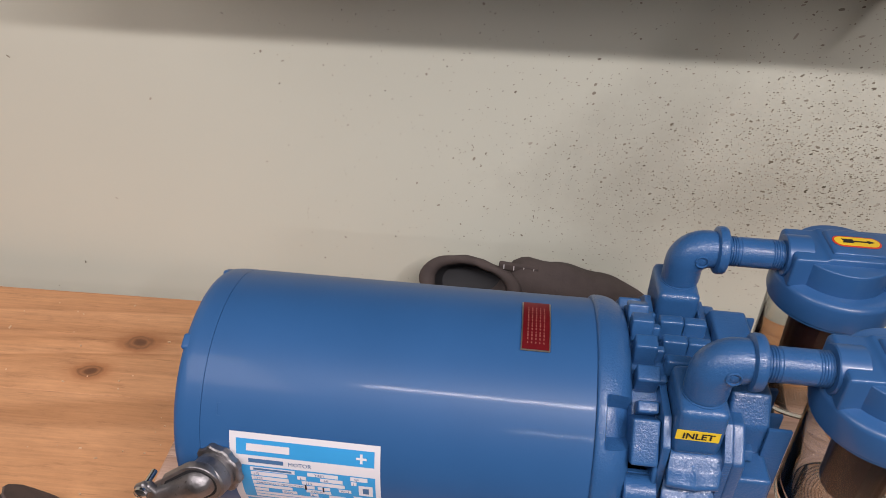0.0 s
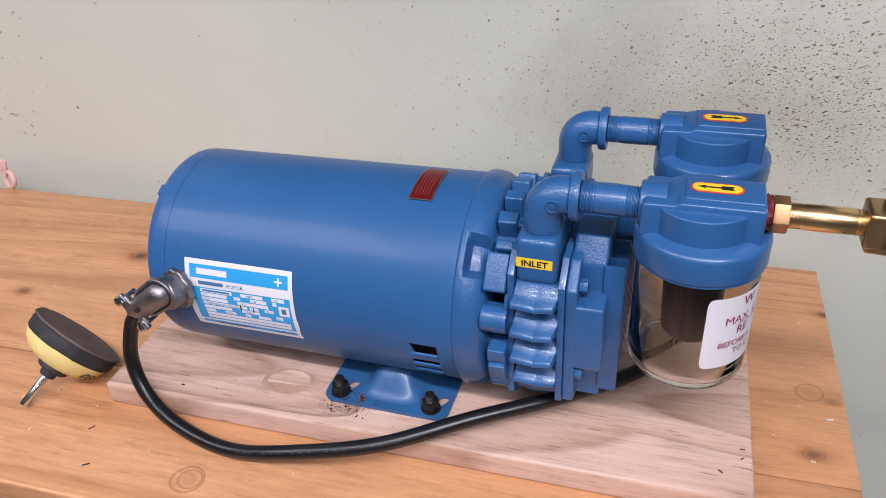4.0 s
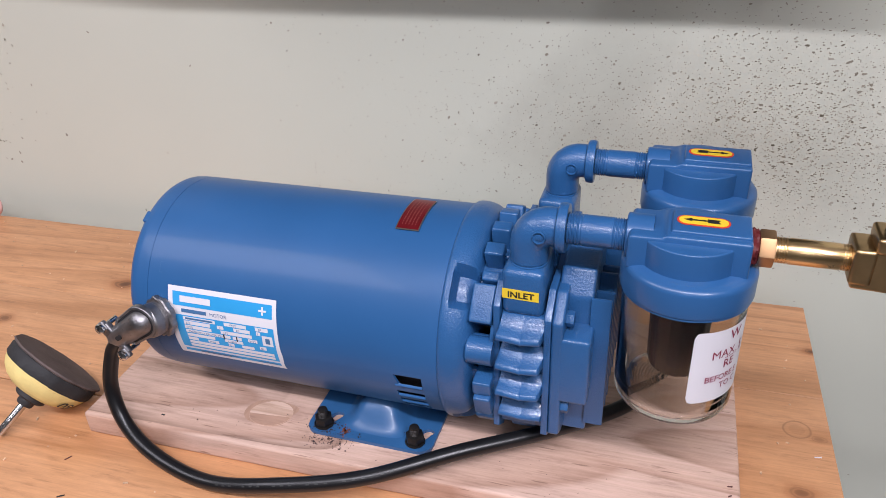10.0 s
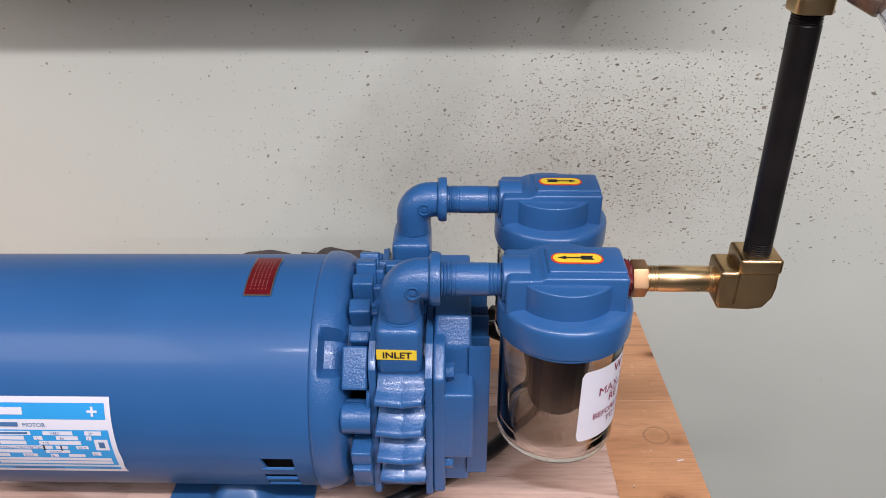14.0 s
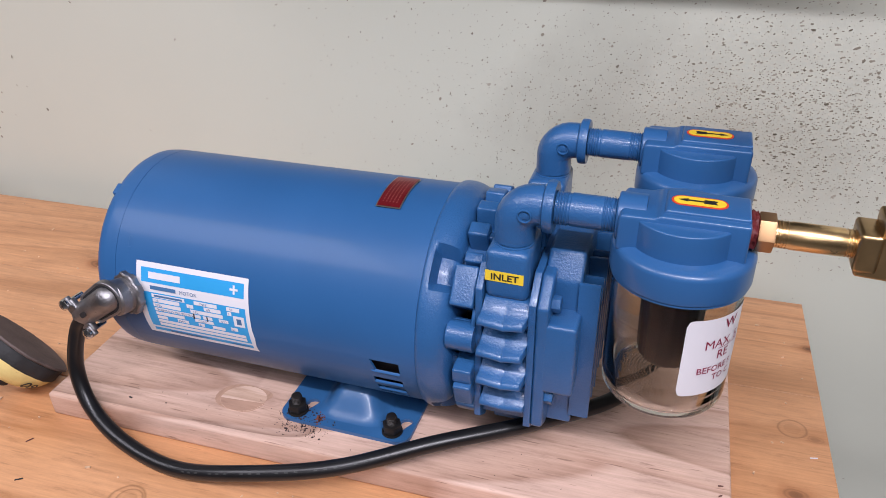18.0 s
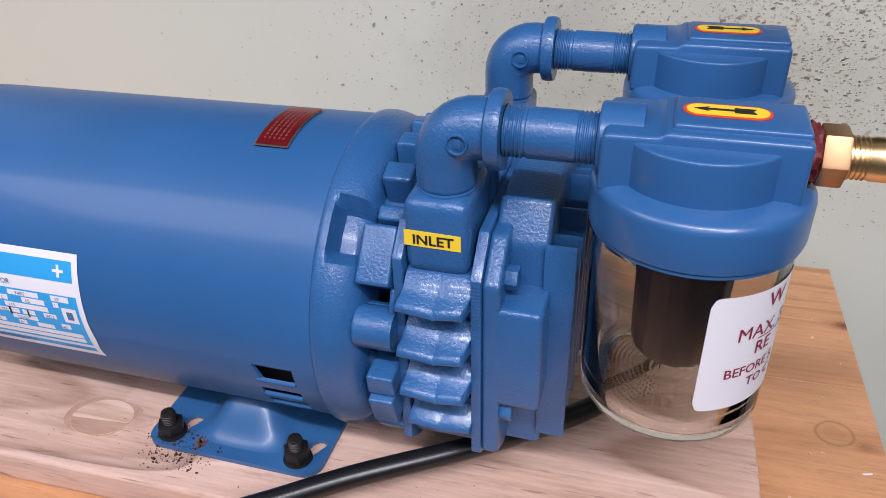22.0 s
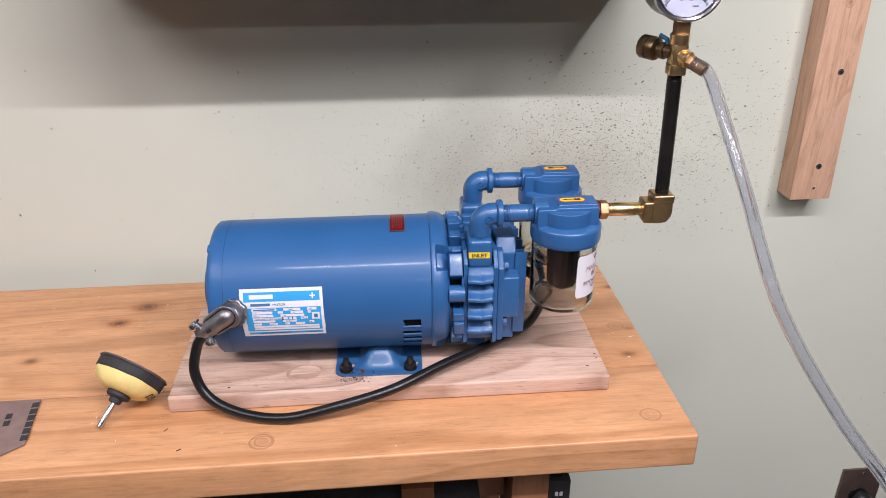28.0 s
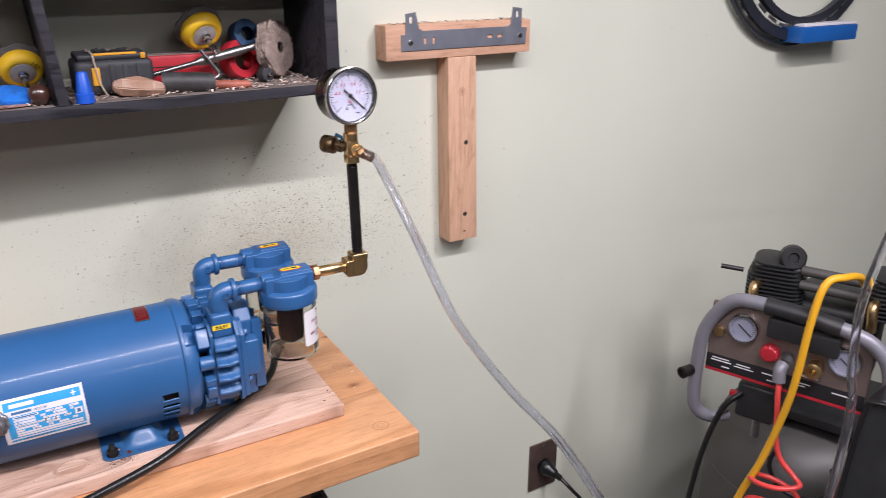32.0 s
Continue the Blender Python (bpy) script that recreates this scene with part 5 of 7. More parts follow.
cord = thing("power_cord", (-0.0647, 0.2320, 0.9), "black rubber power cord looped in front of the pump", "power cord")
part("cable", tube(B(), glide(cord_path, 10), 0.0052, 18), M_BLACK_RUBBER, cord)
print_run = B()
way = glide(cord_path, 10)
for k in range(52, 74):
    if k % 4 != 3:
        d = (way[k + 1] - way[k]).normalized()
        side = Vector((-d.y, d.x, 0)).normalized()
        nrm = (Vector((0, -0.75, 0.66)) - d * d.dot(Vector((0, -0.75, 0.66)))).normalized()
        m = Matrix.Translation(way[k] + nrm * 0.00515) @ Matrix((d, d.cross(nrm), nrm)).transposed().to_4x4()
        box(print_run, m.translation, (0.0022, 0.0010, 0.0003), 0, m.to_3x3().to_4x4())
part("moulded_print", print_run, surface("grey_print", (0.035, 0.035, 0.036), 0.5), cord, "illegible moulded cable print", kind="stuff")
plug = part("plug", tube(B(), [(0.2230, 0.4180, 0.9550), (0.2190, 0.4290, 0.9610), (0.2080, 0.4400, 0.9660), (0.1920, 0.4480, 0.9680)], lambda s: 0.0068 + 0.0055 * min(1, s * 1.6), 20), M_BLACK_RUBBER, cord, "moulded black plug behind the jar")
part("earth_wire", tube(B(), glide([(0.178, 0.4080, 0.9900), (0.192, 0.4190, 0.9860), (0.203, 0.4300, 0.9780), (0.205, 0.4380, 0.9700)], 6), 0.0016, 10), M_BLACK_RUBBER, cord)

connector = thing("cable_connector", (-0.114, 0.279, 1.004), "zinc die-cast angled clamp connector screwed into the motor", "cable connector")
C0 = Vector((-0.1120, 0.2815, 1.0040))
CN = Vector((-0.30, -0.93, 0.12)).normalized()
lock = lathe(B(), [(0.0085, -0.002), (0.0136, -0.0015), (0.0142, -0.0005), (0.0142, 0.0024), (0.0134, 0.0032), (0.0085, 0.0034)], C0, CN, 48, lambda i, a, r: r * (1.05 if 1 <= i <= 4 and int(a / (math.pi / 9)) % 2 else 0.97))
part("locknut", lock, M_ZINC, connector, "toothed zinc locknut", smooth=30)
part("neck", lathe(B(), [(0.0, 0.003), (0.0112, 0.003), (0.0116, 0.0042), (0.0112, 0.0056), (0.0098, 0.0062), (0.0098, 0.0090), (0.0, 0.0095)], C0, CN, 40), M_ZINC, connector)
CD = Vector((-0.805, 0.02, -0.593)).normalized()
side = Vector((-0.545, 0.063, 0.832))
side = (side - CD * side.dot(CD)).normalized()
face = side.cross(CD).normalized()
face = -face if face.y > 0 else face
H0 = Vector((-0.1120, 0.2672, 1.0115))
turn = Matrix((CD, face.cross(CD), face)).transposed().to_4x4()
part("collar", lathe(B(), [(0.0070, 0.0), (0.0112, 0.0), (0.0118, 0.0010), (0.0118, 0.0066), (0.0108, 0.0078), (0.0, 0.0080)], C0 + CN * 0.0055, CN, 40), M_ZINC, connector, "zinc collar with a square slot")
for s in (-0.9, 0.35):
    slot = (Vector((-0.95, 0.31, 0.0)) * math.cos(s) + Vector((0, 0, 1)) * math.sin(s)).normalized()
    box(bm := B(), C0 + CN * 0.0095 + slot * 0.0116, (0.0040, 0.0032, 0.0012), 0.0003, Matrix((CN, slot.cross(CN), slot)).transposed().to_4x4())
    # black block stands in for the shaded slot
    part("slot_shade", bm, M_HOLE_SHADE, connector)


def stadium(length, half, tip):
    """An outline along the clamp: a round back end, straight sides, a blunt front end."""
    back = [(-half * math.sin(t) + half, half * math.cos(t)) for t in [math.pi * k / 12 for k in range(13)]]
    return back + [(length - 0.006, -half * 0.92), (length, -tip), (length + 0.0025, 0.0), (length, tip), (length - 0.006, half * 0.92)]


rim = prism(B(), stadium(0.0370, 0.0122, 0.0070), H0 - CD * 0.0045 - face * 0.0040, CD, face.cross(CD), 0.0052, 0.0011, 3)
part("clamp_strap", rim, M_ZINC, connector, "zinc clamp strap round the hood")
well = prism(B(), stadium(0.0330, 0.0103, 0.0060), H0 - CD * 0.0026 + face * 0.0009, CD, face.cross(CD), 0.0005, 0.0)
# black sheet as the shade between strap and hood
part("strap_gap_shade", well, M_HOLE_SHADE, connector)


def hood_round(s):
    """Radius along the clamp's hood: a domed back, drawn in to a blunt spoon end."""
    return 0.0090 * math.sqrt(max(0.02, 1 - max(0.0, (0.20 - s) / 0.20) ** 2)) * (1 - 0.08 * s) - 0.0035 * max(0.0, (s - 0.86) / 0.14) ** 2


hood = tube(B(), [H0 + CD * (-0.0022 + 0.0475 * k / 18) - face * (0.0006 + 0.0020 * (k / 18) ** 2) for k in range(19)], hood_round, 30)
part("clamp_body", hood, M_ZINC, connector, "rounded zinc clamp hood")
H1 = Vector((-0.1429, 0.2640, 0.9892))
box(bm := B(), H1 - face * 0.0022, (0.0095, 0.0262, 0.0052), 0.0020, turn, 3)
part("clamp_saddle", bm, M_ZINC, connector, "cast cross bar carrying the clamp screws")
for s in (-1, 1):
    at = H1 + side * s * 0.0118
    box(bm := B(), at - face * 0.0006, (0.0078, 0.0078, 0.0040), 0.0015, turn, 3)
    part("clamp_ear", bm, M_ZINC, connector)
    screw = part("clamp_screw", lathe(B(), [(0, 0.0), (0.0036, 0.0), (0.0039, 0.0008), (0.0036, 0.0022), (0.0022, 0.0030), (0, 0.0032)], at + face * 0.0013, face, 20), M_STEEL, connector)
    box(bm := B(), at + face * 0.0042, (0.0034, 0.0006, 0.0006), 0, turn)
    box(bm, at + face * 0.0042, (0.0006, 0.0034, 0.0006), 0, turn)
    # dark cross drawn on the head for the shaded recess
    part("recess_shade", bm, M_BLACK_STEEL, screw)
    part("screw_tail", tube(B(), [at - face * 0.002, at - face * 0.0130], 0.0018, 10), M_STEEL, connector)
prism(bm := B(), rounded(0.0062, 0.0034, 0.0016), H0 + CD * 0.0275 + face * 0.0066, CD, face.cross(CD), 0.0010)
# black patch drawn for a shaded hole, not cut through
part("hole_shade", bm, M_HOLE_SHADE, connector)

# iron filings and crumbs round the left bolt
random.seed(4)
fil = B()
for k in range(480):
    near = random.random() < 0.72
    x = random.gauss(0.002, 0.0085) if near else random.uniform(-0.13, 0.20)
    y = random.gauss(0.2830, 0.0055) if near else random.uniform(0.270, 0.300)
    if not near and random.random() < 0.5:
        continue
    s = random.uniform(0.00012, 0.00045) if random.random() < 0.8 else random.uniform(0.0004, 0.0009)
    z = 0.9216 if (-0.0165 < x < 0.0765 and y > 0.2835) else 0.9190
    box(fil, (x, y, z + s * 0.35), (s * random.uniform(0.8, 1.8), s, s * 0.7), 0, Matrix.Rotation(random.uniform(0, 3), 4, "Z"))
solid("iron_filings", fil, M_FILINGS, (0.0, 0.28, 0.919), "dark iron filings scattered round the mounting bolt", "filings", kind="stuff")

random.seed(14)
rust = B()
for k in range(70):
    s = random.uniform(0.0003, 0.0011)
    box(rust, (random.gauss(0.0125, 0.0016), random.gauss(0.2890, 0.0028), 0.92175), (s, s * random.uniform(0.6, 1.6), 0.0002), 0, Matrix.Rotation(random.uniform(0, 3), 4, "Z"))
part("rust_specks", rust, M_RUST, foot, "rust-brown specks on the foot", kind="stuff")

# an oval plug let into the board, and crumbs on it
random.seed(9)
oval = [(0.0165 * math.cos(t), 0.0128 * math.sin(t)) for t in [2 * math.pi * k / 24 for k in range(24)]]
plug_wood = wood("pale_patch_wood", (0.70, 0.505, 0.40), (0.62, 0.425, 0.32), (0.46, 0.285, 0.195), "X", 0.6, bands=60, figure=2)
dark_plug_wood = wood("brown_patch_wood", (0.46, 0.285, 0.205), (0.40, 0.24, 0.168), (0.31, 0.178, 0.12), "X", 0.6, bands=60, figure=2)
patch = thing("wood_patch", (-0.049, 0.2935, 0.919), "oval two-toned wooden plug set into the board", "wood plug")
PLUG = pose(-0.049, 0.2935, 0.919, 0, 0, 8)
part("plug", moved(prism(B(), oval, (0, 0, -0.0003), (1, 0, 0), (0, 1, 0), 0.0006), PLUG), plug_wood, patch)
lower = [(x, min(y, -0.0022 - 0.05 * x)) for x, y in oval]
part("plug_half", moved(prism(B(), [(x * 0.99, y * 0.99) for x, y in lower if y < 0.0], (0, 0, -0.0002), (1, 0, 0), (0, 1, 0), 0.0006), PLUG), dark_plug_wood, patch, "browner lower half of the plug")
swirl = [(x * (1.20 if x < 0 else 1.05 + 0.35 * max(0.0, math.sin(3 * math.atan2(y, x)))) - 0.0008, y * (1.10 + 0.10 * math.cos(2 * math.atan2(y, x) + 1.0)) + 0.0006) for x, y in oval]
part("swirl", moved(prism(B(), swirl, (0, 0, -0.0005), (1, 0, 0), (0, 1, 0), 0.00068), PLUG), wood("swirled_patch_wood", (0.48, 0.305, 0.218), (0.42, 0.255, 0.178), (0.33, 0.192, 0.128), "Y", 0.6, bands=30, figure=3), patch, "darker swirled grain round the plug")

# ---- things on the bench ----
M_FOAM = surface("yellow_foam", (0.80, 0.63, 0.24), 0.85, vary=0.16, big=40, fine=350, relief=0.5, depth=0.0008, dirt=(0.42, 0.29, 0.12), dirt_at=0.64)
M_PAD_YELLOW = surface("yellow_moulded_pad", (0.82, 0.50, 0.02), 0.5, vary=0.08, big=16, fine=200, relief=0.1, depth=0.0004, dirt=(0.42, 0.25, 0.03), dirt_at=0.64)
M_HOOK = surface("black_hook_pad", (0.022, 0.021, 0.022), 0.7, vary=0.3, big=60, fine=500, relief=0.5, depth=0.0007)
M_GRIT = surface("brown_abrasive", (0.125, 0.092, 0.085), 0.85, vary=0.3, big=40, fine=900, relief=0.7, depth=0.0006)

wheel = thing("sanding_pad", (-0.225, 0.270, 0.9), "tilted yellow foam sanding pad with steel shank lying on the bench", "sanding pad")
W0 = Vector((-0.2490, 0.2340, 0.9035))
WD = Vector((0.405, 0.726, 0.556)).normalized()
part("shank", lathe(B(), disc_prof(0.0032, 0.0, 0.036, 0.0006), W0, WD, 20), M_STEEL, wheel, "plain steel shank")
part("hub", lathe(B(), [(0, 0.027), (0.0058, 0.027), (0.0064, 0.0285), (0.0064, 0.0315), (0.0105, 0.0325), (0.0120, 0.0340), (0.0120, 0.0385), (0, 0.0395)], W0, WD, 32), M_HOOK, wheel)
CONE = [(0.0, 0.0380), (0.0150, 0.0380), (0.0205, 0.0390), (0.0262, 0.0420), (0.0306, 0.0462), (0.0330, 0.0505), (0.0340, 0.0538), (0.0, 0.0542)]
foam = part("foam_pad", lathe(B(), CONE, W0, WD, 56, lambda i, a, r: r * (1 + 0.010 * math.sin(3 * a) + 0.006 * math.sin(8 * a + i))), M_FOAM, wheel, "worn yellow foam pad marked 180")
part("hook_face", lathe(B(), [(0, 0.0535), (0.0342, 0.0535), (0.0350, 0.0545), (0.0354, 0.0620), (0.0346, 0.0636), (0, 0.0638)], W0, WD, 72, lambda i, a, r: r * (1 + 0.006 * math.sin(9 * a + i) + 0.006 * math.sin(23 * a))), M_HOOK, wheel)
part("abrasive_disc", lathe(B(), [(0, 0.0639), (0.0352, 0.0639), (0.0366, 0.0650), (0.0360, 0.0662), (0, 0.0660)], W0, WD, 72, lambda i, a, r: r * (1 + 0.012 * math.sin(5 * a) + 0.01 * math.sin(11 * a + 1) + 0.006 * math.sin(29 * a))), M_GRIT, wheel)
# handwritten 180 on the foam's side
mark = letters("180", 0.0120, "CENTER", 0.02)
d, u, v = axes(WD)
for q in mark.verts:
    s = 0.0418 + (q.co.y + 0.001) * 0.80
    a = math.radians(205) - q.co.x / 0.030
    r = next(r0 + (r1 - r0) * (s - h0) / (h1 - h0) for (r0, h0), (r1, h1) in zip(CONE[1:], CONE[2:]) if s <= h1) * 1.012 + 0.0005
    q.co = W0 + d * s + (u * math.cos(a) + v * math.sin(a)) * r
part("pen_mark", mark, M_BLACK_INK, foam)

# a torn sheet of mesh abrasive; its brand printing as bars
paper = prism(B(), [(-0.120, 0.0), (0.0, 0.0), (0.0125, -0.072), (-0.0045, -0.0875), (-0.112, -0.092)], (-0.3265, 0.2870, 0.9003), (1, 0, 0), (0, 1, 0), 0.0009)
for q in paper.verts:
    q.co.z += 0.0012 * math.sin((q.co.x + 0.4) * 30)
sand = thing("abrasive_sheet", (-0.36, 0.25, 0.9), "torn brown mesh abrasive sheet lying on the bench", "sandpaper")
part("sheet", paper, surface("brown_mesh_abrasive", (0.19, 0.125, 0.11), 0.8, vary=0.15, big=60, fine=900, relief=0.5, depth=0.0005), sand)
for k in range(6):
    box(bm := B(), (-0.3285 + 0.0020 * k, 0.2775 - 0.0105 * k, 0.9020), (0.0085, 0.0070, 0.0003), 0, Matrix.Rotation(math.radians(-80), 4, "Z"))
    part("print_bar", bm, M_HOOK, sand)
for k in range(2):
    box(bm := B(), (-0.3480 + 0.0025 * k, 0.2600 - 0.0115 * k, 0.9022), (0.0080, 0.0060, 0.0003), 0, Matrix.Rotation(math.radians(-80), 4, "Z"))
    part("print_bar", bm, M_HOOK, sand)

# a leather work glove behind the motor: an open cuff and a slack hand lying along the wall
M_SUEDE = surface("grey_brown_suede", (0.066, 0.051, 0.047), 0.9, vary=0.25, big=30, fine=500, relief=0.5, depth=0.0008)
glove = thing("leather_glove", (0.04, 0.553, 0.9), "grey-brown suede work glove with an open dark cuff, behind the motor", "glove")


def slack_hand():
    bm, rows, seg, n = B(), [], 36, 34
    tops = [(-0.050, 0.004), (-0.030, 0.012), (0.0, 0.018), (0.025, 0.030), (0.043, 0.0600), (0.055, 0.0625), (0.080, 0.0600), (0.120, 0.0490), (0.150, 0.0380), (0.172, 0.020)]
    for i in range(n + 1):
        x = -0.050 + 0.222 * i / n
        (xa, ha), (xb, hb) = next(((p, q) for p, q in zip(tops, tops[1:]) if x <= q[0] + 1e-9))
        hh = (ha + (hb - ha) * (x - xa) / (xb - xa)) / 2 + 0.0006 * math.sin(x * 160)
        hw = min(0.0235, hh * 1.15) * (1.0 - 0.8 * max(0.0, x - 0.05))
        row = []
        for k in range(seg):
            a = 2 * math.pi * k / seg
            wob = 1 + 0.05 * math.sin(3 * a + 30 * x) + 0.03 * math.sin(7 * a - 50 * x)
            row.append(bm.verts.new((x, 0.5620 + hw * math.cos(a) * wob, max(0.9008, 0.9008 + hh * (1 + math.sin(a) * wob)))))
        rows.append(row)
    for a, b in zip(rows, rows[1:]):
        for k in range(seg):
            bm.faces.new((a[k], b[k], b[(k + 1) % seg], a[(k + 1) % seg]))
    bm.faces.new(rows[0])
    bm.faces.new(rows[-1])
    bmesh.ops.recalc_face_normals(bm, faces=bm.faces)
    return bm


def slack(i, a, r):
    """A squashed cuff: wide and low, with a wavy edge."""
    flat = 1 / math.sqrt(math.cos(a) ** 2 + (math.sin(a) / 0.56) ** 2)
    return r * flat * (1 + 0.03 * math.sin(3 * a + 1) + 0.02 * math.sin(5 * a) + 0.012 * math.sin(9 * a + i))


part("hand_part", slack_hand(), M_SUEDE, glove, smooth=60)
box(bm := B(), (0.046, 0.5530, 0.9600), (0.034, 0.0040, 0.0070), 0.0015, Matrix.Rotation(0.10, 4, "Y"), 3)
cuff_tab = part("cuff_tab", bm, M_SUEDE, glove, "stitched elastic band on the glove's back")
for k in range(4):
    box(bm := B(), (0.0335 + 0.0085 * k, 0.5508, 0.9615 - 0.0008 * k), (0.0008, 0.0008, 0.0042))
    part("stitch", bm, M_OFF_WHITE, cuff_tab)
CUFF, CUFF_D = Vector((0.0040, 0.5440, 0.9425)), Vector((-0.16, -0.80, 0.58))
part("cuff", lathe(B(), [(0.0, -0.034), (0.038, -0.034), (0.0440, -0.022), (0.0465, -0.010), (0.0455, 0.0), (0.0430, 0.0030), (0.0385, 0.0035), (0.0345, 0.0015), (0.0325, -0.003), (0.0315, -0.024), (0.0, -0.030)], CUFF, CUFF_D, 56, slack), M_SUEDE, glove, "turned-back suede cuff", smooth=60)
# cuff's inside coloured black for the shade in the opening
part("lining", lathe(B(), [(0.0, -0.0240), (0.0260, -0.0235), (0.0305, -0.0190), (0.0318, -0.0060), (0.0322, -0.0030), (0.0312, -0.0200), (0.0, -0.0250)], CUFF, CUFF_D, 56, slack), M_HOLE_SHADE, glove, "glove lining in flat black for the shade inside")

# pink rag tied in a loop, by the wall
M_PINK = surface("pink_cloth", (0.72, 0.46, 0.42), 0.85, vary=0.1, big=60, fine=700, relief=0.4, depth=0.0005)
rag = thing("pink_rag", (-0.540, 0.535, 0.9), "knotted scrap of pale pink cloth on the bench", "rag")
part("loop", tube(B(), glide([(-0.541, 0.533, 0.902), (-0.532, 0.530, 0.910), (-0.533, 0.532, 0.919), (-0.541, 0.534, 0.922), (-0.547, 0.533, 0.914), (-0.543, 0.531, 0.903)], 6), 0.0030, 10), M_PINK, rag)
box(bm := B(), (-0.5415, 0.533, 0.930), (0.0080, 0.0025, 0.0150), 0.0010, Matrix.Rotation(0.25, 4, "Y"))
part("tail", bm, M_PINK, rag)
box(bm := B(), (-0.5470, 0.534, 0.9245), (0.0100, 0.0025, 0.0060), 0.0010, Matrix.Rotation(-0.3, 4, "Y"))
part("tail", bm, M_PINK, rag)

# sawdust crumbs on the bench
random.seed(12)
crumbs = B()
for k in range(260):
    x, y = random.uniform(-0.60, 0.33), random.uniform(0.19, 0.53)
    if -0.19 < x < 0.285 and 0.24 < y < 0.46:
        continue
    s = random.uniform(0.0004, 0.0016)
    box(crumbs, (x, y, 0.9 + s * 0.3), (s * random.uniform(0.8, 2.2), s * 0.8, s * 0.6), 0, Matrix.Rotation(random.uniform(0, 3), 4, "Z"))
solid("sawdust", crumbs, surface("sawdust_crumb", (0.62, 0.42, 0.27), 0.8, vary=0.4, big=200, relief=0.0), (0.0, 0.3, 0.9), "pale sawdust crumbs scattered on the bench", "sawdust", kind="stuff")

# under the bench: a black clamp and a dark drawer
clampy = thing("bar_clamp", (0.218, 0.245, 0.70), "black bar clamp hung under the bench beside the leg", "clamp")
part("jaw", span(B(), (0.208, 0.228, 0.775), (0.234, 0.262, 0.812), 0.003), M_HOOK, clampy)
part("bar", span(B(), (0.196, 0.238, 0.60), (0.202, 0.250, 0.860), 0.001), M_BLACK_STEEL, clampy)
part("pad", span(B(), (0.203, 0.234, 0.812), (0.226, 0.256, 0.8615), 0.002), M_BLACK_RUBBER, clampy)
for k in range(2):
    box(bm := B(), (0.2185 + 0.005 * k, 0.2275, 0.794), (0.0035, 0.0006, 0.0055))
    part("mark_bar", bm, M_WHITE, clampy)
drawer = thing("storage_box", (0.0, 0.30, 0.66), "dark grey storage box with a wood offcut under the bench", "box")
part("box_body", span(B(), (-0.30, 0.205, 0.66), (0.135, 0.44, 0.800), 0.004), M_HOOK, drawer)
part("box_lip", span(B(), (-0.305, 0.198, 0.790), (0.140, 0.206, 0.812), 0.003), M_BLACK_RUBBER, drawer)
part("offcut", span(B(), (0.05, 0.22, 0.800), (0.085, 0.42, 0.818), 0.002), M_LEG, drawer)

# splinters and chips
M_SPLINTER = surface("dark_red_splinter", (0.13, 0.05, 0.04), 0.7, vary=0.4, big=200, relief=0.0)
for x, y, z, long, turn, mat in ((0.269, 0.309, 0.919, 0.0045, -15, M_SPLINTER), (0.269, 0.301, 0.919, 0.0030, 10, M_SPLINTER), (0.256, 0.287, 0.919, 0.0055, -50, M_SPLINTER), (-0.183, 0.230, 0.900, 0.0058, 50, M_SPLINTER), (-0.163, 0.199, 0.900, 0.0062, 20, M_HOOK), (0.330, 0.371, 0.900, 0.0065, 0, M_WHITE), (-0.126, 0.271, 0.919, 0.0040, -30, M_HOOK)):
    box(bm := B(), (0, 0, 0.0004), (long * 0.75, 0.0009, 0.0007), 0.0003, Matrix.Rotation(math.radians(turn), 4, "Z"))
    for v in bm.verts:
        v.co.y += 0.0006 * math.sin(v.co.x * 900)
    solid("wood_splinter", moved(bm, Matrix.Translation((x, y, z))), mat, (x, y, z), "small pale chip lying on the bench" if mat is M_WHITE else "small dark splinter lying on the wood", "splinter", "splinters")

# ---- things on the wall ----
# dried splatter on the paint behind the pump
random.seed(21)
spl = B()


def fleck(x, z, size, stretch, turn):
    n = random.choice((5, 6, 7))
    ring = []
    for k in range(n):
        t = 2 * math.pi * k / n
        r = size * random.uniform(0.65, 1.25)
        a, b = r * math.cos(t) * stretch, r * math.sin(t)
        ring.append(spl.verts.new((x + a * math.cos(turn) - b * math.sin(turn), -0.00035, z + a * math.sin(turn) + b * math.cos(turn))))
    spl.faces.new(ring)


made = 0
while made < 11500:
    if random.random() < 0.80:
        x, z = random.gauss(0.225, 0.130), random.gauss(1.035, 0.050)
        size = min(0.0011, 0.00022 * math.exp(random.gauss(0.25, 0.50)))
    else:
        x, z = random.uniform(-0.26, 0.52), random.uniform(0.90, 1.19)
        if random.random() > (x + 0.34) / 0.55:
            continue
        size = min(0.0013, 0.00030 * math.exp(random.gauss(0.25, 0.50)))
    z += 0.05 * x
    fleck(x, z, size, random.uniform(1.0, 2.6 if x > 0.15 else 1.7), math.atan2(z - 0.99, x - 0.02) * 0.35 + random.gauss(0, 0.35))
    made += 1
for k in range(110):
    fleck(random.gauss(-0.63, 0.04), random.uniform(0.95, 1.12), random.uniform(0.0003, 0.0014), random.uniform(1, 2), random.uniform(0, 3))
for k in range(90):
    fleck(random.uniform(-0.5, 1.2), random.uniform(0.5, 1.35), random.uniform(0.0004, 0.0010), random.uniform(1, 3), random.uniform(0, 3))
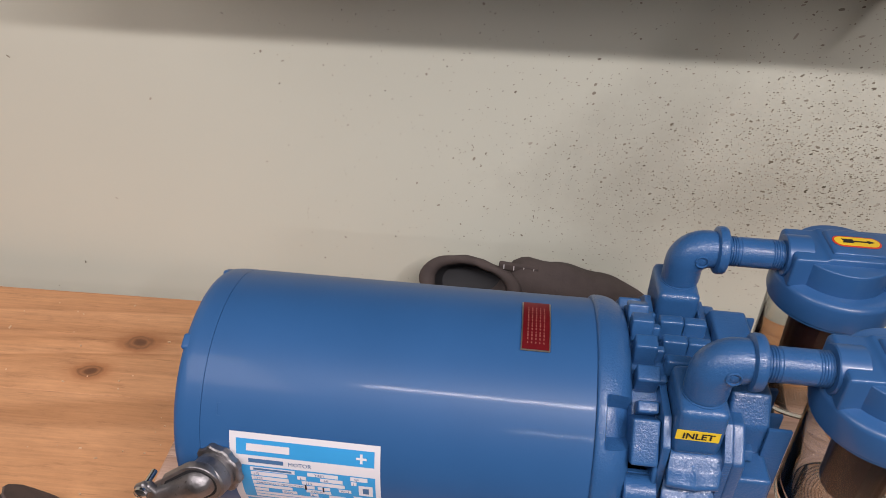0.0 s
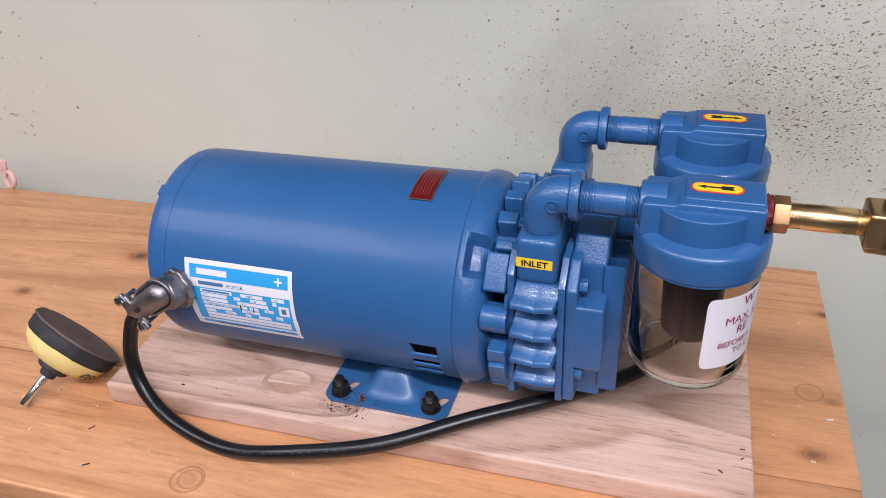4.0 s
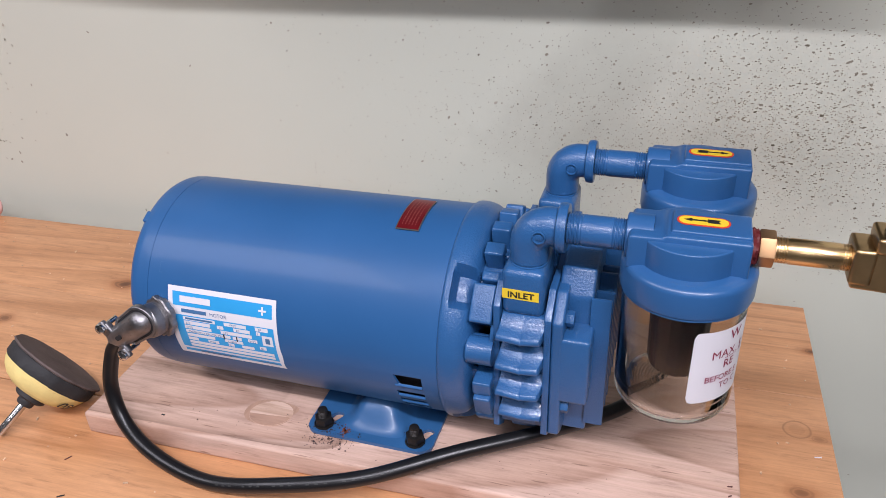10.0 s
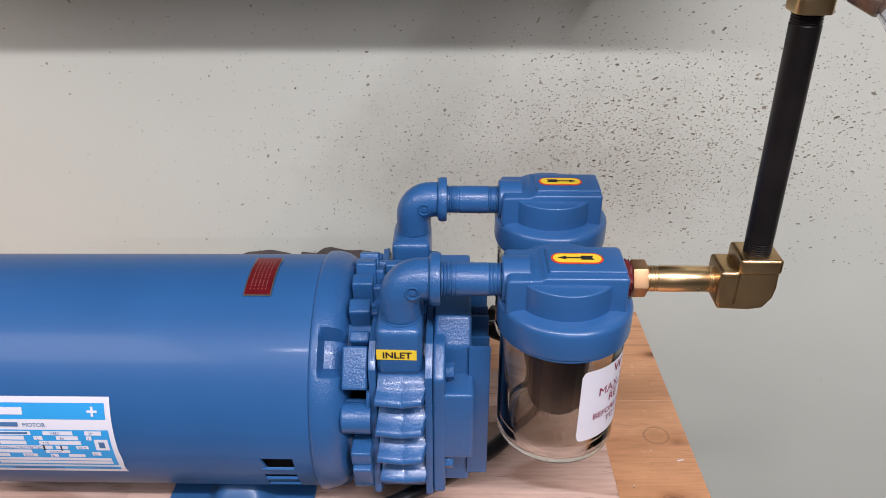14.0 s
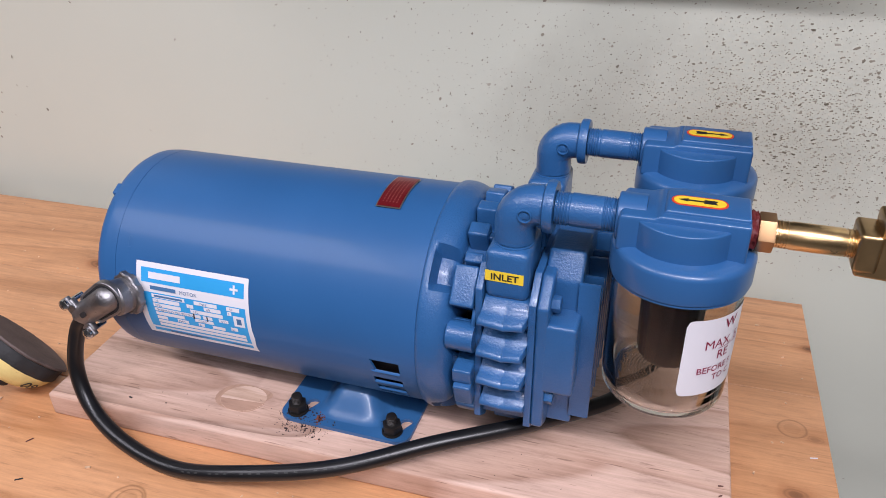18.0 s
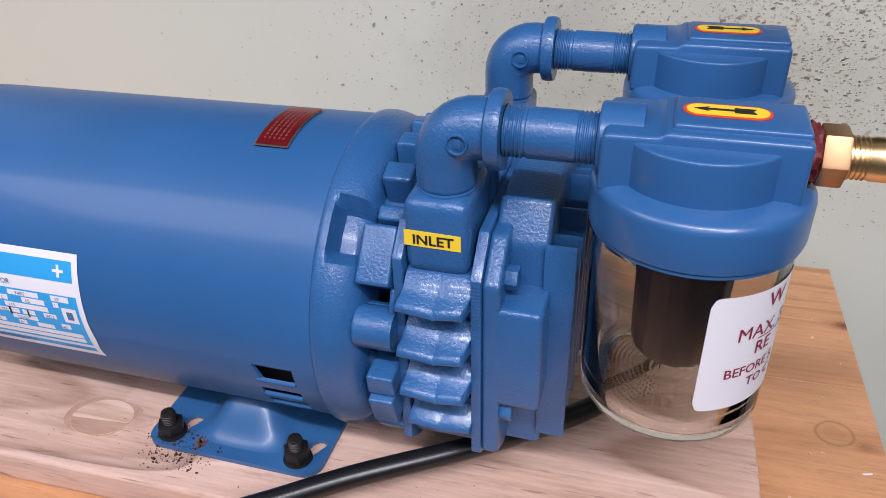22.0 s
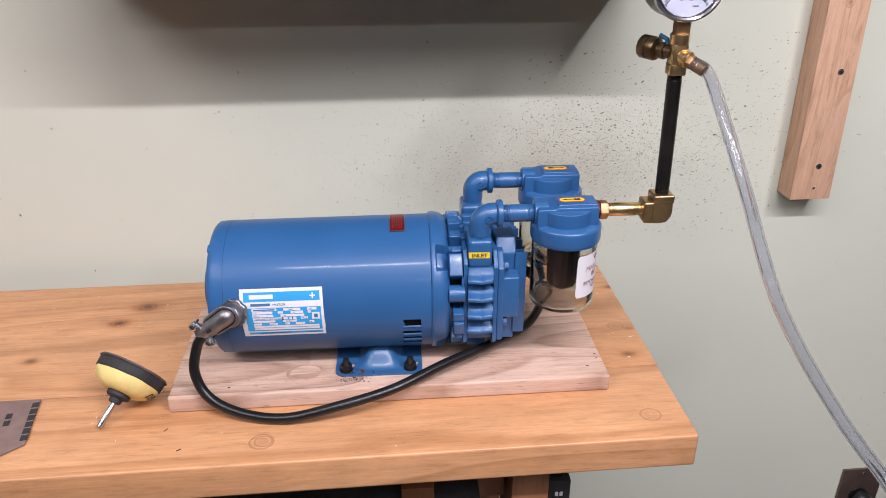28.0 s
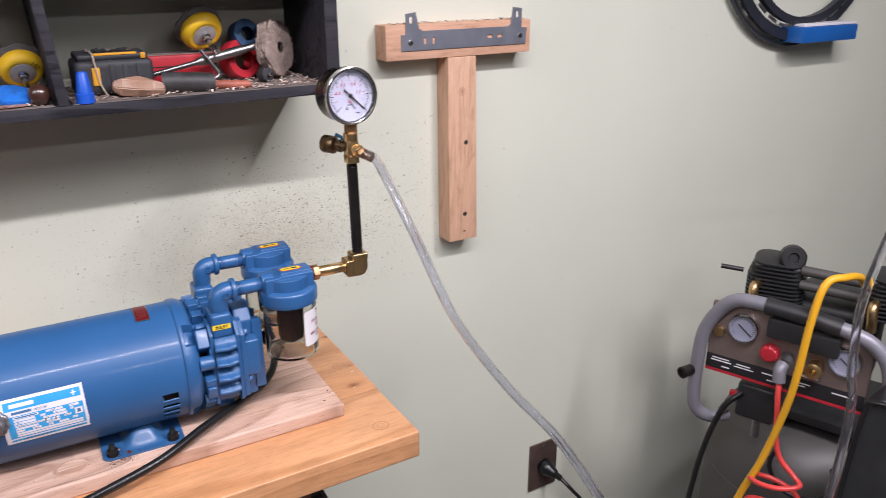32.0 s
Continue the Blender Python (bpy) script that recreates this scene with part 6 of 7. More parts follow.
for f in spl.faces:
    if f.normal.y > 0:
        f.normal_flip()
splatter = solid("wall_splatter", spl, M_FLECK, (0, 0, 1.0), "dried dark splatter flecks on the wall paint", "splatter", kind="stuff", spot=ROOM)

# T-shaped wooden bracket with a steel plate
tee = thing("wall_bracket", (0.552, 0.0, 0.988), "T-shaped fir bracket screwed to the wall, with a steel plate", "wall bracket", spot=ROOM)
part("stem", prism(B(), [(0.5243, 0.988), (0.5828, 0.988), (0.5757, 1.3142), (0.5207, 1.3142)], (0, -0.0003, 0), (1, 0, 0), (0, 0, 1), 0.0377, 0.0018), M_STRIP, tee)
part("crossbar", span(B(), (0.4070, -0.038, 1.3145), (0.687, -0.0003, 1.3690), 0.0018), M_STRIP_BAR, tee)


def steel_plate():
    bm = B()
    y = -0.0400
    outline = [(0.434, 1.3290), (0.676, 1.3290), (0.678, 1.3560), (0.6665, 1.3560), (0.6665, 1.3880), (0.6480, 1.3900), (0.6450, 1.3640), (0.6400, 1.3590), (0.4720, 1.3590), (0.4660, 1.3630), (0.4600, 1.3880), (0.4420, 1.3860), (0.4420, 1.3540), (0.4340, 1.3540)]

    def loop(pts):
        vs = [bm.verts.new((a, y, b)) for a, b in pts]
        return [bm.edges.new((vs[i], vs[(i + 1) % len(vs)])) for i in range(len(vs))]

    edges = loop(outline)
    for cx, cz, w, h in ((0.477, 1.3435, 0.0055, 0.0110), (0.493, 1.3435, 0.0055, 0.0110), (0.6020, 1.3445, 0.0105, 0.0060), (0.6220, 1.3445, 0.0105, 0.0060), (0.4510, 1.3760, 0.0055, 0.0110), (0.6570, 1.3780, 0.0055, 0.0110)):
        edges += loop([(cx + a, cz + b) for a, b in rounded(w, h, min(w, h) * 0.45, 3)])
    bmesh.ops.triangle_fill(bm, use_beauty=True, edges=edges)
    made = bmesh.ops.extrude_face_region(bm, geom=bm.faces[:])["geom"]
    bmesh.ops.translate(bm, vec=(0, 0.0018, 0), verts=[g for g in made if isinstance(g, bmesh.types.BMVert)])
    bmesh.ops.recalc_face_normals(bm, faces=bm.faces)
    return bm


M_GALV = surface("blue_grey_steel_plate", (0.31, 0.325, 0.385), 0.42, metal=0.7, vary=0.12, big=25, fine=300, relief=0.1, depth=0.0002)
splate = part("steel_plate", steel_plate(), M_GALV, tee, "blue-grey slotted steel plate", smooth=25)


def wood_screw(x, z, y, parent, r=0.0042):
    ob = part("screw", lathe(B(), [(0, 0.0), (r, 0.0), (r * 0.95, 0.0008), (r * 0.55, 0.0013), (0, 0.0014)], (x, y, z), (0, -1, 0), 20), M_STEEL, parent, "small steel screw")
    box(bm := B(), (x, y - 0.0015, z), (r * 1.1, 0.0004, r * 0.35))
    box(bm, (x, y - 0.0015, z), (r * 0.35, 0.0004, r * 1.1))
    # black cross on the head as the recess's shade
    part("recess_shade", bm, M_HOLE_SHADE, ob)


wood_screw(0.5570, 1.1680, -0.038, tee)
wood_screw(0.5560, 1.0375, -0.038, tee)
wood_screw(0.5555, 1.0055, -0.038, tee, 0.0018)
wood_screw(0.4500, 1.3415, -0.0401, tee, 0.0045)
wood_screw(0.6640, 1.3430, -0.0401, tee, 0.0045)
random.seed(33)
bits = B()
for k in range(70):
    s = random.uniform(0.0006, 0.0020)
    box(bits, (random.uniform(0.42, 0.68), random.uniform(-0.034, -0.004), 1.3700 + s * 0.3), (s * 2, s, s * 0.6), 0, Matrix.Rotation(random.uniform(0, 3), 4, "Z"))
solid("bracket_dust", bits, M_GRIT, (0.55, -0.02, 1.37), "dark sawdust lying along the bracket top", "sawdust", kind="stuff", spot=ROOM)

# wall socket plate with a plug and its cord
M_PLATE = surface("brown_bronzed_plate", (0.17, 0.115, 0.10), 0.36, metal=0.7, vary=0.15, big=30, fine=300, relief=0.05)
socket = thing("wall_socket", (0.794, 0.0, 0.385), "bronzed steel wall socket plate with a black plug", "wall socket", spot=ROOM)
part("cover_plate", span(B(), (0.756, -0.0055, 0.324), (0.833, -0.0003, 0.446), 0.0025), M_PLATE, socket)
wood_screw(0.7945, 0.436, -0.0055, socket, 0.0030)
part("receptacle", lathe(B(), disc_prof(0.0175, 0.0050, 0.0075, 0.0008), (0.7945, 0.0, 0.385), (0, -1, 0), 32), M_BLACK_RUBBER, socket)
splug = part("plug", lathe(B(), [(0, 0.007), (0.0185, 0.007), (0.0190, 0.010), (0.0180, 0.020), (0.0135, 0.028), (0.0100, 0.040), (0.0075, 0.042), (0, 0.043)], (0.7945, 0.0, 0.383), (0.25, -1, -0.18), 28), M_BLACK_RUBBER, socket, "round moulded black plug")
part("strain_relief", lathe(B(), [(0.0, 0.041)] + [(r, 0.041 + 0.004 * k + o) for k in range(4) for r, o in ((0.0072, 0.0), (0.0072, 0.0024), (0.0055, 0.0028))] + [(0.0, 0.058)], (0.7945, 0.0, 0.383), (0.25, -1, -0.18), 20), M_BLACK_RUBBER, splug)
e = Vector((0.7945, 0, 0.383)) + Vector((0.25, -1, -0.18)).normalized() * 0.056
part("flex", tube(B(), glide([e, e + Vector((0.012, -0.022, -0.018)), e + Vector((0.055, -0.035, -0.080)), e + Vector((0.11, -0.02, -0.20)), e + Vector((0.20, 0.0, -0.30)), e + Vector((0.35, 0.0, -0.318))], 8), 0.0042, 12), M_BLACK_RUBBER, socket)

# slotted dark ring with a blue block, hung high on the wall
M_RING = surface("dark_blue_grey_ring", (0.030, 0.032, 0.045), 0.4, metal=0.3, vary=0.2, big=20, fine=200, relief=0.1)
ringy = thing("hanging_ring_tool", (1.44, -0.03, 1.30), "dark slotted ring-shaped tool with a blue block, hung on the wall", "wall tool", spot=ROOM)
RC = (1.430, -0.010, 1.548)


def strap(r, y0, y1, t):
    return lathe(B(), [(r, y0), (r + t, y0), (r + t, y1), (r, y1), (r, y0)], RC, (0, -1, 0), 72)


part("hoop", strap(0.232, 0.012, 0.022, 0.022), M_RING, ringy)
part("hoop", strap(0.203, 0.020, 0.034, 0.016), M_RING, ringy)
part("hoop", strap(0.260, 0.000, 0.010, 0.006), M_RING, ringy)
for k in range(14):
    a = math.radians(200 + 11 * k)
    box(bm := B(), (RC[0] + 0.226 * math.cos(a), -0.036, RC[2] + 0.226 * math.sin(a)), (0.006, 0.004, 0.030), 0.001, Matrix.Rotation(-a, 4, "Y"))
    part("pale_slot", bm, M_ZINC, ringy)
part("blue_block", span(B(), (1.395, -0.070, 1.292), (1.590, -0.012, 1.326), 0.004), surface("blue_plastic", (0.01, 0.10, 0.36), 0.4, vary=0.1), ringy, "bright blue plastic block")
part("white_strip", span(B(), (1.402, -0.066, 1.3265), (1.584, -0.016, 1.332), 0.001), M_WHITE, ringy)
part("peg", lathe(B(), disc_prof(0.006, 0.0, 0.05, 0.001), (1.44, 0.0, 1.722), (0, -1, 0), 14), M_STEEL, ringy)

# ---- the wall shelf ----
SZ = 1.3075
M_DUST = surface("brown_grey_dust", (0.17, 0.14, 0.125), 0.9, vary=0.35, big=25, fine=500, relief=0.5, depth=0.0006)
shelf = thing("wall_shelf", (-0.11, 0.0, 1.289), "black-stained plywood wall shelf strewn with tools and wood shavings", "shelf", spot=ROOM)
part("shelf_board", span(B(), (-0.354, -0.160, 1.2945), (0.2570, -0.0004, SZ), 0.0012), M_SHELF, shelf)
part("side_panel", span(B(), (0.2574, -0.160, 1.2945), (0.2760, -0.0004, 1.467), 0.0012), M_SHELF, shelf)
part("side_panel", span(B(), (-0.3724, -0.160, 1.2945), (-0.3544, -0.0004, 1.467), 0.0012), M_SHELF, shelf)
part("divider", prism(B(), [(-0.0760, SZ + 0.0003), (-0.0640, SZ + 0.0003), (-0.0762, 1.4517), (-0.0882, 1.4517)], (0, -0.0004, 0), (1, 0, 0), (0, 0, 1), 0.1576, 0.0010), M_SHELF, shelf, "leaning black plywood divider")
# top board is out of view, set low to shade the shelf's inside
part("unseen_top_board", span(B(), (-0.354, -0.160, 1.4520), (0.2570, -0.0004, 1.467), 0.0012), M_SHELF, shelf)
part("dust_film", span(B(), (-0.353, -0.154, SZ), (-0.0800, -0.002, SZ + 0.0006)), M_DUST, shelf, "brown dust on the shelf")
part("dust_film", span(B(), (-0.0595, -0.154, SZ), (0.2560, -0.002, SZ + 0.0006)), M_DUST, shelf, "brown dust on the shelf")
for x in (0.257,):
    part("bracket_clip", span(B(), (x, -0.150, 1.2755), (x + 0.010, -0.120, 1.2943), 0.002), M_HOOK, shelf)


def sink(name, at, label, category):
    return thing(name, at, label, category, spot=ROOM)


# shellac can: metal body, wrapped print, rim
CANX, CANY, CANR = -0.2680, -0.0850, 0.0415
M_BROWN_INK = surface("brown_print", (0.115, 0.065, 0.060), 0.4, vary=0.08, relief=0.0)
can = sink("shellac_can", (CANX, CANY, SZ), "white and brown metal can of clear shellac on the shelf", "paint can")
part("can_body", lathe(B(), [(0, 0.001), (CANR, 0.001), (CANR + 0.0012, 0.002), (CANR + 0.0012, 0.0045), (CANR, 0.006), (CANR, 0.104), (CANR + 0.0012, 0.1055), (CANR + 0.0012, 0.108), (CANR - 0.003, 0.1085), (CANR - 0.004, 0.106), (0, 0.106)], (CANX, CANY, SZ), (0, 0, 1), 64), M_OFF_WHITE, can)


def can_patch(name, x, z, w, h, mat, lift, a0):
    return part(name, wrapped(moved(sheet(w, h, max(2, int(w / 0.004)), 3, x, z), Matrix.Translation((0, 0, lift))), CANX, CANY, CANR, SZ, math.radians(a0)), mat, can)


def can_text(name, items, mat, lift, a0):
    bm = B()
    for text, x, z, size in items:
        join(bm, moved(letters(text, size, "CENTER"), Matrix.Translation((x, z, lift))))
    return part(name, wrapped(bm, CANX, CANY, CANR, SZ, math.radians(a0)), mat, can)


can_patch("brown_panel", -0.0230, 0.0080, 0.0460, 0.0840, M_BROWN_INK, 0.0003, -6)
can_text("lettering", [("GOMME-", 0.0, 0.0640, 0.0125), ("LAQUE", 0.0, 0.0530, 0.0125), ("DANGER", -0.0085, 0.0128, 0.0050), ("473 mL", 0.0135, 0.0100, 0.0052)], M_WHITE, 0.0006, -6)
for k, (x, z, w) in enumerate(((-0.018, 0.0485, 0.036), (-0.008, 0.0440, 0.028), (-0.012, 0.0405, 0.032), (-0.004, 0.0365, 0.024), (0.0, 0.0325, 0.020), (-0.016, 0.0770, 0.030))):
    can_patch("print_bar", x, z, w, 0.0018 if k < 5 else 0.0055, M_YELLOW if k in (1, 2) else M_WHITE, 0.0006, -6)
can_patch("clear_tag", 0.0080, 0.0205, 0.0120, 0.0048, M_WHITE, 0.0006, -6)
can_text("tag_lettering", [("CLAIR", 0.0140, 0.0213, 0.0036)], M_BROWN_INK, 0.0009, -6)
part("hazard_mark", wrapped(moved(prism(B(), [(0.0078 * math.cos(math.radians(45 * k + 22)), 0.0078 * math.sin(math.radians(45 * k + 22))) for k in range(8)], (-0.0095, 0.0255, 0.0), (1, 0, 0), (0, 1, 0), 0.0003), Matrix.Translation((0, 0, 0.0004))), CANX, CANY, CANR, SZ, math.radians(-6)), M_WHITE, can)
for k in range(36):
    can_patch("small_print", 0.0262, 0.090 - 0.0021 * k, 0.011 + 0.004 * ((k * 7) % 4) / 3, 0.0007, M_BLACK_INK if k not in (27, 28) else M_ORANGE_EDGE, 0.0004, -6)


M_SCALLOP = surface("grey_abrasive_edge", (0.11, 0.105, 0.11), 0.8, vary=0.35, big=60, fine=500, relief=0.5)


M_PLATE_GREY = surface("worn_grey_plate", (0.42, 0.40, 0.39), 0.5, metal=0.2, vary=0.2, big=80, relief=0.1)


def backing_pad(name, c, axis, r, label, number=False, skirt=True, dark=True):
    """A yellow moulded backing pad seen from its hub side: rounded body, white plate, steel hub and shank."""
    ob = sink(name, (c[0], c[1], SZ), label, "sanding pad")
    a = Vector(axis).normalized()
    part("pad_body", lathe(B(), [(0, -0.012), (r * 0.93, -0.012), (r, -0.009), (r * 0.995, -0.004), (r * 0.94, 0.0010), (r * 0.86, 0.0038), (r * 0.76, 0.0050), (r * 0.66, 0.0050), (r * 0.60, 0.0042), (0, 0.0042)], c, a, 64), M_PAD_YELLOW, ob, "worn yellow moulded pad")
    if skirt:
        part("pad_plate", lathe(B(), [(0, 0.0040), (r * 0.57, 0.0040), (r * 0.57, 0.0049), (r * 0.25, 0.0056), (0, 0.0056)], c, a, 40), M_OFF_WHITE if r > 0.03 else M_PLATE_GREY, ob)
    if dark:
        part("abrasive_edge", lathe(B(), [(0, -0.0165), (r * 1.13, -0.0165), (r * 1.15, -0.0140), (r * 1.00, -0.0118), (0, -0.0118)], c, a, 48, lambda i, t, q: q * (1 + 0.035 * math.sin(9 * t) * (1 if 1 <= i <= 2 else 0))), M_SCALLOP, ob, "scalloped grey abrasive edge")
    part("hub", lathe(B(), [(0, 0.0050), (r * 0.24, 0.0052), (r * 0.24, 0.0090), (r * 0.17, 0.0100), (r * 0.17, 0.0140), (0, 0.0145)], c, a, 28), M_STEEL, ob)
    part("shank", lathe(B(), disc_prof(0.0032, 0.012, 0.040, 0.0005), c, a, 16), M_STEEL, ob)
    if number:
        mk = letters("180", 0.0090, "CENTER")
        d, u, v = axes(a)
        for q in mk.verts:
            t = math.radians(40) - q.co.x / (r * 0.8)
            rr = r * 0.60 + q.co.y
            q.co = Vector(c) + d * (0.0058 - 0.030 * max(0.0, rr / r - 0.78) ** 1.3) + (u * math.cos(t) + v * math.sin(t)) * rr
        part("pen_mark", mk, M_BLACK_INK, ob)
    return ob


backing_pad("backing_pad", (-0.1920, -0.060, 1.3470), (0.05, -0.84, -0.54), 0.0375, "large yellow backing pad with white plate, leaning on the wall", dark=False)
backing_pad("small_backing_pad", (-0.1030, -0.066, 1.3395), (0.05, -0.82, -0.57), 0.0255, "small yellow backing pad marked 180, leaning on the wall", number=True)
backing_pad("upper_backing_pad", (0.1190, -0.070, 1.3740), (0.20, -0.78, -0.59), 0.0280, "yellow backing pad resting on a steel mandrel", dark=True)

# blue scrubbing pad on brown abrasive discs
for k, (x, y, r) in enumerate(((-0.146, -0.108, 0.046), (-0.128, -0.100, 0.048))):
    solid("abrasive_disc", lathe(B(), [(0, 0), (r, 0), (r, 0.0012), (0, 0.0014)], (x, y, SZ + 0.0008 + 0.0028 * k), (0.04, -0.03, 1), 48, lambda i, t, q: q * (1 + 0.02 * math.sin(4 * t))), surface("pinkish_abrasive_%s" % "ab"[k], (0.30, 0.165, 0.15) if k else (0.12, 0.075, 0.07), 0.85, vary=0.2, big=60, fine=800, relief=0.4), (x, y, SZ), "worn reddish brown abrasive disc lying on the shelf", "abrasive disc", spot=ROOM)
M_SCRUB = surface("blue_scrub_foam", (0.006, 0.155, 0.62), 0.8, vary=0.25, big=120, fine=500, relief=0.9, depth=0.0022)
scrub = moved(prism(B(), [(-0.016, -0.024), (0.004, -0.027), (0.030, -0.026), (0.043, -0.010), (0.040, 0.004), (0.014, 0.024), (-0.012, 0.019), (-0.040, 0.022), (-0.044, 0.010), (-0.030, -0.008)], (0, 0, -0.0035), (1, 0, 0), (0, 1, 0), 0.0070, 0.0018, 3), pose(-0.130, -0.112, SZ + 0.0125, 13, 4, 0))
solid("scrubbing_pad", scrub, M_SCRUB, (-0.128, -0.12, SZ + 0.007), "bright blue coarse scrubbing pad lying on abrasive discs", "scrubbing pad", spot=ROOM)
solid("wooden_ball", lathe(B(), [(0.0126 * math.sin(math.pi * k / 24), 0.0126 - 0.0126 * math.cos(math.pi * k / 24)) for k in range(25)], (-0.0930, -0.1390, SZ + 0.0006), (0, 0, 1), 40), surface("dark_brown_varnish", (0.055, 0.024, 0.018), 0.25, vary=0.2, big=60, relief=0.02, coat=0.5), (-0.093, -0.139, SZ), "dark brown varnished ball in front of the divider", "ball", spot=ROOM)
solid("rubber_offcut", prism(B(), [(-0.335, -0.150), (-0.262, -0.154), (-0.240, -0.151), (-0.236, -0.146), (-0.228, -0.144), (-0.240, -0.128), (-0.335, -0.120)], (0, 0, SZ + 0.0007), (1, 0, 0), (0, 1, 0), 0.0050, 0.0015), M_HOOK, (-0.3, -0.14, SZ), "flat black rubber offcut with torn end on the shelf", "offcut", spot=ROOM)

# blue moulded cone
M_BLUE_CONE = surface("blue_cone_plastic", (0.010, 0.085, 0.50), 0.4, vary=0.06, relief=0.02)
solid("blue_cone", lathe(B(), [(0, 0.0005), (0.0104, 0.0005), (0.0108, 0.001), (0.0104, 0.0115), (0.0092, 0.0122), (0.0060, 0.0350), (0.0048, 0.0365), (0.0044, 0.0340), (0, 0.0330)], (-0.0455, -0.1470, SZ), (0, 0, 1), 36), M_BLUE_CONE, (-0.0455, -0.147, SZ), "blue plastic tapered cone standing on the shelf edge", "cone", spot=ROOM)

# black and yellow power tool battery
batt = sink("tool_battery", (-0.002, -0.080, SZ), "black and yellow power tool battery with a rubber band", "battery")
M_ORANGE_TRIM = surface("dusty_orange_plastic", (0.66, 0.30, 0.02), 0.5, vary=0.2, big=40, relief=0.1)
M_CASE = surface("dusty_black_plastic", (0.026, 0.027, 0.032), 0.6, vary=0.35, big=40, fine=300, relief=0.3, depth=0.0005, dirt=(0.16, 0.13, 0.12), dirt_at=0.63)
part("battery_body", span(B(), (-0.0500, -0.112, SZ + 0.001), (0.0430, -0.046, SZ + 0.0440), 0.009, 4), M_CASE, batt)
part("battery_head", span(B(), (-0.0450, -0.108, SZ + 0.0430), (0.0380, -0.050, SZ + 0.0515), 0.004, 3), M_CASE, batt)
part("yellow_panel", span(B(), (-0.0300, -0.1135, SZ + 0.014), (-0.0210, -0.1115, SZ + 0.036), 0.0008), M_ORANGE_TRIM, batt)
part("yellow_panel", span(B(), (-0.0250, -0.1085, SZ + 0.0495), (0.0250, -0.1030, SZ + 0.0522), 0.0008), M_ORANGE_TRIM, batt)
for bx in (-0.010, 0.006, 0.022):
    part("rib", span(B(), (bx, -0.1130, SZ + 0.004), (bx + 0.006, -0.1100, SZ + 0.0385), 0.0010), M_CASE, batt)
part("yellow_latch", span(B(), (0.0290, -0.1095, SZ + 0.044), (0.0350, -0.1060, SZ + 0.051), 0.0008), M_ORANGE_TRIM, batt)
part("rubber_band", tube(B(), glide([(-0.0280, -0.060, SZ + 0.0530), (-0.0270, -0.1100, SZ + 0.0515), (-0.0260, -0.1145, SZ + 0.040), (-0.0220, -0.1150, SZ + 0.015), (-0.0160, -0.1170, SZ + 0.0015)], 6), 0.0010, 8), surface("pale_rubber", (0.55, 0.45, 0.33), 0.6), batt)

random.seed(17)
for k in range(7):
    sx, sy = -0.028 + 0.008 * k, -0.092 + 0.012 * random.random()
    bm = prism(B(), [(random.uniform(0.6, 1.3) * 0.008 * math.cos(t), random.uniform(0.5, 1.2) * 0.004 * math.sin(t)) for t in [2 * math.pi * j / 7 for j in range(7)]], (0, 0, 0), (1, 0, 0), (0, 1, 0), 0.0010)
    solid("rubber_scrap", moved(bm, pose(sx, sy, SZ + 0.0530 + 0.0012 * (k % 2), random.uniform(-8, 8), random.uniform(-10, 10), random.uniform(0, 90))), M_HOOK if k % 3 else M_DUST, (sx, sy, SZ + 0.0530), "curled dark rubber scrap lying on the battery", "scrap", group="scraps on the battery", spot=ROOM)

# tan wooden wedge
def wedge():
    bm = lathe(B(), [(0, -0.031), (0.0075, -0.0290), (0.0122, -0.0200), (0.0138, 0.0), (0.0125, 0.0180), (0.0080, 0.0300), (0, 0.0330)], (0, 0, 0), (1, 0, 0), 7, lambda i, a, r: r * (1 + 0.16 * math.sin(2.3 * i + 3 * a) + 0.08 * math.cos(5 * a)))
    bmesh.ops.bevel(bm, geom=bm.edges[:], offset=0.0012, segments=2, affect="EDGES")
    for v in bm.verts:
        v.co.z = max(-0.0102, v.co.z)
    return moved(bm, pose(0.0180, -0.1300, SZ + 0.0112, 0, 6, -8))


solid("carved_wood_block", wedge(), wood("tan_carved_wood", (0.38, 0.23, 0.16), (0.33, 0.19, 0.13), (0.22, 0.12, 0.08), "X", 0.38, bands=12), (0.018, -0.13, SZ), "tan faceted piece of carved wood on the shelf", "wood block", spot=ROOM, smooth=20)

# black rubber hose stub, orange pencil stub
stub = tube(B(), [(0.0490, -0.1240, SZ + 0.0130), (0.0620, -0.1270, SZ + 0.0135), (0.0900, -0.1310, SZ + 0.0120), (0.1110, -0.1340, SZ + 0.0105)], lambda s: 0.0132 - 0.002 * s + 0.0012 * math.sin(s * 20) + 0.0016 * (s < 0.12), 20)
solid("hose_stub", stub, surface("dusty_grey_rubber", (0.032, 0.031, 0.032), 0.55, vary=0.4, big=60, fine=400, relief=0.5, depth=0.0006), (0.08, -0.129, SZ), "short black rubber hose stub on the shelf", "hose stub", spot=ROOM)
solid("orange_crayon", tube(B(), [(0.1080, -0.1220, SZ + 0.0062), (0.1300, -0.1290, SZ + 0.0058), (0.1530, -0.1370, SZ + 0.0052), (0.1580, -0.1385, SZ + 0.0050)], lambda s: 0.0056 - 0.0025 * max(0, s - 0.8) * 5, 16), surface("dull_orange_wax", (0.33, 0.095, 0.06), 0.5, vary=0.25, big=80), (0.13, -0.13, SZ), "dull orange marking crayon among shavings", "crayon", spot=ROOM)

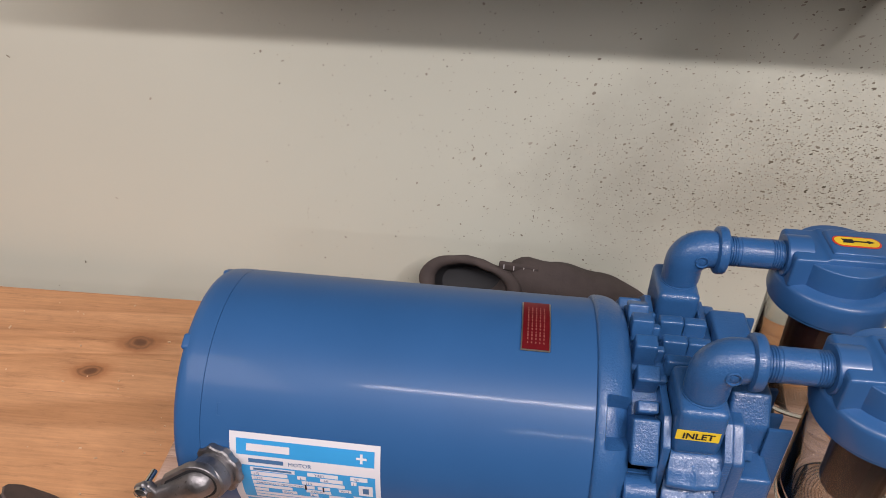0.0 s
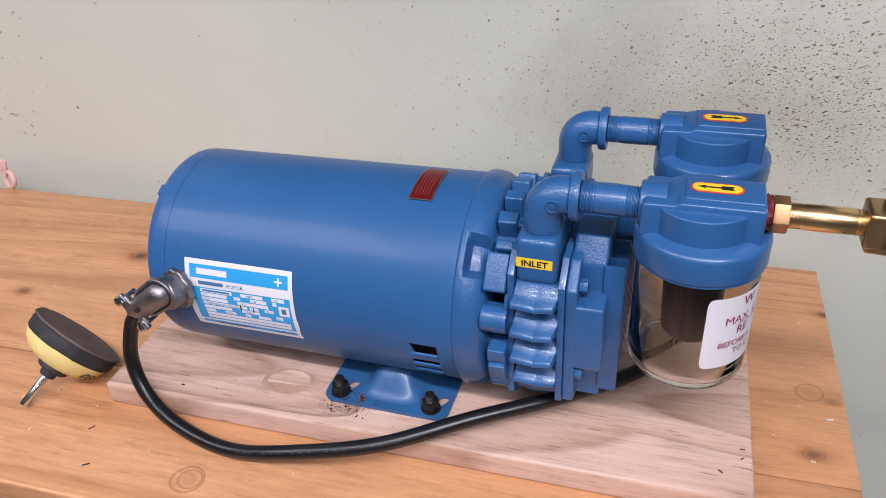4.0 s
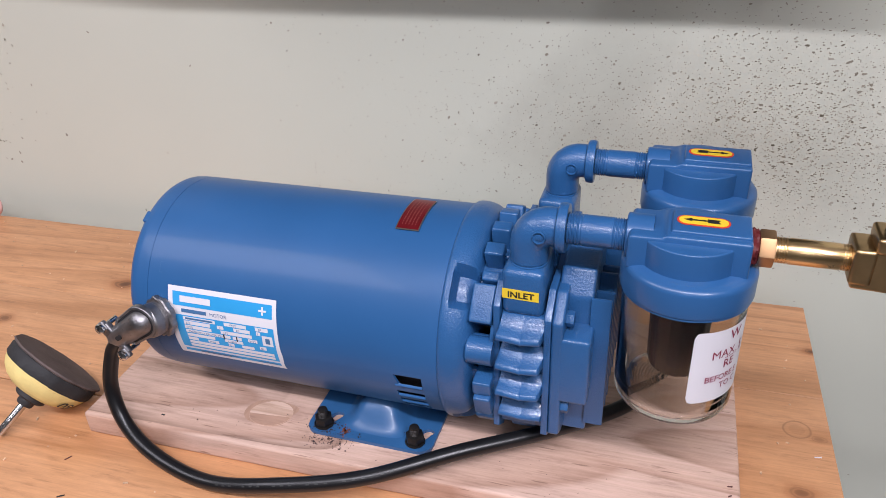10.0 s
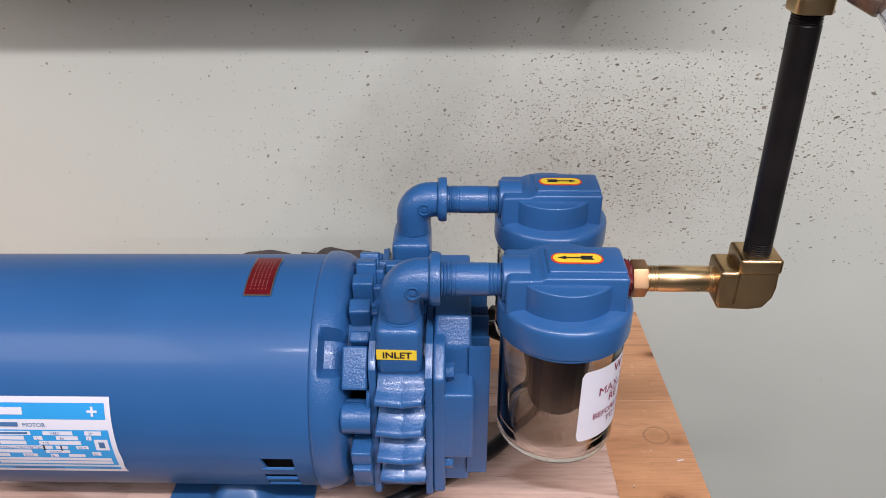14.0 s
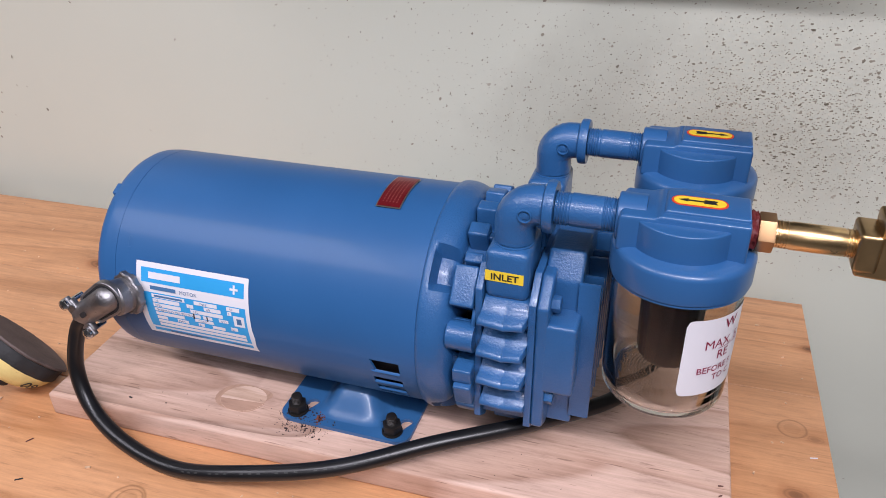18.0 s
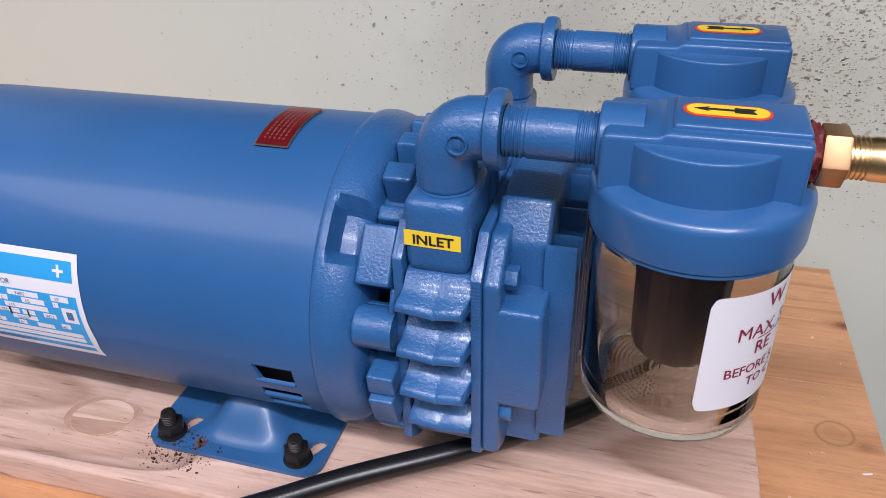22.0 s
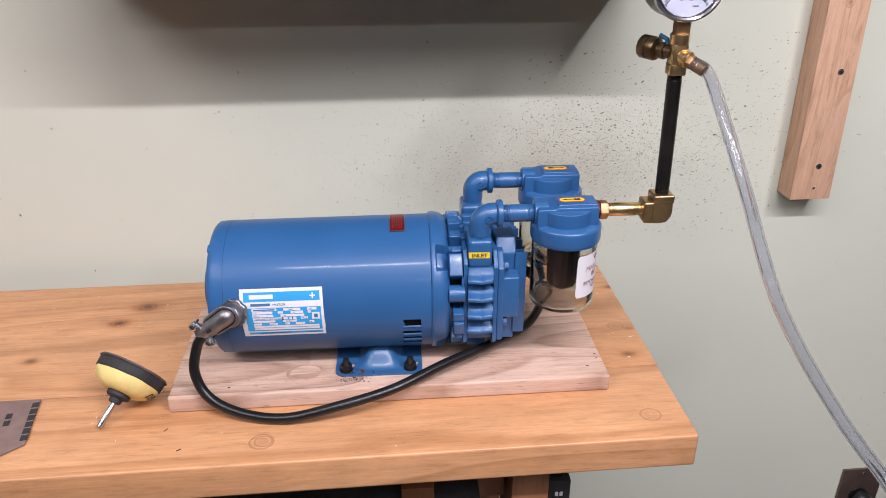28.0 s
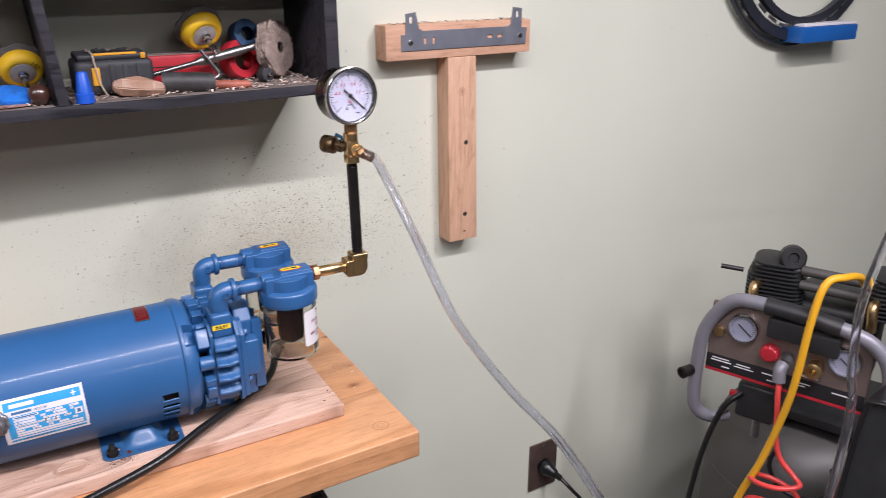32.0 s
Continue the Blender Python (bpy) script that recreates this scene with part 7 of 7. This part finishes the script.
# red strap box, red and blue webbing
M_RED = surface("red_plastic", (0.42, 0.018, 0.03), 0.4, vary=0.12, big=30, relief=0.05)
redbox = sink("red_tool_case", (0.085, -0.048, SZ), "flat red plastic tool case behind the mandrel", "tool case")
part("case_body", span(B(), (0.040, -0.064, SZ + 0.001), (0.134, -0.034, SZ + 0.0400), 0.004), M_RED, redbox)
part("case_seam", span(B(), (0.0395, -0.0648, SZ + 0.0250), (0.1345, -0.0335, SZ + 0.0262), 0.0004), M_HOOK, redbox)
part("dust_line", span(B(), (0.044, -0.060, SZ + 0.0400), (0.130, -0.038, SZ + 0.0412)), M_DUST, redbox)
webbing = sink("strap_roll", (0.170, -0.062, SZ), "rolled red and blue strap on the shelf", "strap")
part("red_roll", lathe(B(), [(0.016, -0.011), (0.026, -0.011), (0.027, -0.009), (0.027, 0.009), (0.026, 0.011), (0.016, 0.011)], (0.168, -0.058, SZ + 0.0282), (0.35, -0.9, 0.2), 40), M_RED, webbing)
part("blue_roll", lathe(B(), [(0.010, -0.009), (0.0205, -0.009), (0.0205, 0.009), (0.010, 0.009)], (0.1800, -0.050, SZ + 0.0600), (0.3, -0.9, 0.3), 36), surface("blue_webbing", (0.018, 0.055, 0.12), 0.8, vary=0.3, big=120, fine=500, relief=0.5), webbing)

# steel mandrel with chuck collar
M_DULL_STEEL = surface("dusty_dull_steel", (0.27, 0.265, 0.265), 0.36, metal=1.0, vary=0.2, big=60, fine=300, relief=0.2, depth=0.0002)
mand = sink("steel_mandrel", (0.120, -0.088, SZ), "bright steel mandrel lying across the tools", "mandrel")
M0, M1 = Vector((0.0300, -0.094, SZ + 0.0175)), Vector((0.1960, -0.082, SZ + 0.0500))
MD = (M1 - M0).normalized()
ML = (M1 - M0).length
part("rod", lathe(B(), [(0, 0), (0.0030, 0.0), (0.0034, 0.001), (0.0034, ML * 0.42), (0.0060, ML * 0.46), (0.0064, ML * 0.50), (0.0064, ML * 0.80), (0.0052, ML * 0.84), (0.0052, ML), (0, ML)], M0, MD, 24), M_DULL_STEEL, mand)
part("flange_washer", lathe(B(), disc_prof(0.0140, ML * 0.985, ML * 0.998, 0.0006), M0, MD, 28), M_ZINC, mand)
elb_a = M0 + MD * ML * 0.50
part("cross_handle", tube(B(), glide([elb_a + Vector((-0.006, -0.008, 0.014)), elb_a + Vector((0.006, -0.010, -0.004)), elb_a + Vector((0.014, -0.012, -0.018)), elb_a + Vector((0.004, -0.014, -0.0235))], 6), 0.0026, 12), M_DULL_STEEL, mand)

# cloth buffing wheel and small grinding drum
M_BUFF = surface("grey_brown_cotton", (0.36, 0.275, 0.235), 0.95, vary=0.22, big=120, fine=600, relief=1.0, depth=0.0025)
buff = sink("buffing_wheel", (0.206, -0.074, SZ), "frayed grey-brown cotton buffing wheel leaning on the shelf", "buffing wheel")
random.seed(5)
BC, BA = Vector((0.2150, -0.0740, SZ + 0.0430)), Vector((0.66, -0.74, 0.10)).normalized()
for k in range(5):
    off = random.uniform(0, 6)
    part("cloth_layer", lathe(B(), [(0.008, -0.009 + 0.0036 * k), (0.034, -0.009 + 0.0036 * k), (0.0375, -0.0072 + 0.0036 * k), (0.034, -0.0054 + 0.0036 * k), (0.008, -0.0054 + 0.0036 * k)], BC, BA, 72, lambda i, t, q, off=off: q * (1 + (0.05 * math.sin(5 * t + off) + 0.03 * math.sin(9 * t + 2 * off) + 0.012 * math.sin(23 * t)) * (1 if 1 <= i <= 3 else 0))), M_BUFF, buff)
tufts = B()
d, u, v = axes(BA)
for k in range(2600):
    t, h = random.uniform(0, 2 * math.pi), random.uniform(-0.010, 0.010)
    out = (u * math.cos(t) + v * math.sin(t))
    along = (-u * math.sin(t) + v * math.cos(t))
    base = BC + d * h + out * random.uniform(0.020, 0.0345)
    if random.random() < 0.35:
        base = BC + d * math.copysign(0.0095, h) + out * random.uniform(0.012, 0.033)
    tip = base + out * random.uniform(0.002, 0.0065) + along * random.uniform(-0.005, 0.005) + d * random.uniform(-0.003, 0.003)
    w = along * random.uniform(0.0003, 0.0008)
    tufts.faces.new([tufts.verts.new(q) for q in (base - w, base + w, tip)])
part("cotton_tuft", tufts, M_BUFF, buff, kind="stuff")
part("wheel_washer", lathe(B(), disc_prof(0.010, -0.0125, -0.0095, 0.0006), BC, BA, 28), M_ZINC, buff)
drum = sink("grinding_drum", (0.190, -0.104, SZ), "small grey grinding drum on a spindle", "grinding drum")
part("drum", lathe(B(), disc_prof(0.0095, -0.007, 0.007, 0.0010), (0.1900, -0.1000, SZ + 0.0105), (0.35, -0.92, 0.15), 28), M_CASE, drum)
part("spindle", lathe(B(), disc_prof(0.0028, 0.006, 0.0125, 0.0005), (0.1900, -0.1000, SZ + 0.0105), (0.35, -0.92, 0.15), 14), M_STEEL, drum)

# shavings
random.seed(77)
shav = B()
for k in range(2300):
    left = random.random() < 0.55
    if left:
        x, y = random.gauss(-0.225, 0.065), random.uniform(-0.154, -0.045)
        if x > -0.085 or x < -0.345:
            continue
    else:
        x, y = random.uniform(-0.055, 0.250), random.uniform(-0.152, -0.02)
    L, w = random.uniform(0.0018, 0.0100), random.uniform(0.0010, 0.0032)
    if math.hypot(x - CANX, y - CANY) < CANR + 0.004:
        continue
    turn, lift, curl = random.uniform(0, math.pi), random.uniform(0.0004, 0.0035), random.uniform(-0.5, 0.9)
    tilt = random.uniform(-0.5, 0.5)
    for j in range(3):
        row = [shav.verts.new((0, 0, 0)) for _ in range(2)]
        s = (j - 1) * L / 2
        for q, b in zip(row, (-w / 2, w / 2)):
            q.co = Vector((x + s * math.cos(turn) - b * math.sin(turn), y + s * math.sin(turn) + b * math.cos(turn), SZ + 0.0010 + lift + curl * s * s * 90 + tilt * s * 0.5))
            q.co.z = max(q.co.z, SZ + 0.0008)
        if j:
            shav.faces.new((prev[0], row[0], row[1], prev[1]))
        prev = row
M_SHAV, nodes, links, bsdf = material("wood_shavings")
geo = nodes.new("ShaderNodeNewGeometry")
links.new(ramp(nodes, links, geo.outputs["Random Per Island"], [(0.0, (0.26, 0.16, 0.12)), (0.35, (0.52, 0.36, 0.29)), (0.7, (0.76, 0.60, 0.52)), (1.0, (0.88, 0.78, 0.70))]), bsdf.inputs["Base Color"])
bsdf.inputs["Roughness"].default_value = 0.8
solid("wood_shavings", shav, M_SHAV, (-0.1, -0.1, SZ), "curled pale wood shavings strewn over the shelf", "shavings", kind="stuff", spot=ROOM)

# ---- clear vinyl hose from the manifold ----
hose_path = [CX + BARB * 0.019, CX + BARB * 0.034, (0.3344, 0.2382, 1.223), (0.3467, 0.1885, 1.1633), (0.3680, 0.1330, 1.0780), (0.4120, 0.0880, 1.0000), (0.4563, 0.0450, 0.9400), (0.4877, -0.0057, 0.8712), (0.5137, -0.0594, 0.7895), (0.5361, -0.1070, 0.7055), (0.5530, -0.1500, 0.6100), (0.565, -0.20, 0.40), (0.60, -0.26, 0.15), (0.70, -0.34, 0.012), (0.85, -0.42, 0.009), (1.05, -0.46, 0.009)]
hose = thing("clear_hose", (0.50, -0.09, 0.0), "clear vinyl hose hanging from the brass barb to the floor", "hose")
hose_mesh = tube(B(), glide(hose_path, 9), 0.0056, 20, caps=False)
bore = tube(B(), glide(hose_path, 9), 0.0039, 20, caps=False)
bmesh.ops.reverse_faces(bore, faces=bore.faces[:])
join(hose_mesh, bore)
part("hose_wall", hose_mesh, M_VINYL, hose, smooth=80)
part("hose_end", lathe(B(), [(0.0050, 0.0), (0.0062, 0.0), (0.0063, 0.0006), (0.0063, 0.0120), (0.0058, 0.0130), (0.0050, 0.0130)], CX + BARB * 0.0195, BARB, 28), M_VINYL, hose, "stretched end of the hose on the barb")

# ---- the air compressor ----
CM = Matrix(((0.404, 0.915, 0, 1.0), (-0.915, 0.404, 0, 0.305), (0, 0, 1, 0), (0, 0, 0, 1)))  # x along its panel, y away from it
M_TANK = surface("grey_silver_tank", (0.085, 0.080, 0.077), 0.50, metal=0.35, vary=0.08, big=8, fine=300, relief=0.1, depth=0.0003)
M_TUBE = surface("grey_lilac_handle", (0.20, 0.196, 0.225), 0.42, metal=0.2, vary=0.06, big=10, fine=250, relief=0.1, depth=0.0003)
M_PANEL = surface("brushed_bronze_panel", (0.25, 0.19, 0.168), 0.38, metal=0.55, vary=0.25, big=14, fine=300, relief=0.05)
M_BLACK_PLASTIC = surface("black_plastic", (0.018, 0.018, 0.019), 0.45, vary=0.2, big=30, fine=300, relief=0.1)
comp = thing("air_compressor", (0.13, 0.18, 0.0), "grey upright twin-cylinder air compressor with control panel", "air compressor", spot=CM)
tank = part("tank", lathe(B(), [(0, 0.06), (0.11, 0.065), (0.165, 0.09), (0.185, 0.14), (0.185, 0.50), (0.180, 0.545), (0.160, 0.590), (0.120, 0.615), (0.06, 0.628), (0, 0.630)], (0.155, 0.215, 0.0), (0, 0, 1), 64), M_TANK, comp, "grey silver upright air tank")
part("foot_ring", lathe(B(), [(0.13, 0.0), (0.155, 0.0), (0.155, 0.085), (0.13, 0.085)], (0.155, 0.215, 0.0), (0, 0, 1), 40), M_BLACK_PLASTIC, comp)
for s in (0, 1):
    a = math.radians(200 + 70 * s)
    part("weld_seam", lathe(B(), [(0.1845, 0.0), (0.1860, 0.002), (0.1845, 0.004)], (0.155, 0.215, 0.16 + 0.33 * s), (0, 0, 1), 60), M_TANK, tank)
# control panel: bronzed face with a black and red print band
part("panel", span(B(), (0.0, 0.0, 0.756), (0.265, 0.006, 0.894), 0.004), M_PANEL, comp, "brushed bronze control panel")
part("print_band", span(B(), (0.001, -0.0012, 0.762), (0.264, -0.0002, 0.790), 0.0004), M_BLACK_INK, comp)
part("red_band", span(B(), (0.001, -0.0014, 0.756), (0.264, -0.0002, 0.7615), 0.0004), M_RED, comp)
for k, (x, z, w) in enumerate(((0.012, 0.783, 0.030), (0.010, 0.778, 0.036), (0.055, 0.781, 0.024), (0.052, 0.776, 0.034), (0.100, 0.779, 0.018), (0.150, 0.781, 0.030), (0.150, 0.776, 0.022), (0.215, 0.780, 0.034), (0.030, 0.768, 0.014), (0.110, 0.768, 0.010))):
    part("print_bar", span(B(), (x, -0.0018, z), (x + w, -0.0013, z + 0.0022)), M_WHITE, comp)


def panel_gauge(x, z, r):
    g = part("pressure_gauge", lathe(B(), [(0, 0.0), (r, 0.0), (r * 1.02, 0.004), (r * 1.02, 0.012), (r * 0.97, 0.015), (r * 0.90, 0.0145), (r * 0.88, 0.010), (0, 0.010)], (x, -0.0002, z), (0, -1, 0), 40), M_STEEL, comp, "steel pressure gauge with white dial")
    part("dial", lathe(B(), disc_prof(r * 0.88, 0.0098, 0.0108), (x, 0, z), (0, -1, 0), 32), M_DIAL, g)
    box(bm := B(), (x + 0.003, -0.0115, z - 0.002), (r * 1.1, 0.0008, 0.0018), 0, Matrix.Rotation(math.radians(38), 4, "Y"))
    part("needle", bm, M_BLACK_INK, g)
    ticks = B()
    for k in range(21):
        a = math.radians(225 - 270 * k / 20)
        box(ticks, (x + r * 0.72 * math.cos(a), -0.0110, z + r * 0.72 * math.sin(a)), (r * 0.14, 0.0004, 0.0007), 0, Matrix.Rotation(-a, 4, "Y"))
    part("scale_marks", ticks, M_BLACK_INK, g, kind="stuff")


panel_gauge(0.060, 0.858, 0.0260)
panel_gauge(0.226, 0.846, 0.0250)
knob = lathe(B(), [(0, 0.0), (0.0148, 0.0), (0.0152, 0.003), (0.0146, 0.016), (0.0120, 0.019), (0, 0.020)], (0.109, -0.0002, 0.826), (0, -1, 0), 40, lambda i, t, q: q * (1.04 if int(t / (math.pi / 14)) % 2 else 0.98))
part("regulator_knob", knob, M_RED, comp, "ribbed red regulator knob", smooth=25)
part("quick_coupler", lathe(B(), [(0, 0), (0.011, 0.0), (0.011, 0.012), (0.014, 0.013), (0.014, 0.030), (0.010, 0.032), (0.006, 0.032), (0.006, 0.020), (0, 0.020)], (0.184, -0.0002, 0.824), (0, -1, 0), 28), M_BRASS_DULL, comp)
part("quick_coupler", lathe(B(), [(0, 0), (0.011, 0.0), (0.011, 0.012), (0.014, 0.013), (0.014, 0.030), (0, 0.032)], (0.137, -0.0002, 0.824), (0.1, -1, -0.2), 28), M_ZINC, comp)
part("drain_screw", lathe(B(), disc_prof(0.0095, 0.0, 0.007, 0.0015), (0.018, -0.0002, 0.838), (0, -1, 0), 20), M_BRASS_DULL, comp)
# tube frame round the panel, with a foam grip
frame_path = [(0.045, 0.035, 0.655), (0.010, 0.012, 0.652), (-0.012, 0.0, 0.668), (-0.019, -0.004, 0.700), (-0.019, -0.006, 0.760), (-0.014, -0.006, 0.830), (0.006, -0.006, 0.876), (0.038, -0.008, 0.905), (0.075, -0.010, 0.913), (0.150, -0.012, 0.911), (0.225, -0.012, 0.902), (0.265, -0.010, 0.886), (0.290, -0.008, 0.850), (0.298, -0.004, 0.780), (0.294, 0.0, 0.700), (0.270, 0.020, 0.660)]
part("tube_frame", tube(B(), glide([(x + 0.006 * (x < 0.02), y, z) for x, y, z in frame_path], 7), 0.0122, 20), M_TUBE, comp, "bent grey tube handle")
part("foam_grip", tube(B(), glide([(0.092, -0.0108, 0.9128), (0.150, -0.012, 0.911), (0.212, -0.012, 0.9045)], 5), 0.0150, 20), M_BLACK_PLASTIC, comp)
part("frame_stub", lathe(B(), [(0, 0.0), (0.0105, 0.0), (0.0110, 0.024), (0.0085, 0.025), (0.0080, 0.020), (0, 0.020)], (-0.020, -0.016, 0.752), (-0.35, -0.93, 0), 24), M_BLACK_STEEL, comp)
part("switch_box", span(B(), (0.060, 0.010, 0.672), (0.128, 0.075, 0.742), 0.008, 3), M_BLACK_PLASTIC, comp)
part("switch_lever", span(B(), (0.046, 0.015, 0.706), (0.060, 0.025, 0.716), 0.002), M_RED, comp)
part("relief_block", span(B(), (0.100, -0.0220, 0.860), (0.163, -0.0002, 0.896), 0.005, 2), M_BLACK_PLASTIC, comp, "black moulded block under the grip")
part("relief_block", span(B(), (0.164, -0.0240, 0.852), (0.216, -0.0002, 0.888), 0.006, 2), M_BLACK_PLASTIC, comp, "black moulded block under the grip")
part("riser", tube(B(), [(0.094, 0.045, 0.672), (0.094, 0.050, 0.618)], 0.0075, 16), M_ZINC, comp)


def cylinder_head(x, y, z, turn):
    """A finned black cylinder head with a round intake filter."""
    m = pose(x, y, z, 0, 0, turn)
    core = part("cylinder_head", moved(span(B(), (-0.045, -0.036, -0.035), (0.045, 0.036, 0.035), 0.008, 3), m), M_BLACK_PLASTIC, comp, "finned black cylinder head")
    for k in range(10):
        part("fin", moved(prism(B(), [(x * (1 - 0.05 * max(0, k - 5)), y) for x, y in rounded(0.104, 0.086, 0.026)], (0, 0, -0.036 + 0.0078 * k), (1, 0, 0), (0, 1, 0), 0.0032, 0.0008), m), M_BLACK_PLASTIC, core)
    part("intake_filter", moved(lathe(B(), [(0, -0.012), (0.021, -0.012), (0.023, -0.008), (0.023, 0.010), (0.020, 0.013), (0.010, 0.013), (0.008, 0.009), (0, 0.009)], (0.022, -0.020, 0.050), (0.2, -0.96, 0.2), 32), m), M_BLACK_PLASTIC, core, "round black intake filter")
    part("elbow_pipe", moved(tube(B(), glide([(-0.030, -0.040, -0.005), (-0.034, -0.058, -0.006), (-0.032, -0.062, -0.030), (-0.030, -0.050, -0.050)], 6), 0.0085, 14), m), M_BRASS_DULL, core)


cylinder_head(0.062, 0.170, 0.898, 10)
cylinder_head(0.262, 0.150, 0.918, 10)
for z in (0.930, 0.902):
    part("transfer_tube", tube(B(), [(0.110, 0.145, z), (0.215, 0.138, z + 0.004)], 0.0095, 16), M_TANK, comp)
part("crankcase", span(B(), (0.085, 0.160, 0.700), (0.245, 0.300, 0.870), 0.03, 4), M_BLACK_PLASTIC, comp)
part("mounting_deck", span(B(), (0.030, 0.110, 0.640), (0.290, 0.330, 0.660), 0.004), M_BLACK_PLASTIC, comp)
part("deck_post", span(B(), (0.10, 0.17, 0.618), (0.21, 0.27, 0.642), 0.003), M_BLACK_PLASTIC, comp)
part("deck_post", span(B(), (0.10, 0.18, 0.658), (0.22, 0.28, 0.702), 0.003), M_BLACK_PLASTIC, comp)
part("pull_lever", tube(B(), [(0.010, 0.130, 0.912), (-0.030, 0.120, 0.914)], 0.0045, 10), M_BLACK_PLASTIC, comp)
part("rating_bar", span(B(), (0.150, -0.0012, 0.795), (0.190, -0.0002, 0.799), 0.0003), M_WHITE, comp)
part("axle_hoop", tube(B(), [(0.19 + 0.055 * math.cos(math.radians(a)), 0.0 + 0.012, 0.60 + 0.055 * math.sin(math.radians(a))) for a in range(150, 391, 20)], 0.0045, 12), M_BLACK_RUBBER, comp)
part("mains_flex", tube(B(), glide([(0.070, 0.012, 0.722), (0.045, -0.006, 0.690), (0.022, -0.012, 0.600), (0.006, -0.012, 0.470), (-0.010, -0.010, 0.25), (-0.04, -0.03, 0.02), (-0.15, -0.06, 0.006)], 8), 0.0055, 12), M_BLACK_RUBBER, comp)

yel = thing("yellow_air_hose", (0.14, -0.07, 0.0), "yellow rubber air hose draped over the compressor", "air hose", spot=CM)
part("hose_wall", tube(B(), glide([(0.224, 0.070, 0.950), (0.219, 0.020, 0.986), (0.205, -0.026, 0.998), (0.183, -0.052, 0.990), (0.174, -0.066, 0.929), (0.165, -0.070, 0.792), (0.139, -0.070, 0.658), (0.109, -0.072, 0.557), (0.070, -0.080, 0.38), (0.03, -0.09, 0.15), (-0.05, -0.11, 0.012), (-0.22, -0.14, 0.011)], 9), 0.0062, 16), surface("yellow_hose_rubber", (0.72, 0.36, 0.015), 0.42, vary=0.08, big=20, fine=200, relief=0.1), yel)
redh = thing("red_coil_hose", (0.16, -0.06, 0.0), "red coiled polyurethane air hose plugged into the panel", "air hose", spot=CM)
M_RED_HOSE = surface("red_polyurethane", (0.62, 0.055, 0.05), 0.3, vary=0.08, relief=0.0)
coil = [(0.1375, -0.036, 0.806), (0.141, -0.050, 0.780), (0.148, -0.060, 0.736), (0.152, -0.062, 0.700), (0.164, -0.062, 0.663), (0.190, -0.064, 0.640)]
for k in range(0, 40):
    a = math.radians(20 + 30 * k)
    coil.append((0.165 + 0.042 * math.cos(a), -0.064 - 0.030 * math.sin(a), 0.632 - 0.0042 * k))
part("coil", tube(B(), glide(coil, 4), 0.0046, 12), M_RED_HOSE, redh)
part("strain_relief", tube(B(), glide([(0.137, -0.030, 0.822), (0.136, -0.040, 0.815), (0.138, -0.044, 0.795)], 5), 0.0105, 14), M_TUBE, redh)
clr = thing("spare_clear_hose", (0.25, -0.10, 0.0), "clear vinyl hose hanging beside the compressor", "hose", spot=CM)
part("hose_wall", tube(B(), glide([(0.300, -0.060, 1.240), (0.275, -0.085, 1.180), (0.256, -0.102, 1.089), (0.242, -0.102, 0.989), (0.247, -0.102, 0.886), (0.256, -0.102, 0.830), (0.257, -0.102, 0.738), (0.252, -0.102, 0.648), (0.235, -0.106, 0.45), (0.20, -0.12, 0.20), (0.12, -0.16, 0.012), (0.0, -0.22, 0.009), (-0.20, -0.3, 0.009)], 8), 0.0068, 14), M_VINYL, clr)
hook = thing("hose_hook", (0.300, -0.060, 1.235), "black steel hook carrying the clear hose", "hook", spot=CM)
part("hook_bar", tube(B(), glide([(0.55, 0.20, 1.245), (0.42, 0.06, 1.238), (0.300, -0.055, 1.229), (0.285, -0.072, 1.240)], 6), 0.005, 12), M_BLACK_STEEL, hook)

# a dark upright case standing close beside the compressor
case = thing("equipment_case", (0.42, -0.06, 0.0), "tall black equipment case standing beside the compressor", "case", spot=CM)
part("case_body", prism(B(), [(0.262, 0.0), (0.60, 0.0), (0.60, 0.800), (0.292, 0.838), (0.270, 0.800), (0.262, 0.60)], (0, -0.014, 0), (1, 0, 0), (0, 0, 1), 0.070, 0.006, 3), M_BLACK_PLASTIC, case)
part("case_edge", tube(B(), glide([(0.264, -0.086, 0.30), (0.264, -0.086, 0.60), (0.273, -0.086, 0.795), (0.294, -0.086, 0.832), (0.42, -0.086, 0.817), (0.58, -0.086, 0.798)], 6), 0.0040, 10), M_BLACK_RUBBER, case)
